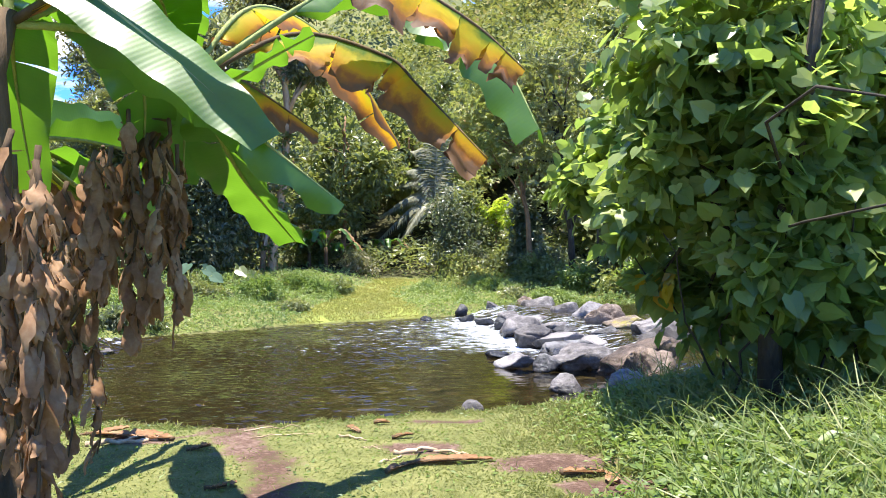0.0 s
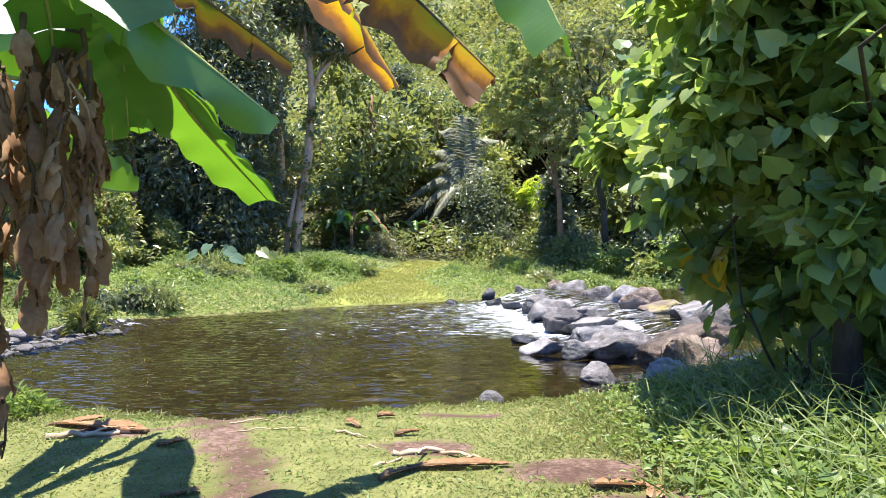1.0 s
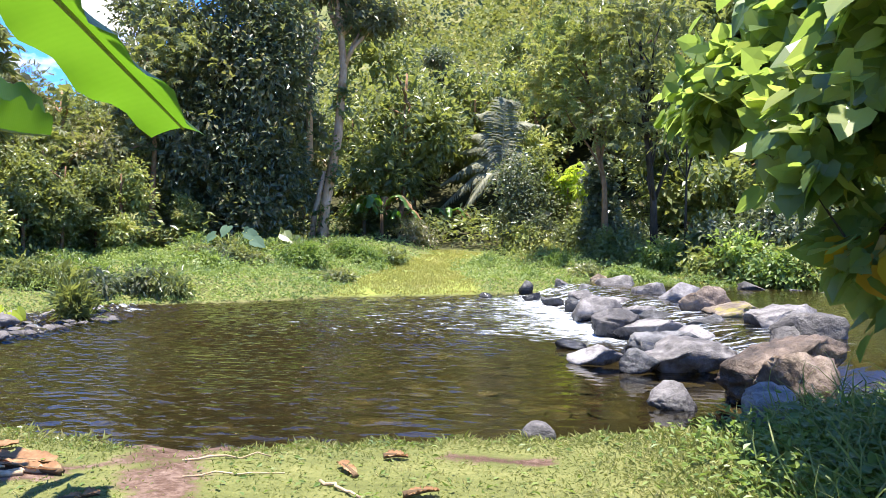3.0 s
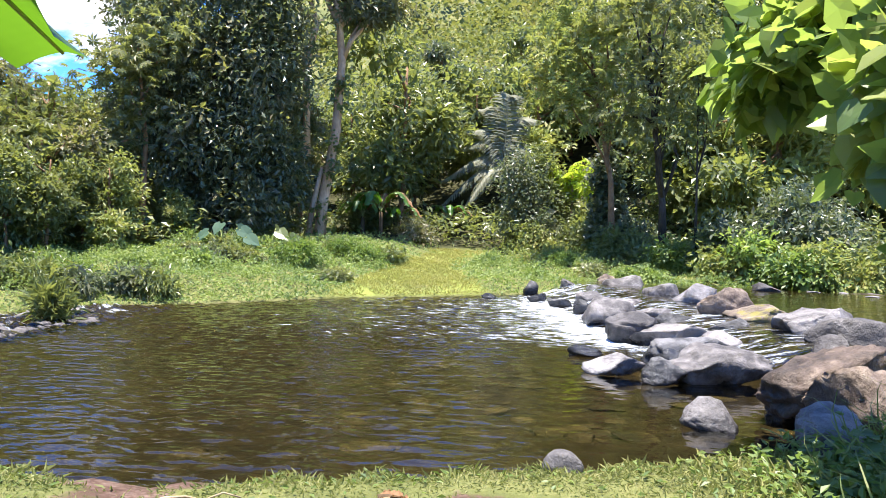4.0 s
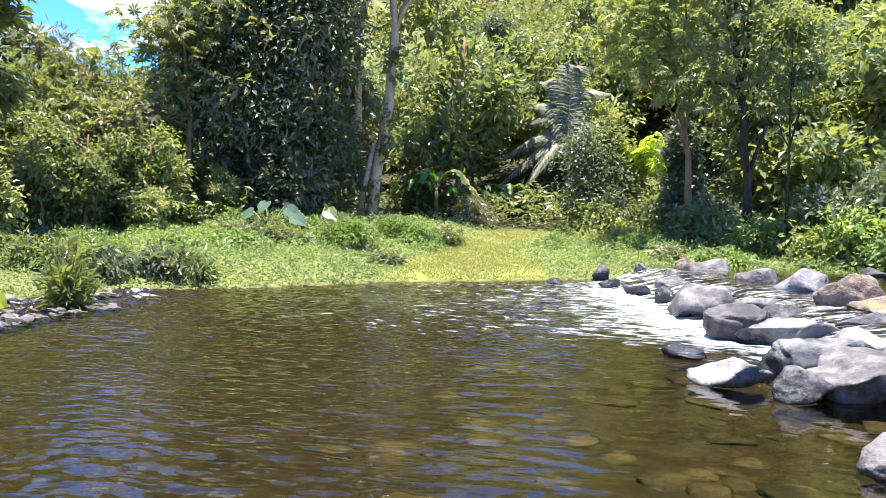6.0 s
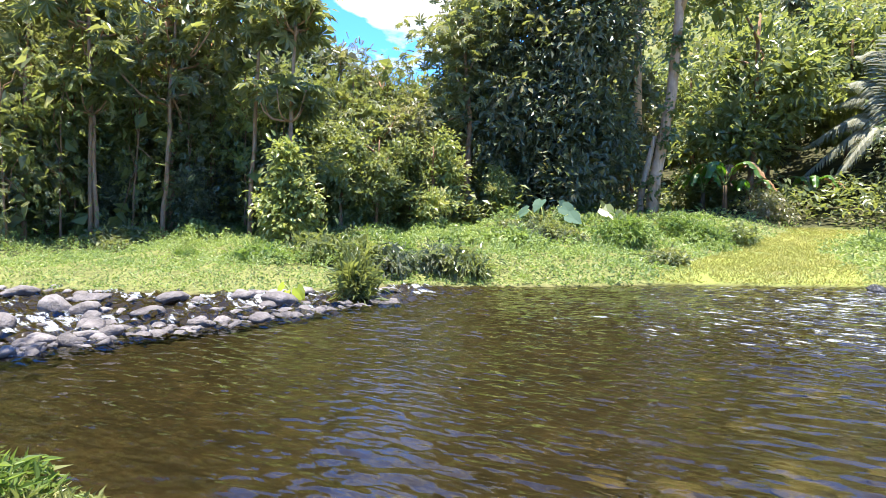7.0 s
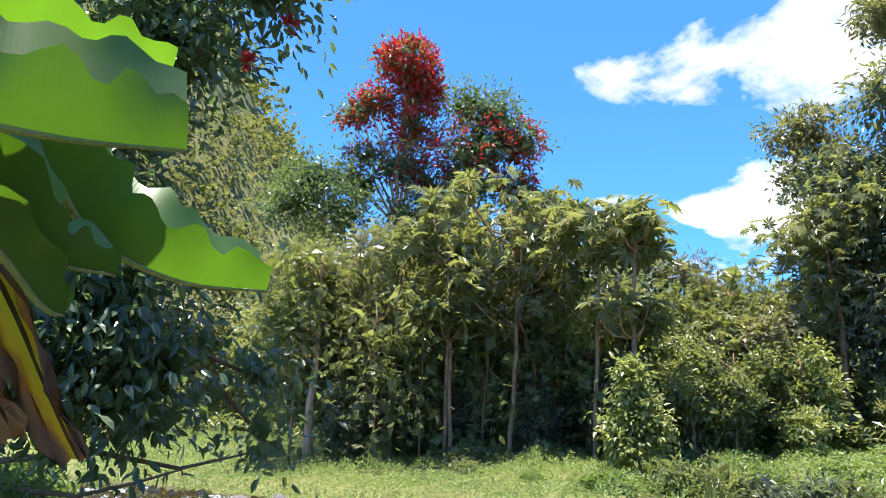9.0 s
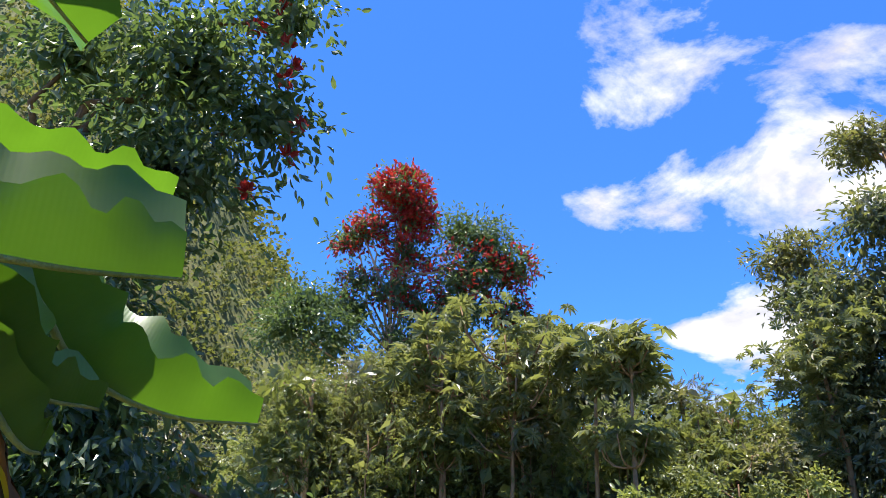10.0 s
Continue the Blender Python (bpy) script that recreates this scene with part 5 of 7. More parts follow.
# ---- banana plants on the near bank ----
def banana_mat(name, kind):
    m, n, l = node_mat(name)
    tc = n.new("ShaderNodeTexCoord")

    def attr(a_name):
        a = n.new("ShaderNodeAttribute")
        a.attribute_name = a_name
        return a.outputs["Fac"]
    blot = noise_node(n, l, tc.outputs["Object"], 3.2, 5.0, 0.6)
    fine = noise_node(n, l, tc.outputs["Object"], 40.0, 3.0)
    vein = math_node(n, l, "SINE", math_node(n, l, "MULTIPLY", attr("along"), 520.0))
    green = ramp_node(n, [(0.3, (0.045, 0.11, 0.014)), (0.55, (0.08, 0.175, 0.02)), (0.75, (0.12, 0.22, 0.028))])
    l.new(math_node(n, l, "ADD", blot, math_node(n, l, "MULTIPLY", vein, 0.012)), green.inputs[0])
    col, thr, trans, rough = green.outputs[0], (0.15, 0.33, 0.010), 0.48, 0.38
    if kind == "yellow":
        mask = math_node(n, l, "ADD", math_node(n, l, "MULTIPLY", attr("across"), 0.55), math_node(n, l, "MULTIPLY", blot, 0.75))
        mask = math_node(n, l, "ADD", mask, math_node(n, l, "MULTIPLY", attr("along"), 0.22))
        r = ramp_node(n, [(0.50, (0.14, 0.24, 0.025)), (0.60, (0.60, 0.50, 0.02)), (0.78, (0.72, 0.40, 0.02)), (0.90, (0.40, 0.16, 0.04)), (1.0, (0.20, 0.11, 0.06))])
        l.new(mask, r.inputs[0])
        col, thr, trans, rough = r.outputs[0], r.outputs[0], 0.58, 0.6
    if kind == "dry":
        r = ramp_node(n, [(0.3, (0.14, 0.068, 0.034)), (0.5, (0.32, 0.18, 0.095)), (0.7, (0.52, 0.35, 0.21))])
        l.new(math_node(n, l, "ADD", math_node(n, l, "MULTIPLY", blot, 0.75), math_node(n, l, "MULTIPLY", fine, 0.25)), r.inputs[0])
        col, thr, trans, rough = r.outputs[0], (0.32, 0.15, 0.06), 0.28, 0.8
    nor = bump_node(n, l, math_node(n, l, "ADD", vein, math_node(n, l, "MULTIPLY", fine, 0.6)), 0.05, 0.003)
    p = surface(n, l, col, rough, nor, {"green": 0.7, "yellow": 0.35, "dry": 0.15}[kind])
    if kind == "green":
        p.inputs["IOR"].default_value = 1.5
        p.inputs["Coat Weight"].default_value, p.inputs["Coat Roughness"].default_value = 0.25, 0.45
    t = n.new("ShaderNodeBsdfTranslucent")
    if isinstance(thr, tuple):
        l.new(mix_col(n, l, 0.7, col, thr), t.inputs[0])
    else:
        l.new(thr, t.inputs[0])
    mx = n.new("ShaderNodeMixShader")
    mx.inputs[0].default_value = trans
    l.new(p.outputs[0], mx.inputs[1]); l.new(t.outputs[0], mx.inputs[2])
    finish(n, l, mx.outputs[0])
    return m


M_BANANA, M_BANYEL, M_BANDRY = banana_mat("banana_green", "green"), banana_mat("banana_yellowing", "yellow"), banana_mat("banana_dry", "dry")
M_RIB = bark_mat("banana_rib", (0.16, 0.20, 0.06), (0.34, 0.36, 0.13), 9.0)
M_SHEATH = bark_mat("banana_sheath", (0.035, 0.022, 0.012), (0.15, 0.095, 0.05), 5.0)


def banana_leaf(plant, ctrl, width, mat, seed, fold=12.0, tears=4, petiole=0.16, wave=0.03, crumple=0.0, roll=0.0, blunt=0.5, curl=25.0, label="", skew=1.0, scallop=0.0):
    """A long blade on an arching midrib; the halves fold along it and tear towards the edge. fold: degrees that the halves stand up."""
    rng = np.random.default_rng(seed)
    n, cols = 34, 10
    P = spline(ctrl, n) - np.array(plant.location)
    u = np.linspace(0, 1, n)
    T = unit(np.gradient(P, axis=0))
    s = unit(np.cross(T, [0, 0, 1.0]))
    nr = np.cross(s, T)
    cr, sr = math.cos(radians(roll)), math.sin(radians(roll))
    s, nr = s * cr + nr * sr, nr * cr - s * sr
    tt = np.clip((u - petiole) / (1 - petiole), 0, 1)
    prof = np.sin(np.pi * np.clip(tt, 0, 1) ** 0.72 * (1 - 0.12 * blunt)) ** blunt
    prof[tt <= 0] = 0.02
    chunks, along, across = [], [], []
    v = np.linspace(0, 1, cols)
    for sgn in (-1, 1):
        cuts = sorted(rng.integers(int(n * 0.3), n - 3, tears)) if tears else []
        cuts = [0] + [c for k, c in enumerate(cuts) if k == 0 or c - cuts[k - 1] > 1] + [n - 1]
        phase = rng.uniform(0, 6)
        for a, b in zip(cuts[:-1], cuts[1:]):
            if b <= a:
                continue
            idx = np.arange(a, b + 1)
            tilt = rng.normal() * (5 + 25 * crumple) * (1 if tears else 0)
            reach = 1 - (rng.random() * 0.35 if crumple else 0)
            f = np.radians(fold + tilt - curl * v[None, :] ** 1.5 + 7 * np.sin(u[idx] * 17 + phase)[:, None] * v[None, :])
            gap = np.zeros(len(idx)); gap[0], gap[-1] = (0.012 if a else 0), (-0.012 if b < n - 1 else 0)
            w = (width / 2 * prof[idx] * reach * (skew if sgn < 0 else 1.0 - scallop * (0.5 + 0.5 * np.sin(u[idx] * 52 + phase + 2 * np.sin(u[idx] * 13)))))[:, None] * np.diff(v, prepend=0)[None, :]
            D = s[idx][:, None] * sgn * np.cos(f)[..., None] + nr[idx][:, None] * np.sin(f)[..., None]
            Q = P[idx][:, None] + np.cumsum(D * w[..., None], axis=1)
            Q = Q + nr[idx][:, None] * (wave * np.sin(u[idx] * 46 + phase)[:, None] * v[None, :] ** 2)[..., None]
            Q = Q + T[idx][:, None] * (gap[:, None] * v[None, :])[..., None]
            if crumple:
                Q = Q + rng.normal(size=Q.shape) * crumple * 0.06 * v[None, :, None]
            i, j = np.meshgrid(np.arange(len(idx) - 1), np.arange(cols - 1), indexing="ij")
            q = i * cols + j
            F = np.concatenate([np.stack([q, q + 1, q + cols + 1], -1).reshape(-1, 3), np.stack([q, q + cols + 1, q + cols], -1).reshape(-1, 3)])
            chunks.append((Q.reshape(-1, 3), F))
            along.append(np.repeat(u[idx], cols)); across.append(np.tile(v, len(idx)))
    V, F = join(chunks)
    leaf = part("leaf", (V, F), mat, plant, label, smooth=True)
    point_attr(leaf, "along", np.concatenate(along)); point_attr(leaf, "across", np.concatenate(across))
    rib = part("midrib", tube(P - nr * 0.006, np.linspace(0.022, 0.004, n), 6), M_SHEATH if crumple else M_RIB, leaf, smooth=True)
    return leaf


def banana_plant(base, top, r, seed, label):
    loc = on_ground(*base)
    t = thing("banana_plant", label, "banana plant", loc, "banana plants")
    rng = np.random.default_rng(seed)
    B = np.zeros(3); E = np.array(top) - np.array(loc)
    part("pseudostem", tube(bend(B, E, 12, 0, 0.015, rng), np.linspace(r, r * 0.55, 12), 12, 0.05, rng), M_SHEATH, t, smooth=True)
    return t


def dead_leaf(plant, top, low, scraps, size, seed):
    """A dead leaf hanging straight down, its blade dried to curled shreds along the rib."""
    r = np.random.default_rng(seed)
    P = bend(np.array(top) - np.array(plant.location), np.array(low) - np.array(plant.location), 14, 0, 0.018, r)
    ch = []
    rows, cols = 6, 4
    i, j = np.meshgrid(np.arange(rows - 1), np.arange(cols - 1), indexing="ij")
    q = i * cols + j
    F = np.concatenate([np.stack([q, q + 1, q + cols + 1], -1).reshape(-1, 3), np.stack([q, q + cols + 1, q + cols], -1).reshape(-1, 3)])
    v = np.linspace(-0.5, 0.5, cols)
    for k in range(scraps):
        p = P[min(13, int(13 * (0.08 + 0.9 * (k + r.random()) / scraps)))]
        an = r.uniform(0, 6.28)
        out, side = np.array((math.cos(an), math.sin(an), 0)), np.array((-math.sin(an), math.cos(an), 0))
        ln, w, th, kick = size * r.uniform(0.7, 2.2), size * r.uniform(0.25, 0.7), r.uniform(1.4, 4.0), r.uniform(0.05, 0.7)
        f = np.linspace(0, 1, rows)
        taper = np.sin(np.pi * (0.12 + 0.8 * f)) ** 0.7
        axis = p + out * (0.01 + kick * ln * 0.55 * np.sin(f * 1.9))[:, None] + np.array((0, 0, -1.0)) * (f * ln * (1 - 0.25 * kick))[:, None]
        Q = axis[:, None] + side * (w * taper[:, None] * np.sin(th * v)[None] / th * 1.6)[..., None] + out * (w * taper[:, None] * (np.cos(th * v) - 1)[None] / th)[..., None]
        ch.append(((Q + r.normal(size=Q.shape) * 0.006).reshape(-1, 3), F))
    leaf = part("leaf", join(ch), M_BANDRY, plant, "dead brown shrivelled leaf hanging down", smooth=True)
    part("midrib", tube(P, np.linspace(0.014, 0.005, 14), 5), M_SHEATH, leaf, smooth=True)


A = banana_plant((-3.55, 4.7), (-2.0, 4.6, 3.1), 0.065, 1, "banana plant with green, yellowing and hanging dead leaves")
B = banana_plant((-2.4, 3.3), (-2.25, 3.4, 3.1), 0.075, 2, "banana plant skirted with dead brown leaves")
C = banana_plant((-3.4, 5.0), (-3.4, 5.0, 2.9), 0.13, 3, "banana plant with broad green leaves reaching over the water")
a, b, c = (-2.0, 4.6, 3.05), (-2.25, 3.4, 3.05), (-3.4, 5.0, 2.85)
# green leaves of the first plant
banana_leaf(A, [a, (-1.86, 4.67, 2.86), (-1.82, 5.09, 2.57), (-1.76, 5.44, 2.37), (-1.66, 5.85, 2.12)], 0.50, M_BANANA, 11, fold=-8, tears=2, petiole=0.1, blunt=0.25, roll=-10, wave=0.02)
banana_leaf(A, [a, (-1.7, 5.1, 3.7), (-1.3, 5.9, 3.6), (-0.92, 6.4, 2.95)], 0.55, M_BANYEL, 12, fold=-45, tears=6, label="green leaf browning at its torn edges")
banana_leaf(A, [a, (-2.3, 5.2, 3.3), (-2.7, 5.8, 3.1), (-3.0, 6.3, 2.6)], 0.46, M_BANANA, 14, fold=30, tears=2)
banana_leaf(A, [a, (-1.45, 5.1, 3.5), (-0.84, 5.2, 3.36), (-0.60, 5.1, 3.12), (-0.14, 4.55, 2.55)], 0.70, M_BANYEL, 15, fold=-70, tears=9, crumple=0.15, curl=5, blunt=0.35, skew=0.5, label="tattered yellow and brown leaf arching over the path")
banana_leaf(A, [a, (-1.9, 4.85, 3.22), (-1.71, 5.09, 3.14), (-1.41, 5.6, 2.92)], 0.46, M_BANYEL, 16, fold=-72, tears=6, crumple=0.12, curl=5, skew=0.4, label="small yellow leaf with browned tip")
banana_leaf(A, [a, (-2.6, 5.6, 3.3), (-3.0, 6.5, 3.15), (-3.25, 7.1, 2.78)], 0.5, M_BANANA, 17, fold=35, tears=1, curl=10)
banana_leaf(A, [a, (-2.05, 4.9, 3.2), (-2.25, 5.2, 2.9), (-2.4, 5.5, 2.55)], 0.4, M_BANANA, 18, fold=-10, tears=2)
# the second plant
banana_leaf(B, [b, (-1.3, 3.4, 3.5), (-0.63, 3.38, 3.30), (-0.38, 3.46, 3.13), (-0.14, 3.57, 2.99), (0.06, 3.66, 2.82)], 0.66, M_BANYEL, 21, fold=-66, tears=8, crumple=0.16, curl=5, blunt=0.35, skew=0.5, label="ragged orange-brown leaf arching over the path")
banana_leaf(A, [a, (-1.0, 4.95, 3.78), (-0.35, 4.9, 3.5), (-0.05, 4.8, 3.2), (0.16, 4.5, 2.7)], 0.52, M_BANANA, 22, fold=-45, tears=5, curl=8, blunt=0.25)
banana_leaf(B, [b, (-2.25, 3.44, 3.38), (-1.95, 3.43, 3.22), (-1.53, 3.44, 2.89), (-1.08, 3.42, 2.48)], 0.38, M_BANANA, 23, fold=2, tears=0, roll=-44, blunt=0.4, petiole=0.2, curl=6, wave=0.012, label="broad leaf with its glossy upper face in the sun")
banana_leaf(A, [a, (-1.8, 4.35, 2.95), (-1.62, 4.3, 2.97), (-1.38, 4.36, 3.12), (-1.12, 4.39, 3.26)], 0.40, M_BANANA, 13, fold=4, tears=1, blunt=0.4, petiole=0.25)
banana_leaf(B, [b, (-1.95, 3.6, 3.05), (-1.54, 3.67, 2.83), (-1.15, 3.5, 2.53), (-0.79, 3.67, 2.22)], 0.34, M_BANANA, 24, fold=-50, tears=3, roll=-40)
banana_leaf(B, [b, (-2.6, 2.9, 3.25), (-2.3, 2.3, 2.9), (-1.75, 2.05, 2.4)], 0.42, M_BANANA, 25, fold=10, tears=2)
banana_leaf(B, [b, (-2.1, 4.0, 3.5), (-2.2, 4.8, 3.6), (-2.6, 5.6, 3.3)], 0.5, M_BANANA, 26, fold=15, tears=2)
banana_leaf(B, [b, (-2.8, 3.7, 3.4), (-3.2, 4.3, 3.3), (-3.5, 4.6, 2.8)], 0.5, M_BANANA, 27, fold=10, tears=2)
banana_leaf(B, [b, (-2.15, 3.9, 3.3), (-2.1, 4.3, 3.0), (-2.3, 4.7, 2.6)], 0.42, M_BANANA, 28, fold=-10, tears=2, roll=20)
for sd, end, wd in ((71, [(-2.6, 3.9, 3.35), (-3.0, 4.5, 3.1), (-3.15, 4.9, 2.45)], 0.5), (72, [(-2.9, 3.5, 3.45), (-3.5, 4.2, 3.2), (-3.7, 4.9, 2.5)], 0.52), (73, [(-2.5, 3.3, 3.5), (-2.7, 3.9, 3.6), (-3.0, 4.6, 3.45)], 0.5), (74, [(-2.6, 3.2, 3.2), (-3.0, 3.6, 2.9), (-3.2, 4.2, 2.2)], 0.45), (75, [(-2.0, 3.9, 3.55), (-2.15, 4.8, 3.75), (-2.5, 5.7, 3.6)], 0.55)):
    banana_leaf(B, [b] + end, wd, M_BANANA, sd, fold=-12, tears=3, wave=0.02)
# the third plant, leaves out over the bank
for seed, width, blunt, fold, end in ((31, 0.42, 0.14, 74, [(-3.42, 6.1, 2.5), (-3.43, 6.73, 2.33), (-3.46, 7.1, 2.31), (-3.45, 7.41, 2.33)]), (32, 0.44, 0.42, 66, [(-3.7, 6.2, 2.72), (-3.93, 6.97, 2.47), (-4.07, 7.24, 2.22), (-4.12, 7.51, 2.12), (-4.2, 7.82, 2.13)]),
                                      (33, 0.30, 0.4, 66, [(-3.65, 6.2, 2.62), (-3.75, 6.88, 2.33), (-3.85, 7.1, 2.11), (-3.97, 7.31, 2.09)]), (34, 0.26, 0.4, 66, [(-3.62, 6.3, 2.45), (-3.75, 6.92, 2.16), (-3.84, 7.13, 1.97), (-3.89, 7.19, 1.95)]),
                                      (35, 0.36, 0.3, 24, [(-3.7, 6.1, 2.84), (-3.85, 6.75, 2.76), (-3.94, 7.09, 2.77), (-3.97, 7.4, 2.78)]), (39, 0.40, 0.2, 70, [(-3.35, 5.8, 2.95), (-3.22, 6.5, 2.95), (-3.14, 7.14, 2.98)])):
    banana_leaf(C, [c] + end, width, M_BANANA, seed, fold=fold, tears=0, curl=-8, wave=0.018, blunt=blunt, skew=1.6, scallop=0.22)
banana_leaf(C, [c, (-3.8, 6.1, 2.6), (-3.98, 6.85, 2.25), (-4.05, 7.28, 1.56)], 0.32, M_BANYEL, 36, fold=-20, tears=3, crumple=0.2, roll=55, label="leaf turning yellow and brown at the tip")
banana_leaf(C, [c, (-3.75, 6.1, 2.4), (-3.95, 6.8, 2.02), (-4.05, 7.12, 1.62)], 0.40, M_BANDRY, 37, fold=-30, tears=3, crumple=0.25, roll=55, label="dry orange-brown leaf hanging low")
banana_leaf(C, [c, (-4.2, 5.4, 3.2), (-4.8, 5.9, 3.0), (-5.3, 6.3, 2.5)], 0.46, M_BANANA, 38, fold=15, tears=3)
# dead leaves hanging round the stems
for plant, x, y, spread, top, low, many, first in ((A, -2.15, 4.45, 0.10, 2.75, 1.05, 7, 41), (A, -2.25, 3.95, 0.08, 2.45, 1.15, 3, 51), (A, -2.3, 4.5, 0.2, 2.6, 1.5, 5, 55), (B, -1.98, 3.2, 0.12, 2.25, 0.55, 9, 61), (A, -2.85, 4.6, 0.14, 2.0, 0.6, 6, 91), (B, -2.45, 3.6, 0.2, 2.4, 0.9, 5, 71), (C, -3.5, 4.9, 0.22, 2.6, 1.0, 5, 81)):
    r = np.random.default_rng(first)
    for k in range(many):
        px_, py_ = x + r.normal() * spread, y + r.normal() * spread
        dead_leaf(plant, (px_ + r.normal() * 0.04, py_, top + r.uniform(-0.15, 0.25)), (px_, py_, low + r.uniform(0, 0.7)), int(r.integers(16, 26)), 0.115, first + k)


# ---- the vine-hung tree on the near bank ----
L = on_ground(2.4, 7.4)
vine_tree = broad_tree("vine_hung_tree", "near tree smothered in heart-leaved creeper", L, rel(L, [(2.4, 7.4, 0.2), (2.35, 7.2, 1.6), (2.5, 6.7, 3.2), (2.6, 6.2, 5.2)]), 0.11,
                       rel(L, [(1.52, 8.6, 2.6, 0.40, 0.6, 0.65), (1.5, 7.4, 3.0, 0.34, 0.5, 0.55), (1.8, 8.5, 3.7, 0.45, 0.7, 0.5), (1.15, 10.2, 3.1, 0.5, 0.5, 0.42), (1.65, 9.4, 3.6, 0.6, 0.6, 0.5), (2.5, 7.6, 2.65, 0.8, 0.75, 0.85), (2.2, 7.6, 3.9, 1.1, 1.1, 0.9), (3.4, 7.5, 1.7, 1.0, 0.8, 0.9), (3.4, 7.8, 3.2, 1.2, 1.0, 1.4), (1.62, 8.4, 1.75, 0.2, 0.25, 0.3), (2.1, 8.4, 1.55, 0.3, 0.4, 0.45), (2.65, 8.0, 1.25, 0.5, 0.5, 0.6), (2.3, 6.85, 3.1, 0.45, 0.4, 0.55), (2.4, 7.1, 1.9, 0.4, 0.35, 0.7), (2.6, 7.25, 3.3, 0.6, 0.55, 0.7), (2.85, 7.2, 2.3, 0.55, 0.5, 0.6)]),
                       M_VINE, 1300, 9, 0.19, 0.115, M_DARKBARK, "heart", 0.92, 0.45, seed=51, shell=0.35, flat=0.75,
                       extra=[(rel(L, [(2.4, 6.9, 2.6), (1.9, 5.9, 2.95), (1.85, 4.9, 2.98), (2.2, 4.2, 2.7)]), (0.016, 0.014, 0.011, 0.006)), (rel(L, [(2.4, 7.0, 2.2), (2.1, 5.8, 2.2), (2.2, 4.8, 2.25), (2.6, 4.2, 2.2)]), (0.012, 0.011, 0.009, 0.005))])
rng = np.random.default_rng(52)
part("yellow_leaf", foliage(rng, rel(L, [(1.56, 8.25, 1.70, 0.13, 0.1, 0.12)]), 5, 2, 0.08, 0.2, "heart", 0.9, 0.6, core=0), M_YELLOW, vine_tree, "few yellowed leaves")

# bare tangled stems under its leaves
rng = np.random.default_rng(53)
for k in range(16):
    p0 = (rng.uniform(2.1, 3.6), rng.uniform(7.0, 8.6), rng.uniform(0.25, 0.5))
    p1 = (p0[0] + rng.normal() * 0.7, p0[1] + rng.normal() * 0.6, rng.uniform(1.4, 2.6))
    part("twig", tube(rel(L, bend(p0, p1, 8, 0, 0.07, rng)), np.linspace(0.016, 0.006, 8), 5), M_DARKBARK, vine_tree, smooth=True)

# ---- the tulip tree leaning over the water downstream ----
L = on_ground(-11.6, 5.4)
cl = rel(L, [(-10.2, 7.9, 7.7, 0.95, 0.9, 0.9), (-10.0, 9.0, 7.1, 0.45, 0.5, 0.7), (-10.2, 7.7, 6.0, 0.85, 0.9, 0.8), (-10.7, 6.6, 7.7, 0.7, 0.7, 0.6), (-10.0, 9.0, 8.9, 0.5, 0.5, 0.45), (-9.9, 7.4, 4.7, 0.4, 0.35, 0.5), (-9.6, 7.5, 2.9, 0.65, 0.75, 0.7), (-9.7, 7.2, 2.1, 0.6, 0.6, 0.5), (-9.5, 8.0, 2.3, 0.4, 0.45, 0.5), (-9.5, 7.8, 1.75, 0.35, 0.4, 0.35), (-9.9, 7.1, 4.0, 0.7, 0.75, 0.75), (-10.3, 9.2, 2.2, 0.3, 0.35, 0.28), (-9.2, 6.8, 1.9, 0.4, 0.45, 0.4), (-10.2, 9.4, 1.45, 0.2, 0.22, 0.15), (-11.2, 6.6, 3.4, 1.0, 1.0, 1.2), (-11.4, 6.2, 5.6, 1.0, 1.0, 1.0)])
near_tulip = broad_tree("tulip_tree", "dark-leaved african tulip tree leaning over the stream", L, rel(L, [(-11.6, 5.4, 0.3), (-11.4, 5.8, 2.2), (-11.0, 6.4, 4.4), (-10.7, 6.7, 6.4), (-10.4, 7.4, 7.6)]), 0.17, cl, M_TULIP, 1350, 13, 0.16, 0.30, M_BARK, "oval", 0.44, 0.55, seed=55, shell=0.35, flat=0.6,
                        extra=[(rel(L, [(-10.9, 6.6, 1.2), (-9.9, 7.6, 1.35), (-9.6, 8.4, 1.2), (-9.9, 9.2, 1.35)]), (0.035, 0.03, 0.02, 0.01)), (rel(L, [(-10.8, 6.4, 1.0), (-9.7, 7.5, 0.95), (-9.5, 8.0, 0.6), (-9.4, 8.5, 0.75)]), (0.03, 0.022, 0.016, 0.008)), (rel(L, [(-9.7, 7.5, 0.95), (-9.3, 8.0, 1.1), (-9.4, 8.7, 1.3)]), (0.02, 0.015, 0.008))])
rng = np.random.default_rng(56)
for k, (x, y, z) in enumerate([(-9.8, 9.0, 8.2), (-9.7, 9.1, 7.8), (-9.6, 9.0, 7.5), (-9.7, 9.25, 6.9), (-9.8, 9.2, 6.5), (-9.8, 8.6, 8.3), (-9.9, 8.9, 8.9), (-9.6, 8.9, 9.1), (-9.5, 8.7, 5.7)]):
    o = unit(rng.normal(size=(16, 3)) + [0.5, 0.2, 0.4])
    p = np.array([(x, y, z)]) - np.array(L) + o * 0.03
    part("flower", scatter("oval", p, o, rng.normal(size=o.shape), 0.14, 0.075), M_RED, near_tulip, "scarlet flower cluster")
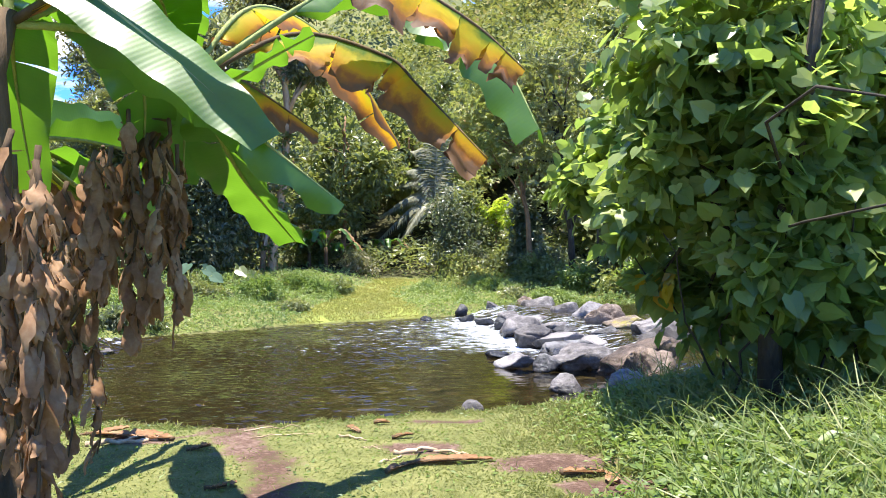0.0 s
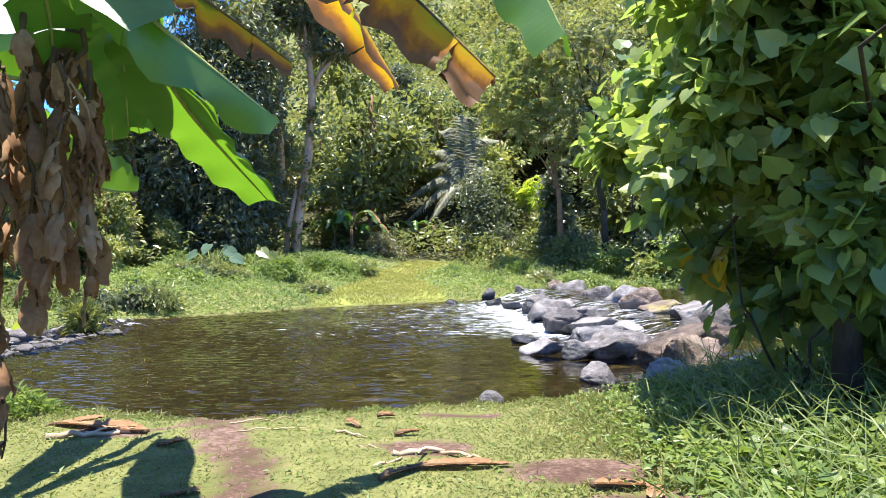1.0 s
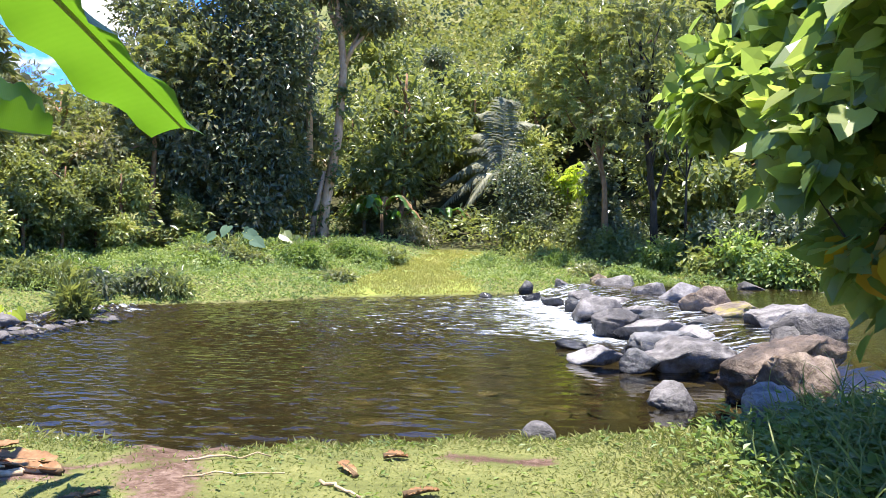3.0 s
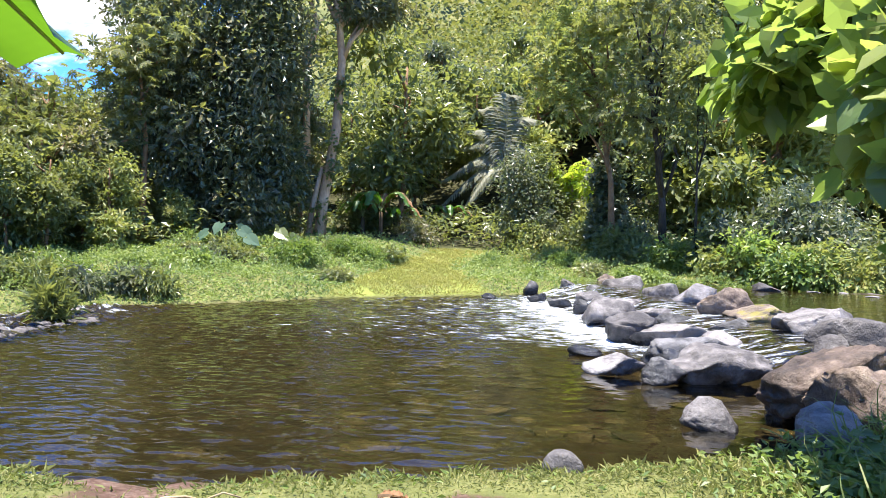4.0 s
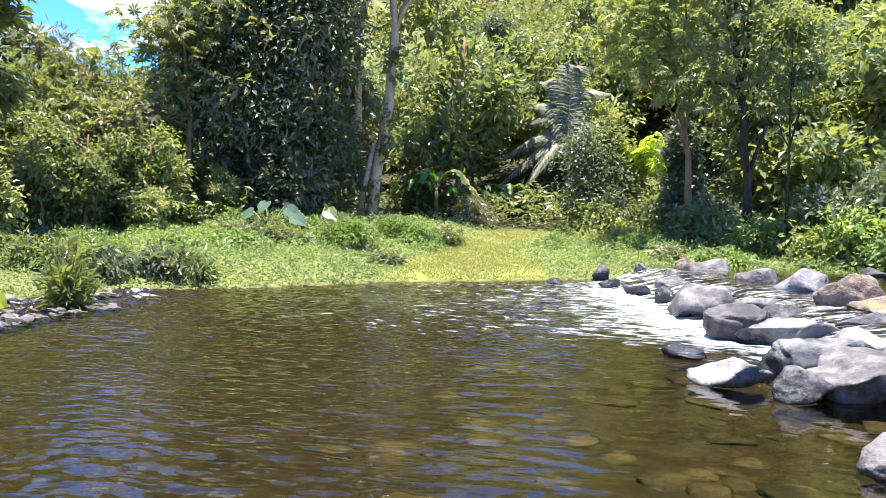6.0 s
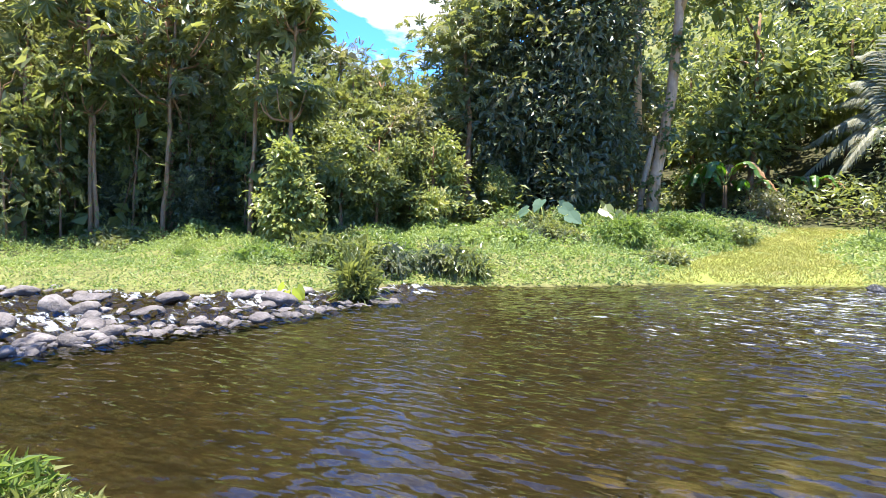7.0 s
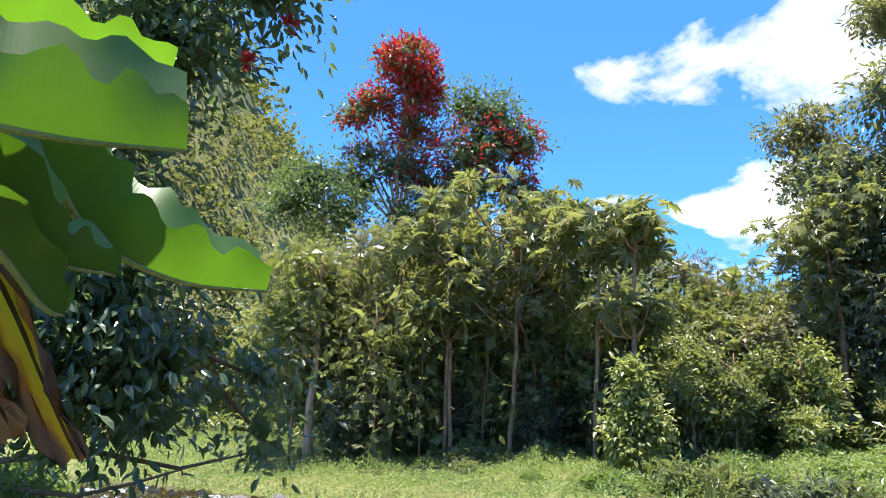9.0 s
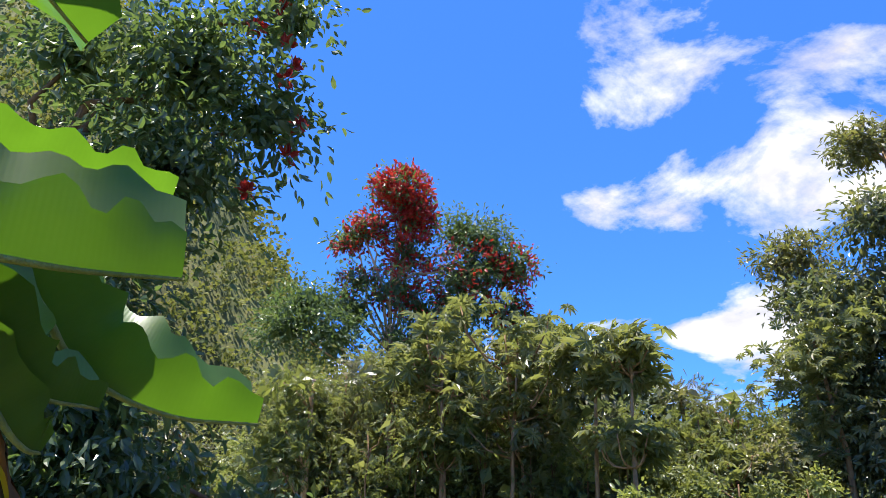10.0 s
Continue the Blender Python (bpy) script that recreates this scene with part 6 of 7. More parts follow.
part("yellow_leaf", foliage(rng, rel(L, [(-9.0, 7.0, 3.0, 0.05, 0.05, 0.03)]), 3, 4, 0.05, 0.2, "oval", 0.5, 0.3, core=0), M_YELLOW, near_tulip, "spray of orange withered leaves")


def shrub(name, label, cat, loc, clumps, leaf, tufts, per=12, size=0.12, tuft_r=0.14, shape="diamond", width=0.4, droop=0.2, seed=1, group="", stems=4, flat=0.7, core=0.04):
    rng = np.random.default_rng(seed)
    t = thing(name, label, cat, loc, group)
    wood = []
    for c in clumps[:stems]:
        wood.append(tube(bend((rng.normal() * 0.06, rng.normal() * 0.06, -0.05), c[:3], 5, 0.05, 0.02, rng), np.linspace(0.03, 0.008, 5), 5))
    part("stem", join(wood), M_BARK, t, smooth=True)
    part("foliage", foliage(rng, clumps, tufts, per, tuft_r, size, shape, width, droop, flat, 0.45, core), leaf, t)
    return t


# bushes on the near bank downstream
for k, (x, y, s) in enumerate(((-10.3, 6.0, 1.0), (-11.6, 6.3, 0.9), (-9.3, 5.6, 0.9), (-12.6, 6.4, 1.0), (-13.6, 6.8, 1.1))):
    L = on_ground(x, y)
    shrub("shrub", "narrow-leaved green shrub on the near bank", "shrub", L, [(0, 0.2, 0.55 * s, 0.6 * s, 0.5 * s, 0.4 * s), (0.4, 0.35, 0.35 * s, 0.5 * s, 0.4 * s, 0.3 * s), (-0.4, 0.3, 0.4 * s, 0.5, 0.4, 0.35)], M_HERB, 170, 12, 0.17, 0.12, "diamond", 0.22, 0.35, 200 + k, "bushes on the near bank")
for k, (x, y) in enumerate(((-10.5, 6.55), (-11.5, 6.75), (-9.6, 6.5))):
    L = on_ground(x, y)
    shrub("shrub", "bright narrow-leaved shrub at the water's edge", "shrub", L, [(0, 0.1, 0.55, 0.65, 0.5, 0.45), (0.45, 0.2, 0.4, 0.45, 0.4, 0.35), (-0.4, 0.15, 0.75, 0.5, 0.4, 0.4)], M_COVER, 260, 12, 0.14, 0.11, "diamond", 0.22, 0.3, 210 + k, "bushes on the near bank")
# dead branches washed against them
for k, (p0, p1) in enumerate((((-10.3, 6.6, 0.5), (-9.2, 7.9, 0.12)), ((-10.8, 6.7, 0.55), (-9.5, 7.6, 0.1)), ((-11.2, 6.9, 0.5), (-9.9, 7.7, 0.15)), ((-10.0, 6.5, 0.7), (-9.4, 7.3, 0.3)))):
    r = np.random.default_rng(220 + k)
    ch = [tube(bend(p0, p1, 7, 0.12, 0.05, r), np.linspace(0.028, 0.012, 7), 6)]
    mid = (np.array(p0) + np.array(p1)) / 2
    for _ in range(3):
        ch.append(tube(bend(mid + r.normal(size=3) * 0.15, mid + r.normal(size=3) * [0.5, 0.5, 0.25] + [0, 0, 0.15], 4, 0, 0.03, r), np.linspace(0.012, 0.004, 4), 5))
    single("dead_branch", join(ch), M_PALE, "bare pale branch washed up on the bank", "branch", group="driftwood", smooth=True)

# the leafy column of a shrub out on the far bank
L = on_ground(-14.7, 18.95, 0.1)
shrub("creeper_shrub", "upright shrub wrapped in bright creeper on the far bank", "shrub", L, [(0, 0, 0.8, 0.42, 0.42, 0.7), (0.05, 0.1, 1.6, 0.38, 0.38, 0.6), (0, 0, 2.3, 0.25, 0.25, 0.5), (0.35, 0.3, 1.3, 0.3, 0.3, 0.3), (-0.3, -0.2, 1.2, 0.3, 0.3, 0.35)], M_LITE, 330, 12, 0.16, 0.16, "oval", 0.5, 0.4, 230)


def elephant_ear(loc, leaves, size, mat, seed, label):
    """Taro: long stalks, each with one big heart-shaped leaf."""
    rng = np.random.default_rng(seed)
    t = thing("taro_plant", label, "taro", loc, "taro plants")
    for dx, dy, h in leaves:
        P = bend((0, 0, -0.05), (dx, dy, h), 6, 0.08, 0)
        st = part("stalk", tube(P, np.linspace(0.03, 0.014, 6), 6), M_RIB, t, smooth=True)
        ax = unit(np.array([[dx, dy, -0.35 * math.hypot(dx, dy) - 0.1]]))
        part("leaf", scatter("heart", np.array([[dx, dy, h]]), ax, np.array([[-0.15 + dx * 0.5, -0.9, 0.75]]), np.array([size * rng.uniform(0.85, 1.15)]), size * 0.8), mat, st)


M_TARO = leaf_mat("taro_leaf", [(0.05, 0.105, 0.035), (0.09, 0.16, 0.055)], trans=0.3, rough=0.7, spec=0.2, shine=(0.15, 0.25, 0.05))
elephant_ear(on_ground(-11.9, 27.0), [(-0.55, -0.1, 0.75), (-0.05, -0.15, 1.05), (0.55, 0.0, 0.85), (0.3, 0.3, 0.9), (-0.35, 0.35, 0.9), (-0.8, 0.1, 0.55), (0.85, -0.15, 0.6)], 0.6, M_TARO, 240, "big pale-green taro with broad leaves on the far bank")
elephant_ear(on_ground(-11.0, 28.6), [(-0.5, -0.3, 0.7), (0.4, -0.2, 0.8), (0.1, 0.3, 0.9), (0.6, 0.3, 0.6)], 0.6, M_LEAF, 241, "dark taro beside the big one")
M_LIME = leaf_mat("lime_leaf", [(0.34, 0.45, 0.02), (0.42, 0.52, 0.03)], trans=0.5, shine=(0.6, 0.75, 0.05))
elephant_ear((-10.63, 15.45, 0.0), [(-0.12, -0.08, 0.30), (0.12, -0.02, 0.26), (0.02, -0.14, 0.2)], 0.30, M_LIME, 242, "small yellow-green taro growing among river stones")

# banana plants at the back of the far bank
for k, (x, y, s) in enumerate(((-9.3, 37.4, 1.2), (-10.3, 37.8, 0.9), (-6.6, 40.4, 0.9), (-8.5, 38.0, 0.8))):
    L = on_ground(x, y)
    rr = np.random.default_rng(250 + k)
    t = thing("banana_plant", "young banana plant with dark drooping leaves", "banana plant", L, "far banana plants")
    part("pseudostem", tube(bend((0, 0, 0), (0, 0, 1.0 * s), 5), np.linspace(0.12, 0.08, 5), 8), M_SHEATH, t, smooth=True)
    for q in range(7):
        an = q * 2.4 + rr.uniform(-0.3, 0.3)
        d = np.array([math.cos(an), math.sin(an), 0]) * s
        o = np.array(L) + [0, 0, 1.0 * s]
        banana_leaf(t, [o, o + d * 0.35 + [0, 0, 0.6 * s], o + d * 0.9 + [0, 0, 0.75 * s], o + d * 1.35 + [0, 0, 0.2 * s]], 0.42 * s, M_BANANA if q % 3 else M_BANDRY, 260 + 10 * k + q, fold=-10, tears=2)


def coconut_palm():
    crown = np.array([-4.1, 43.0, 5.4])
    L = on_ground(-3.4, 43.3)
    t = thing("coconut_palm", "coconut palm with long drooping grey-green fronds", "palm", L)
    part("trunk", tube(spline([(0, 0, 0), (-0.2, 0, 2.5), crown - np.array(L)], 12), np.linspace(0.17, 0.13, 12), 10), M_BARK, t, smooth=True)
    rng = np.random.default_rng(270)
    ends = [(-7.36, 42.4, 3.4), (-7.3, 42.6, 4.75), (-6.3, 42.8, 6.5), (-6.0, 42.9, 7.4), (-5.4, 43.0, 8.6), (-3.7, 43.1, 9.2), (-2.2, 43.2, 8.0), (-1.7, 43.2, 5.8), (-6.0, 41.8, 3.3), (-6.4, 44.2, 4.4), (-2.4, 41.4, 4.2), (-4.4, 45.4, 7.0)]
    for e in ends:
        e = np.array(e)
        high = e[2] > 7.5
        rise = crown + (e - crown) * [0.35, 0.4, 0.85 if high else 0.5] + [0, 0, 0.35 if high else 1.0]
        n = 42
        P = spline([crown, rise, e], n) - np.array(L)
        T = unit(np.gradient(P, axis=0))
        s = unit(np.cross(T, [0.15, -0.35, 1.0]) + 1e-6)
        k = np.arange(5, n)
        ch = [tube(P, np.linspace(0.045, 0.008, n), 5)]
        for sgn in (-1, 1):
            for f in (0.0, 0.5):
                pos = P[k] + T[k] * f * 0.09
                ax = s[k] * sgn * 0.62 + T[k] * 0.5 + np.array([0, 0, -0.75 if not high else -0.45]) + rng.normal(size=(len(k), 3)) * 0.06
                ln = 0.8 * np.sin(np.pi * (k / n) ** 0.75) + 0.15
                ch.append(scatter("blade", pos, ax, np.cross(ax, T[k]) * sgn + [0, -0.2, 0.3], ln, 0.075))
        part("frond", join(ch), M_PALM, t)


coconut_palm()

# creeper-covered mounds and bushes on the right of the track
for k, (x, y, r, h, leaf, size) in enumerate(((-2.6, 37.6, 1.45, 4.0, M_DARK, 0.2), (-1.7, 39.0, 1.3, 4.2, M_LEAF, 0.22), (-2.1, 36.6, 1.1, 1.2, M_LITE, 0.18), (0.3, 36.2, 1.0, 1.2, M_LEAF, 0.2), (5.4, 28.9, 1.0, 1.4, M_VINE, 0.22), (6.2, 27.4, 1.0, 1.0, M_HERB, 0.2), (7.0, 29.8, 1.5, 2.4, M_DARK, 0.22), (4.4, 29.4, 0.8, 0.9, M_LITE, 0.2), (1.6, 33.0, 1.2, 1.2, M_LEAF, 0.2), (3.4, 31.4, 1.2, 0.9, M_HERB, 0.18), (2.2, 34.5, 1.3, 1.3, M_DARK, 0.2), (5.9, 28.9, 1.2, 1.1, M_LITE, 0.2), (5.2, 30.1, 1.3, 1.9, M_DARK, 0.2), (7.1, 27.6, 1.2, 1.2, M_LITE, 0.2), (7.6, 31.4, 1.6, 2.8, M_DARK, 0.22), (4.6, 31.0, 1.2, 1.3, M_LEAF, 0.2), (9.2, 27.6, 1.4, 1.4, M_LEAF, 0.2), (11.5, 29.0, 1.6, 2.0, M_LEAF, 0.22), (-1.2, 33.4, 0.55, 0.5, M_LITE, 0.15), (-2.5, 34.0, 0.5, 0.45, M_LITE, 0.14), (0.9, 33.0, 0.6, 0.5, M_LEAF, 0.15), (-7.6, 37.2, 0.9, 1.0, M_OLIVE, 0.16), (-10.9, 39.6, 1.2, 1.6, M_LEAF, 0.2))):
    L = on_ground(x, y)
    shrub("bush", ("low bright-green bush beside the track" if h < 0.8 else "bush smothered in leafy creeper"), "bush", L, [(0, 0, h * 0.5, r, r, h * 0.5), (r * 0.3, -r * 0.3, h * 0.3, r * 0.8, r * 0.8, h * 0.35), (-r * 0.3, -0.2, h * 0.85, r * 0.6, r * 0.6, h * 0.3)], leaf, int(150 * r * (0.6 + 0.5 * h / 2)), 13, size, 0.2, "diamond", 0.55, 0.4, 280 + k, "creeper-covered bushes", 2)
# bright papaya-like young tree
cecropia(on_ground(-0.5, 38.4), 3.2, 0.7, 6, 300, 0.7, (0, 0), 0.5, M_LIME, "")
# dense low plants at the far waterline
for k, (x, y, r, leaf) in enumerate(((-12.2, 18.9, 0.6, M_LEAF), (-11.6, 19.3, 0.5, M_DARK), (-10.7, 19.9, 0.5, M_DARK), (-10.2, 20.1, 0.5, M_LEAF), (-12.9, 18.3, 0.6, M_LEAF), (-10.9, 25.4, 0.5, M_LEAF), (-9.0, 26.2, 0.8, M_HERB), (-8.2, 29.0, 0.7, M_HERB), (-7.4, 28.6, 0.6, M_HERB), (-17.5, 24.4, 0.9, M_LEAF), (-11.2, 24.8, 0.45, M_DARK))):
    L = on_ground(x, y)
    shrub("low_shrub", "low dark leafy plant on the far bank", "shrub", L, [(0, 0, 0.25 * r / 0.5, r, r * 0.8, 0.28 * r / 0.5)], leaf, int(90 * r / 0.5), 11, 0.17, 0.12, "diamond", 0.32, 0.45, 310 + k, "low plants on the far bank", 1)
L = (-9.95, 16.3, -0.12)
shrub("reed_clump", "clump of narrow green leaves standing in the shallows", "reeds", L, [(0, 0, 0.3, 0.24, 0.22, 0.28), (0, 0, 0.55, 0.2, 0.18, 0.18)], M_LEAF, 80, 10, 0.26, 0.1, "diamond", 0.14, -0.3, 330, "", 2, core=0)

# mounds of herbs and creeper dotted over the far bank
rng = np.random.default_rng(340)
MOUNDS = []
for k, (leaf, wd) in enumerate(((M_HERB, 0.34), (M_COVER, 0.5), (M_LEAF, 0.55), (M_CECR, 0.6))):
    L = on_ground(-13.2 - k, 21.0 + 0.5 * k)
    MOUNDS.append(shrub("herb_mound", "low leafy mound of herbs and creeper on the far bank", "herbs", L, [(0, 0, 0.16, 0.55, 0.45, 0.22), (0.35, 0.1, 0.12, 0.4, 0.35, 0.16), (-0.3, -0.1, 0.14, 0.35, 0.3, 0.2)], leaf, 110, 11, 0.13, 0.10, "diamond", wd, 0.35, 345 + k, "herb mounds on the far bank", 1))
spots = []
while len(spots) < 46:
    x, y = rng.uniform(-22, 4), rng.uniform(13, 34)
    z, dn, df = land(x, y)
    if not 0.9 < df[0] < 8.6 or track_at(np.array([x]), np.array([y]))[0] > 0.05 or any(math.hypot(x - p, y - q) < 0.9 for p, q in spots) or (rng.random() < 0.5 and df[0] < 4):
        continue
    spots.append((x, y))
    k = int(rng.choice(4, p=(0.4, 0.3, 0.12, 0.18))) if df[0] < 5 else int(rng.choice(4, p=(0.15, 0.35, 0.2, 0.3)))
    sc_ = rng.uniform(0.5, 1.3)
    m = copy_thing(MOUNDS[k], pose(x, y, float(z[0]) - 0.03, 0, 0, rng.uniform(0, 360)))
    m.scale = (sc_, sc_, sc_ * rng.uniform(0.8, 1.3))


# ---- river stones ----
STONE_MESH = []
for k in range(9):
    me = np_mesh("river_stone", *rock_mesh(700 + k, 0.5, 0.5, 0.5, 7, 2, 0.12), smooth=True)
    STONE_MESH.append(me)
for k, me in enumerate(STONE_MESH):
    me.materials.append(M_STONE)
COBBLE_MESH = [me.copy() for me in STONE_MESH]
for me in COBBLE_MESH:
    me.materials[0] = M_DROWNED


def stone(x, y, w, h, base, turn, k, label="rounded grey river stone", group="river stones", depth=None, name="river_stone"):
    ob = new(name, (COBBLE_MESH if name == "cobble" else STONE_MESH)[k % 9])
    ob.location = (x, y, base + h * 0.28)
    ob.scale = (w, depth or w * 0.8, h * 1.25)
    ob.rotation_euler = (0, 0, radians(turn))
    return tagged(ob, label, "stone", group)


rng = np.random.default_rng(400)
for k, (x, y, w, h) in enumerate(((-10.5, 10.2, 0.62, 0.36), (-10.25, 9.5, 0.5, 0.26), (-10.1, 9.0, 0.55, 0.2), (-9.3, 8.2, 0.6, 0.2), (-11.9, 7.7, 0.6, 0.36), (-11.7, 8.05, 0.4, 0.24), (-11.2, 8.2, 0.45, 0.16), (-13.7, 9.6, 0.6, 0.3), (-13.4, 10.1, 0.5, 0.34), (-14.4, 11.9, 0.45, 0.22), (-17.0, 10.7, 0.7, 0.3), (-17.1, 11.6, 0.6, 0.3), (-9.9, 10.9, 0.4, 0.16), (-9.45, 11.0, 0.4, 0.2), (-9.6, 11.6, 0.36, 0.2), (-11.4, 11.0, 0.9, 0.3), (-12.4, 12.3, 0.7, 0.34), (-11.7, 12.4, 0.5, 0.26), (-9.5, 12.8, 0.42, 0.16), (-10.45, 15.0, 0.75, 0.3), (-10.7, 16.75, 0.6, 0.22), (-10.4, 17.8, 0.6, 0.14), (-12.1, 14.1, 0.6, 0.24), (-14.8, 12.8, 0.7, 0.26), (-16.1, 11.9, 0.5, 0.26), (-11.3, 10.4, 0.55, 0.24), (-10.9, 12.9, 0.5, 0.2), (-13.0, 13.2, 0.6, 0.24), (-11.1, 15.6, 0.6, 0.24), (-11.3, 16.3, 0.5, 0.2), (-11.6, 15.2, 0.5, 0.2))):
    stone(x, y, w, h * 0.95, -0.02, rng.uniform(0, 360), k * 4 if k % 2 else k, "rounded grey stone lying in the riffle")
n = 0
while n < 210:
    u = rng.random()
    if u < 0.34:                                    # the bar at the pool's lip
        y = rng.uniform(7.9, 14.0); x = -9.5 - 0.45 * rng.normal() ** 2 * 0.6 + 0.12 * math.sin(y * 2) + 0.05 * (y - 11)
    elif u < 0.8:
        x, y = rng.uniform(-17, -9.8), rng.uniform(8.2, 15.5)
    else:
        t = rng.random(); x, y = -11.0 - 7 * t + rng.normal() * 0.3, 16.5 - 5.2 * t + rng.normal() * 0.35
    z, dn, df = land(x, y)
    if dn[0] > 0.1 or df[0] > 0.35:
        continue
    w = 0.10 + 0.34 * rng.random() ** 2
    stone(x, y, w, w * rng.uniform(0.25, 0.5), -0.03 if w > 0.2 else -0.02, rng.uniform(0, 360), int(rng.integers(0, 9)), "rounded stone in the shallow riffle", "riffle stones")
    n += 1
# drowned cobbles on the pool's bed
n = 0
while n < 75:
    x, y = rng.uniform(-3.5, 1.6), rng.uniform(9.4, 15.0)
    z, dn, df = land(x, y)
    if dn[0] > -0.35 or (x < -1.5 and rng.random() < 0.5):
        continue
    w = rng.uniform(0.22, 0.6)
    if z[0] + w * 0.36 > -0.08:
        continue
    stone(x, y, w, w * 0.32, float(z[0]) - 0.02, rng.uniform(0, 360), int(rng.integers(0, 9)), "drowned brown cobble on the pool bed", "cobbles on the pool bed", name="cobble")
    n += 1
# waterline stones of the far bank and the upstream pool
for k, (x, y) in enumerate(((6.2, 26.0), (6.9, 25.8), (7.6, 25.7), (8.4, 25.6), (7.2, 24.6), (9.0, 25.9))):
    stone(x, y, rng.uniform(0.2, 0.45), 0.06, -0.01 if x < 2 else 0.38, rng.uniform(0, 360), k, "flat pale stone at the far waterline", "waterline stones")
# small gravel
N = 380
gx_, gy_ = -9.25 - 1.1 * rng.random(N * 4) ** 1.6, rng.uniform(7, 16.8, N * 4)
z, dn, df = land(gx_, gy_)
ok = (dn < 0.1) & (df < 0.5)
gx_, gy_, z = gx_[ok][:N], gy_[ok][:N], z[ok][:N]
V0, F0 = rock_mesh(790, 0.5, 0.42, 0.3, 6, 2, 0.14)
sc = 0.07 + 0.26 * rng.random(len(gx_)) ** 2
an = rng.uniform(0, 6.28, len(gx_))
Vr = np.stack([V0[None, :, 0] * np.cos(an)[:, None] - V0[None, :, 1] * np.sin(an)[:, None], V0[None, :, 0] * np.sin(an)[:, None] + V0[None, :, 1] * np.cos(an)[:, None], np.repeat(V0[None, :, 2], len(an), 0)], -1)
V = Vr * sc[:, None, None] + np.stack([gx_, gy_, np.maximum(z, -0.05) + 0.02], 1)[:, None]
F = F0[None] + (np.arange(len(gx_)) * len(V0))[:, None, None]
single("gravel", (V.reshape(-1, 3), F.reshape(-1, 3)), M_STONE, "small grey gravel in the shallow riffle", "gravel", kind="stuff", smooth=True)


# ---- grass and herbs ----
def bank_points(rng, n, x0, x1, y0, y1, test):
    x, y = rng.uniform(x0, x1, n), rng.uniform(y0, y1, n)
    z, dn, df = land(x, y)
    ok = test(x, y, z, dn, df)
    return x[ok], y[ok], z[ok], dn[ok], df[ok]


rng = np.random.default_rng(500)
# mown-looking turf of the near bank
x, y, z, dn, df = bank_points(rng, 330000, -10.5, 4.6, 1.0, 10.8, lambda x, y, z, dn, df: (dn > 0.0) & (rng.random(len(x)) < smooth(1.0, 3.4, y + 0.8 * waves(x, y, 0.9)) * smooth(4.6, 2.6, x + 0.5 * waves(x, y, 0.8, 1)) * smooth(-10.5, -8.0, x)) & (rng.random(len(x)) > dirt_at(x, y) * 1.0) & (rng.random(len(x)) < 0.35 + 0.65 * smooth(-1.6, 0.4, x) + 0.65 * smooth(-3.8, -5.5, x) + 0.4 * smooth(1.2, 0.1, dn)))
lush = np.clip(smooth(-0.4, 1.4, x) + smooth(-4.4, -6.5, x) + 0.7 * smooth(0.7, 0.1, dn), 0, 1)
ln = rng.uniform(0.018, 0.045, len(x)) * (1 + 3.0 * lush * rng.random(len(x)))
pos = np.stack([x, y, z - 0.005], 1)
ax = rng.normal(size=pos.shape) * [0.8, 0.8, 0.1] + [0, 0, 0.5]
single("turf", scatter("diamond", pos, ax, rng.normal(size=pos.shape) * [0.6, 0.6, 0.2] + [0, 0, 0.5], ln, 0.005 + 0.12 * ln), M_TURF, "short sunlit grass of the near bank", "grass", kind="stuff")
# coarser grass over the rest of the near bank
x, y, z, dn, df = bank_points(rng, 70000, -22, 14, -14, 9.5, lambda x, y, z, dn, df: (dn > 0.3) & (rng.random(len(x)) < 1.1 * np.exp(-(np.hypot(x + 2, y - 3) / 13) ** 2)) & (rng.random(len(x)) > dirt_at(x, y)) & ~((x > -6) & (x < 1.6) & (y > 2.5)))
ln = rng.uniform(0.06, 0.15, len(x))
pos = np.stack([x, y, z - 0.005], 1)
ax = rng.normal(size=pos.shape) * [0.7, 0.7, 0.1] + [0, 0, 0.6]
single("rough_grass", scatter("diamond", pos, ax, rng.normal(size=pos.shape) * [1, 1, 0.2], ln, 0.02), M_GRASS, "rough grass of the near bank", "grass", kind="stuff")
# broad-leaved herbs in it
x, y, z, dn, df = bank_points(rng, 140000, -11.5, 5.0, 1.0, 11.0, lambda x, y, z, dn, df: (dn > -0.02) & (rng.random(len(x)) < smooth(1.0, 4.0, y + 0.9 * waves(x, y, 0.9, 2)) * smooth(5.0, 2.8, x + 0.6 * waves(x, y, 0.8))) & (rng.random(len(x)) > dirt_at(x, y) * 1.3) & (rng.random(len(x)) < 0.06 + 0.75 * smooth(0.1, 1.6, x) * smooth(10.6, 9.2, y) + 0.7 * smooth(-4.8, -6.5, x) + 0.35 * smooth(0.5, 0.05, dn)))
lush = np.clip(smooth(0.0, 1.6, x) + smooth(-4.8, -6.8, x), 0, 1)
pos = np.stack([x, y, z + (0.03 + 0.25 * lush) * rng.random(len(x))], 1)
ln = rng.uniform(0.03, 0.07, len(x)) * (1 + 0.6 * lush)
ax = rng.normal(size=pos.shape) * [1, 1, 0.35] + [0, 0, 0.1]
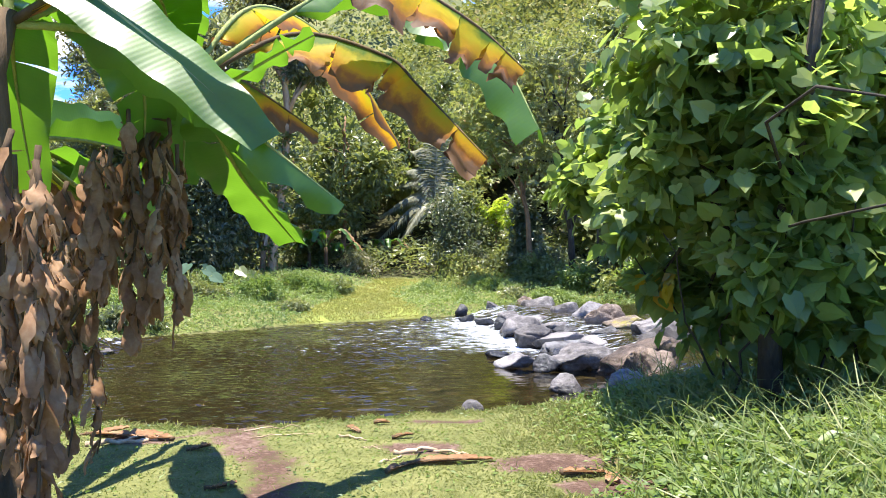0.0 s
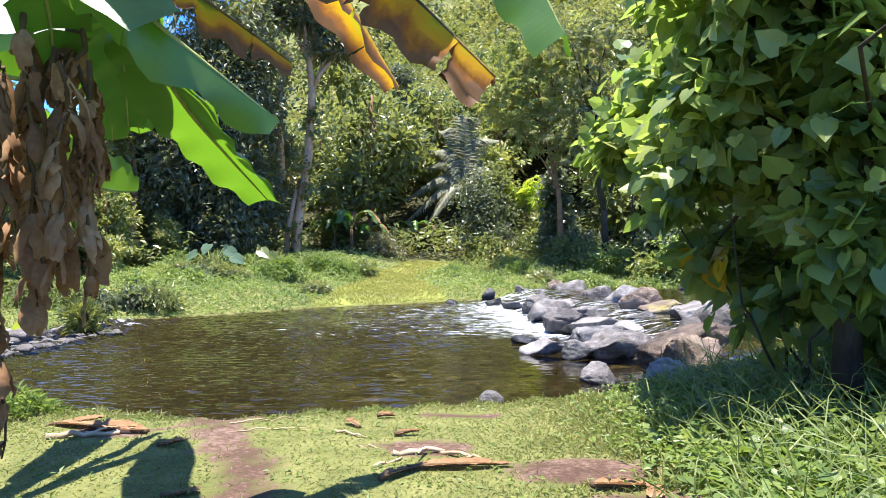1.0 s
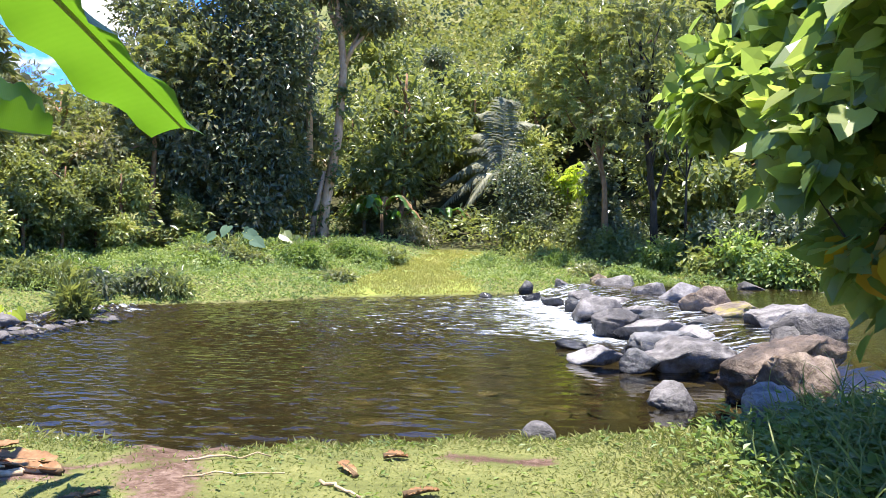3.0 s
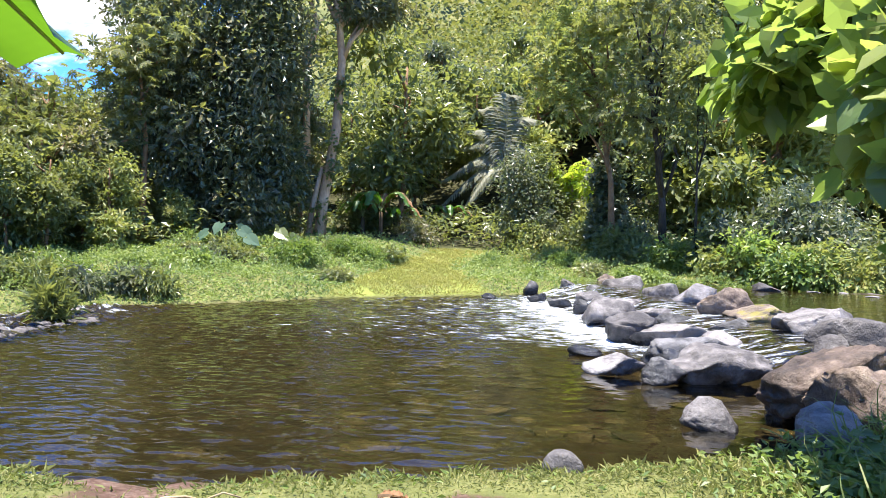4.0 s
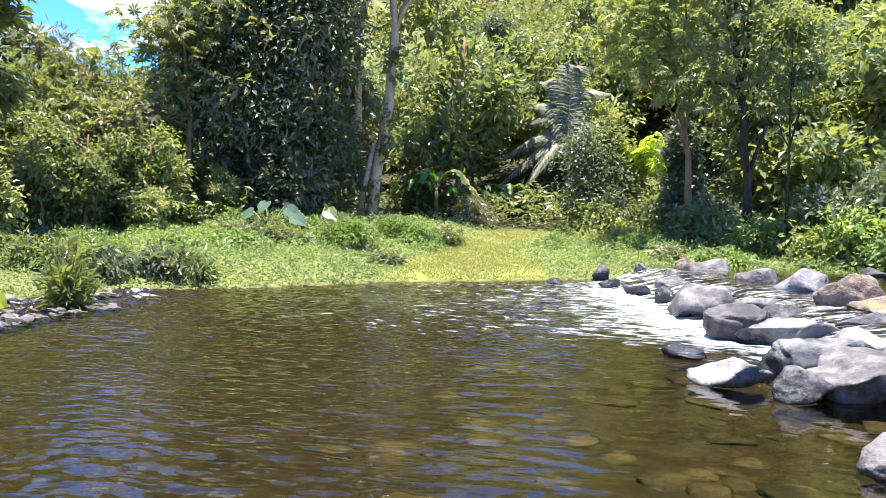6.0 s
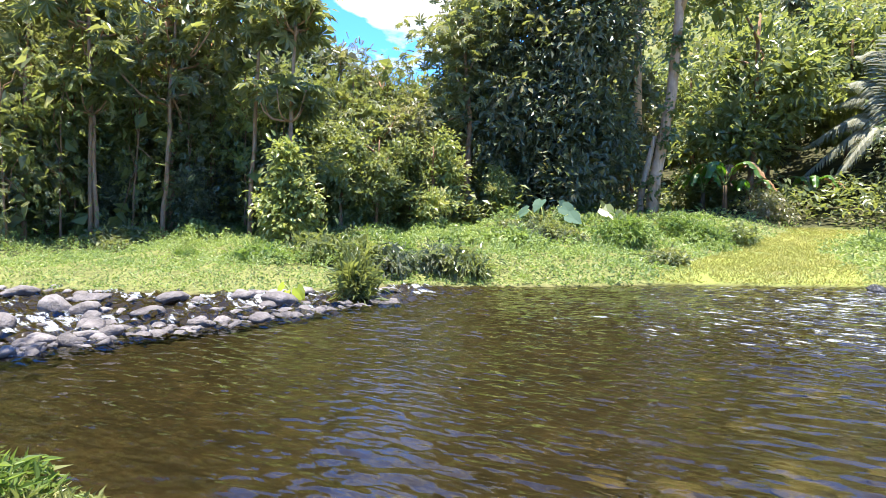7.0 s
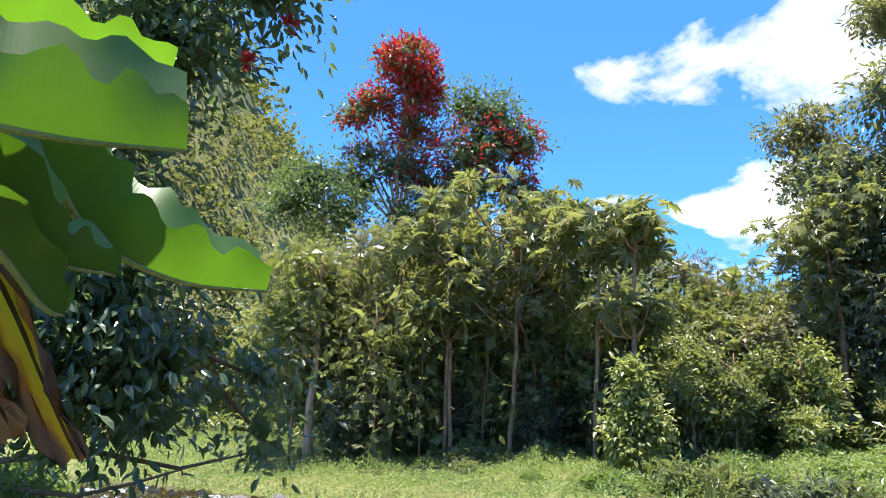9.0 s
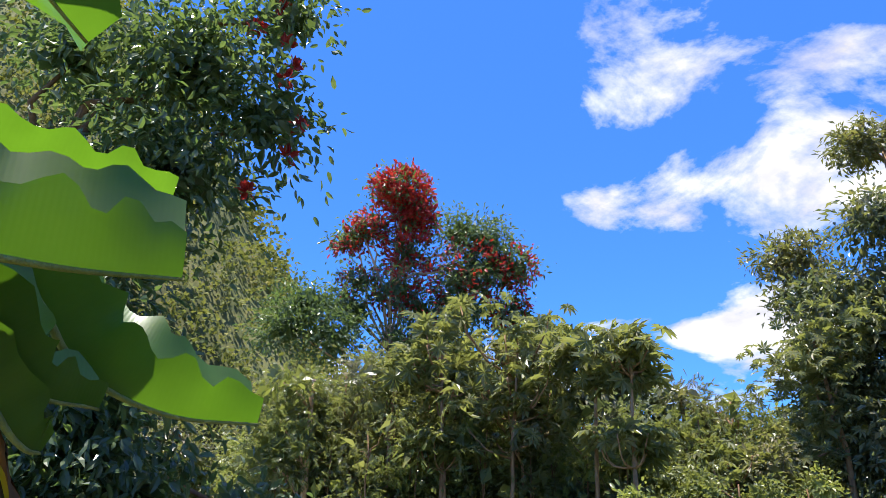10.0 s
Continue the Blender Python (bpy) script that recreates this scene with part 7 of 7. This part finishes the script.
single("herbs", scatter("diamond", pos, ax, np.array([0, 0, 1.0]) + rng.normal(size=pos.shape) * 0.4, ln, ln * 0.5), M_HERB, "low bright-green herbs of the near bank", "herbs", kind="stuff")
# tall arching grass below the vine-hung tree
x, y, z, dn, df = bank_points(rng, 36000, 0.5, 5.2, 1.6, 9.9, lambda x, y, z, dn, df: (dn > 0.3) & (rng.random(len(x)) < smooth(1.6, 4.0, y) * smooth(5.2, 3.0, x)) & (rng.random(len(x)) < 0.24 * smooth(0.55, 1.5, x + 0.25 * waves(x, y, 2.0) - 0.08 * (y - 5))))
pos = np.stack([x, y, z - 0.01], 1)
ln = rng.uniform(0.25, 0.8, len(x)) * (0.5 + 0.5 * smooth(0.6, 1.9, x))
ax = rng.normal(size=pos.shape) * [0.55, 0.55, 0.1] + [-0.15, -0.1, 0.75]
single("tall_grass", scatter("arch", pos, ax, np.cross(ax, rng.normal(size=pos.shape)) * [1, 1, 0.2] + [0, 0, 0.25], ln, 0.014), M_GRASS, "tall arching grass under the vine-hung tree", "grass", kind="stuff")
# broad-leaved creepers and seedlings among it
x, y, z, dn, df = bank_points(rng, 16000, 0.3, 3.6, 3.0, 9.8, lambda x, y, z, dn, df: (dn > 0.25) & (rng.random(len(x)) < 0.75 * smooth(0.4, 1.5, x + 0.3 * waves(x, y, 2.6, 1.0) - 0.06 * (y - 5))))
pos = np.stack([x, y, z + 0.04 + 0.30 * rng.random(len(x)) * smooth(0.5, 1.8, x)], 1)
ln = rng.uniform(0.04, 0.10, len(x))
ax = rng.normal(size=pos.shape) * [1, 1, 0.25] + [0, -0.1, -0.05]
single("creepers", scatter("heart", pos, ax, np.array([0, -0.1, 1.0]) + rng.normal(size=pos.shape) * 0.3, ln, ln * 0.85), M_HERB, "broad-leaved creepers under the vine-hung tree", "creepers", kind="stuff")
# weedy clump on the spit downstream
x, y, z, dn, df = bank_points(rng, 26000, -9.8, -5.0, 5.2, 9.2, lambda x, y, z, dn, df: (dn > -0.05) & (dn < 2.6))
pos = np.stack([x, y, z + 0.34 * rng.random(len(x)) ** 0.8 * smooth(0, 0.9, dn)], 1)
ln = rng.uniform(0.07, 0.15, len(x))
ax = rng.normal(size=pos.shape) * [0.8, 0.8, 0.3] + [0, 0, 0.45]
single("water_weeds", scatter("diamond", pos, ax, np.array([0, 0, 1.0]) + rng.normal(size=pos.shape) * 0.5, ln, ln * 0.22), M_HERB, "bright leafy weeds on the spit", "weeds", kind="stuff")
# short trodden grass of the far track
x, y, z, dn, df = bank_points(rng, 90000, -9, -1, 23, 37, lambda x, y, z, dn, df: (df > 0.05) & (rng.random(len(x)) < track_at(x, y) * 0.8) & (waves(x, y, 2.1, 0.7) + 0.6 * waves(x, y, 5.1, 1.7) > -0.7))
pos = np.stack([x, y, z - 0.005], 1)
ax = rng.normal(size=pos.shape) * [0.6, 0.6, 0.1] + [0, 0, 0.7]
single("track_grass", scatter("blade", pos, ax, rng.normal(size=pos.shape) * [1, 1, 0.2], rng.uniform(0.05, 0.12, len(x)), 0.02), M_LAWN, "short trodden grass on the far track", "grass", kind="stuff")
# leafy cover of the far bank
x, y, z, dn, df = bank_points(rng, 760000, -38, 12, 8, 42, lambda x, y, z, dn, df: (df > -0.05) & (df < 11.5) & (rng.random(len(x)) > track_at(x, y) * 1.1) & (rng.random(len(x)) < 1.15 - 0.04 * (y - 12)))
hump = np.clip(0.14 + 0.28 * waves(x, y, 1.1, 0.3) + 0.26 * waves(x, y, 2.9, 1.3) + 0.12 * waves(x, y, 6.1, 0.4), 0.03, None) * smooth(-0.1, 0.8, df)
pos = np.stack([x, y, z + hump * (0.35 + 0.65 * rng.random(len(x)))], 1)
ln = rng.uniform(0.05, 0.115, len(x)) * (0.75 + 0.5 * smooth(15, 26, y))
ax = rng.normal(size=pos.shape) * [1, 1, 0.6] + [0, -0.1, 0.5]
single("bank_cover", scatter("diamond", pos, ax, np.array([0, -0.25, 0.8]) + rng.normal(size=pos.shape) * 0.6, ln, ln * 0.5), M_COVER, "sunlit creeping herbs covering the far bank", "herbs", kind="stuff")

# ---- litter on the near bank ----
for k, (x, y, ln_, w, turn) in enumerate(((-0.55, 6.65, 0.75, 0.12, 12), (-0.95, 6.45, 0.4, 0.1, 60), (-4.1, 7.75, 0.8, 0.22, 5), (-3.75, 7.6, 0.6, 0.16, 170), (-4.4, 7.9, 0.5, 0.15, 40), (-3.0, 7.1, 0.22, 0.12, 20), (-1.7, 8.05, 0.3, 0.08, 130), (-1.45, 8.4, 0.18, 0.1, 20), (0.55, 6.2, 0.4, 0.14, 15), (0.75, 6.1, 0.3, 0.12, 80), (-2.3, 5.9, 0.25, 0.1, 30), (-0.3, 5.2, 0.2, 0.08, 140), (-1.1, 7.6, 0.22, 0.07, 20))):
    r = np.random.default_rng(600 + k)
    loc = on_ground(x, y, -0.025)
    t = thing("fallen_leaf", "dry curled banana leaf lying on the grass", "fallen leaf", loc, "fallen dead leaves")
    ca, sa = math.cos(radians(turn)), math.sin(radians(turn))
    pts = [np.array(loc) + [ca * ln_ * (f - 0.5), sa * ln_ * (f - 0.5), 0.012 * math.sin(3 * f + k) + 0.005] for f in (0, 0.35, 0.7, 1)]
    banana_leaf(t, pts, w * 1.3, M_BANDRY, 620 + k, fold=6, tears=1, petiole=0.05, crumple=0.03, wave=0.004, blunt=0.6, curl=-25)

# dry sticks and peeled bark among it
M_STICK = bark_mat("dry_stick", (0.26, 0.17, 0.10), (0.52, 0.39, 0.26), 7.0)
for k, (p0, p1, r) in enumerate((((-1.09, 6.93), (-0.70, 7.06), 0.028), ((-0.76, 7.08), (-0.36, 6.83), 0.018), ((-1.16, 6.6), (-1.0, 6.84), 0.014), ((-1.8, 7.8), (-1.45, 7.52), 0.014), ((-1.42, 7.2), (-1.22, 7.12), 0.007), ((-2.9, 8.05), (-2.35, 8.3), 0.009), ((-2.7, 7.7), (-2.1, 7.95), 0.007), ((-4.2, 7.2), (-3.7, 7.5), 0.03), ((-4.0, 7.45), (-3.5, 7.62), 0.02))):
    r_ = np.random.default_rng(660 + k)
    P = bend((p0[0], p0[1], gz(*p0) + r * 0.6), (p1[0], p1[1], gz(*p1) + r * 0.6), 7, 0.01, 0.012, r_)
    ch = [tube(P, np.linspace(r, r * 0.55, 7), 7, 0.12, r_)]
    if r > 0.015:
        ch.append(tube(bend(P[4], P[4] + np.array([r_.normal() * 0.1, r_.normal() * 0.1, 0.03]), 4, 0.01, 0.01, r_), np.linspace(r * 0.5, r * 0.2, 4), 6))
    single("dry_stick", join(ch), M_STICK, "pale dry stick lying on the grass", "stick", group="sticks on the near bank", smooth=True)
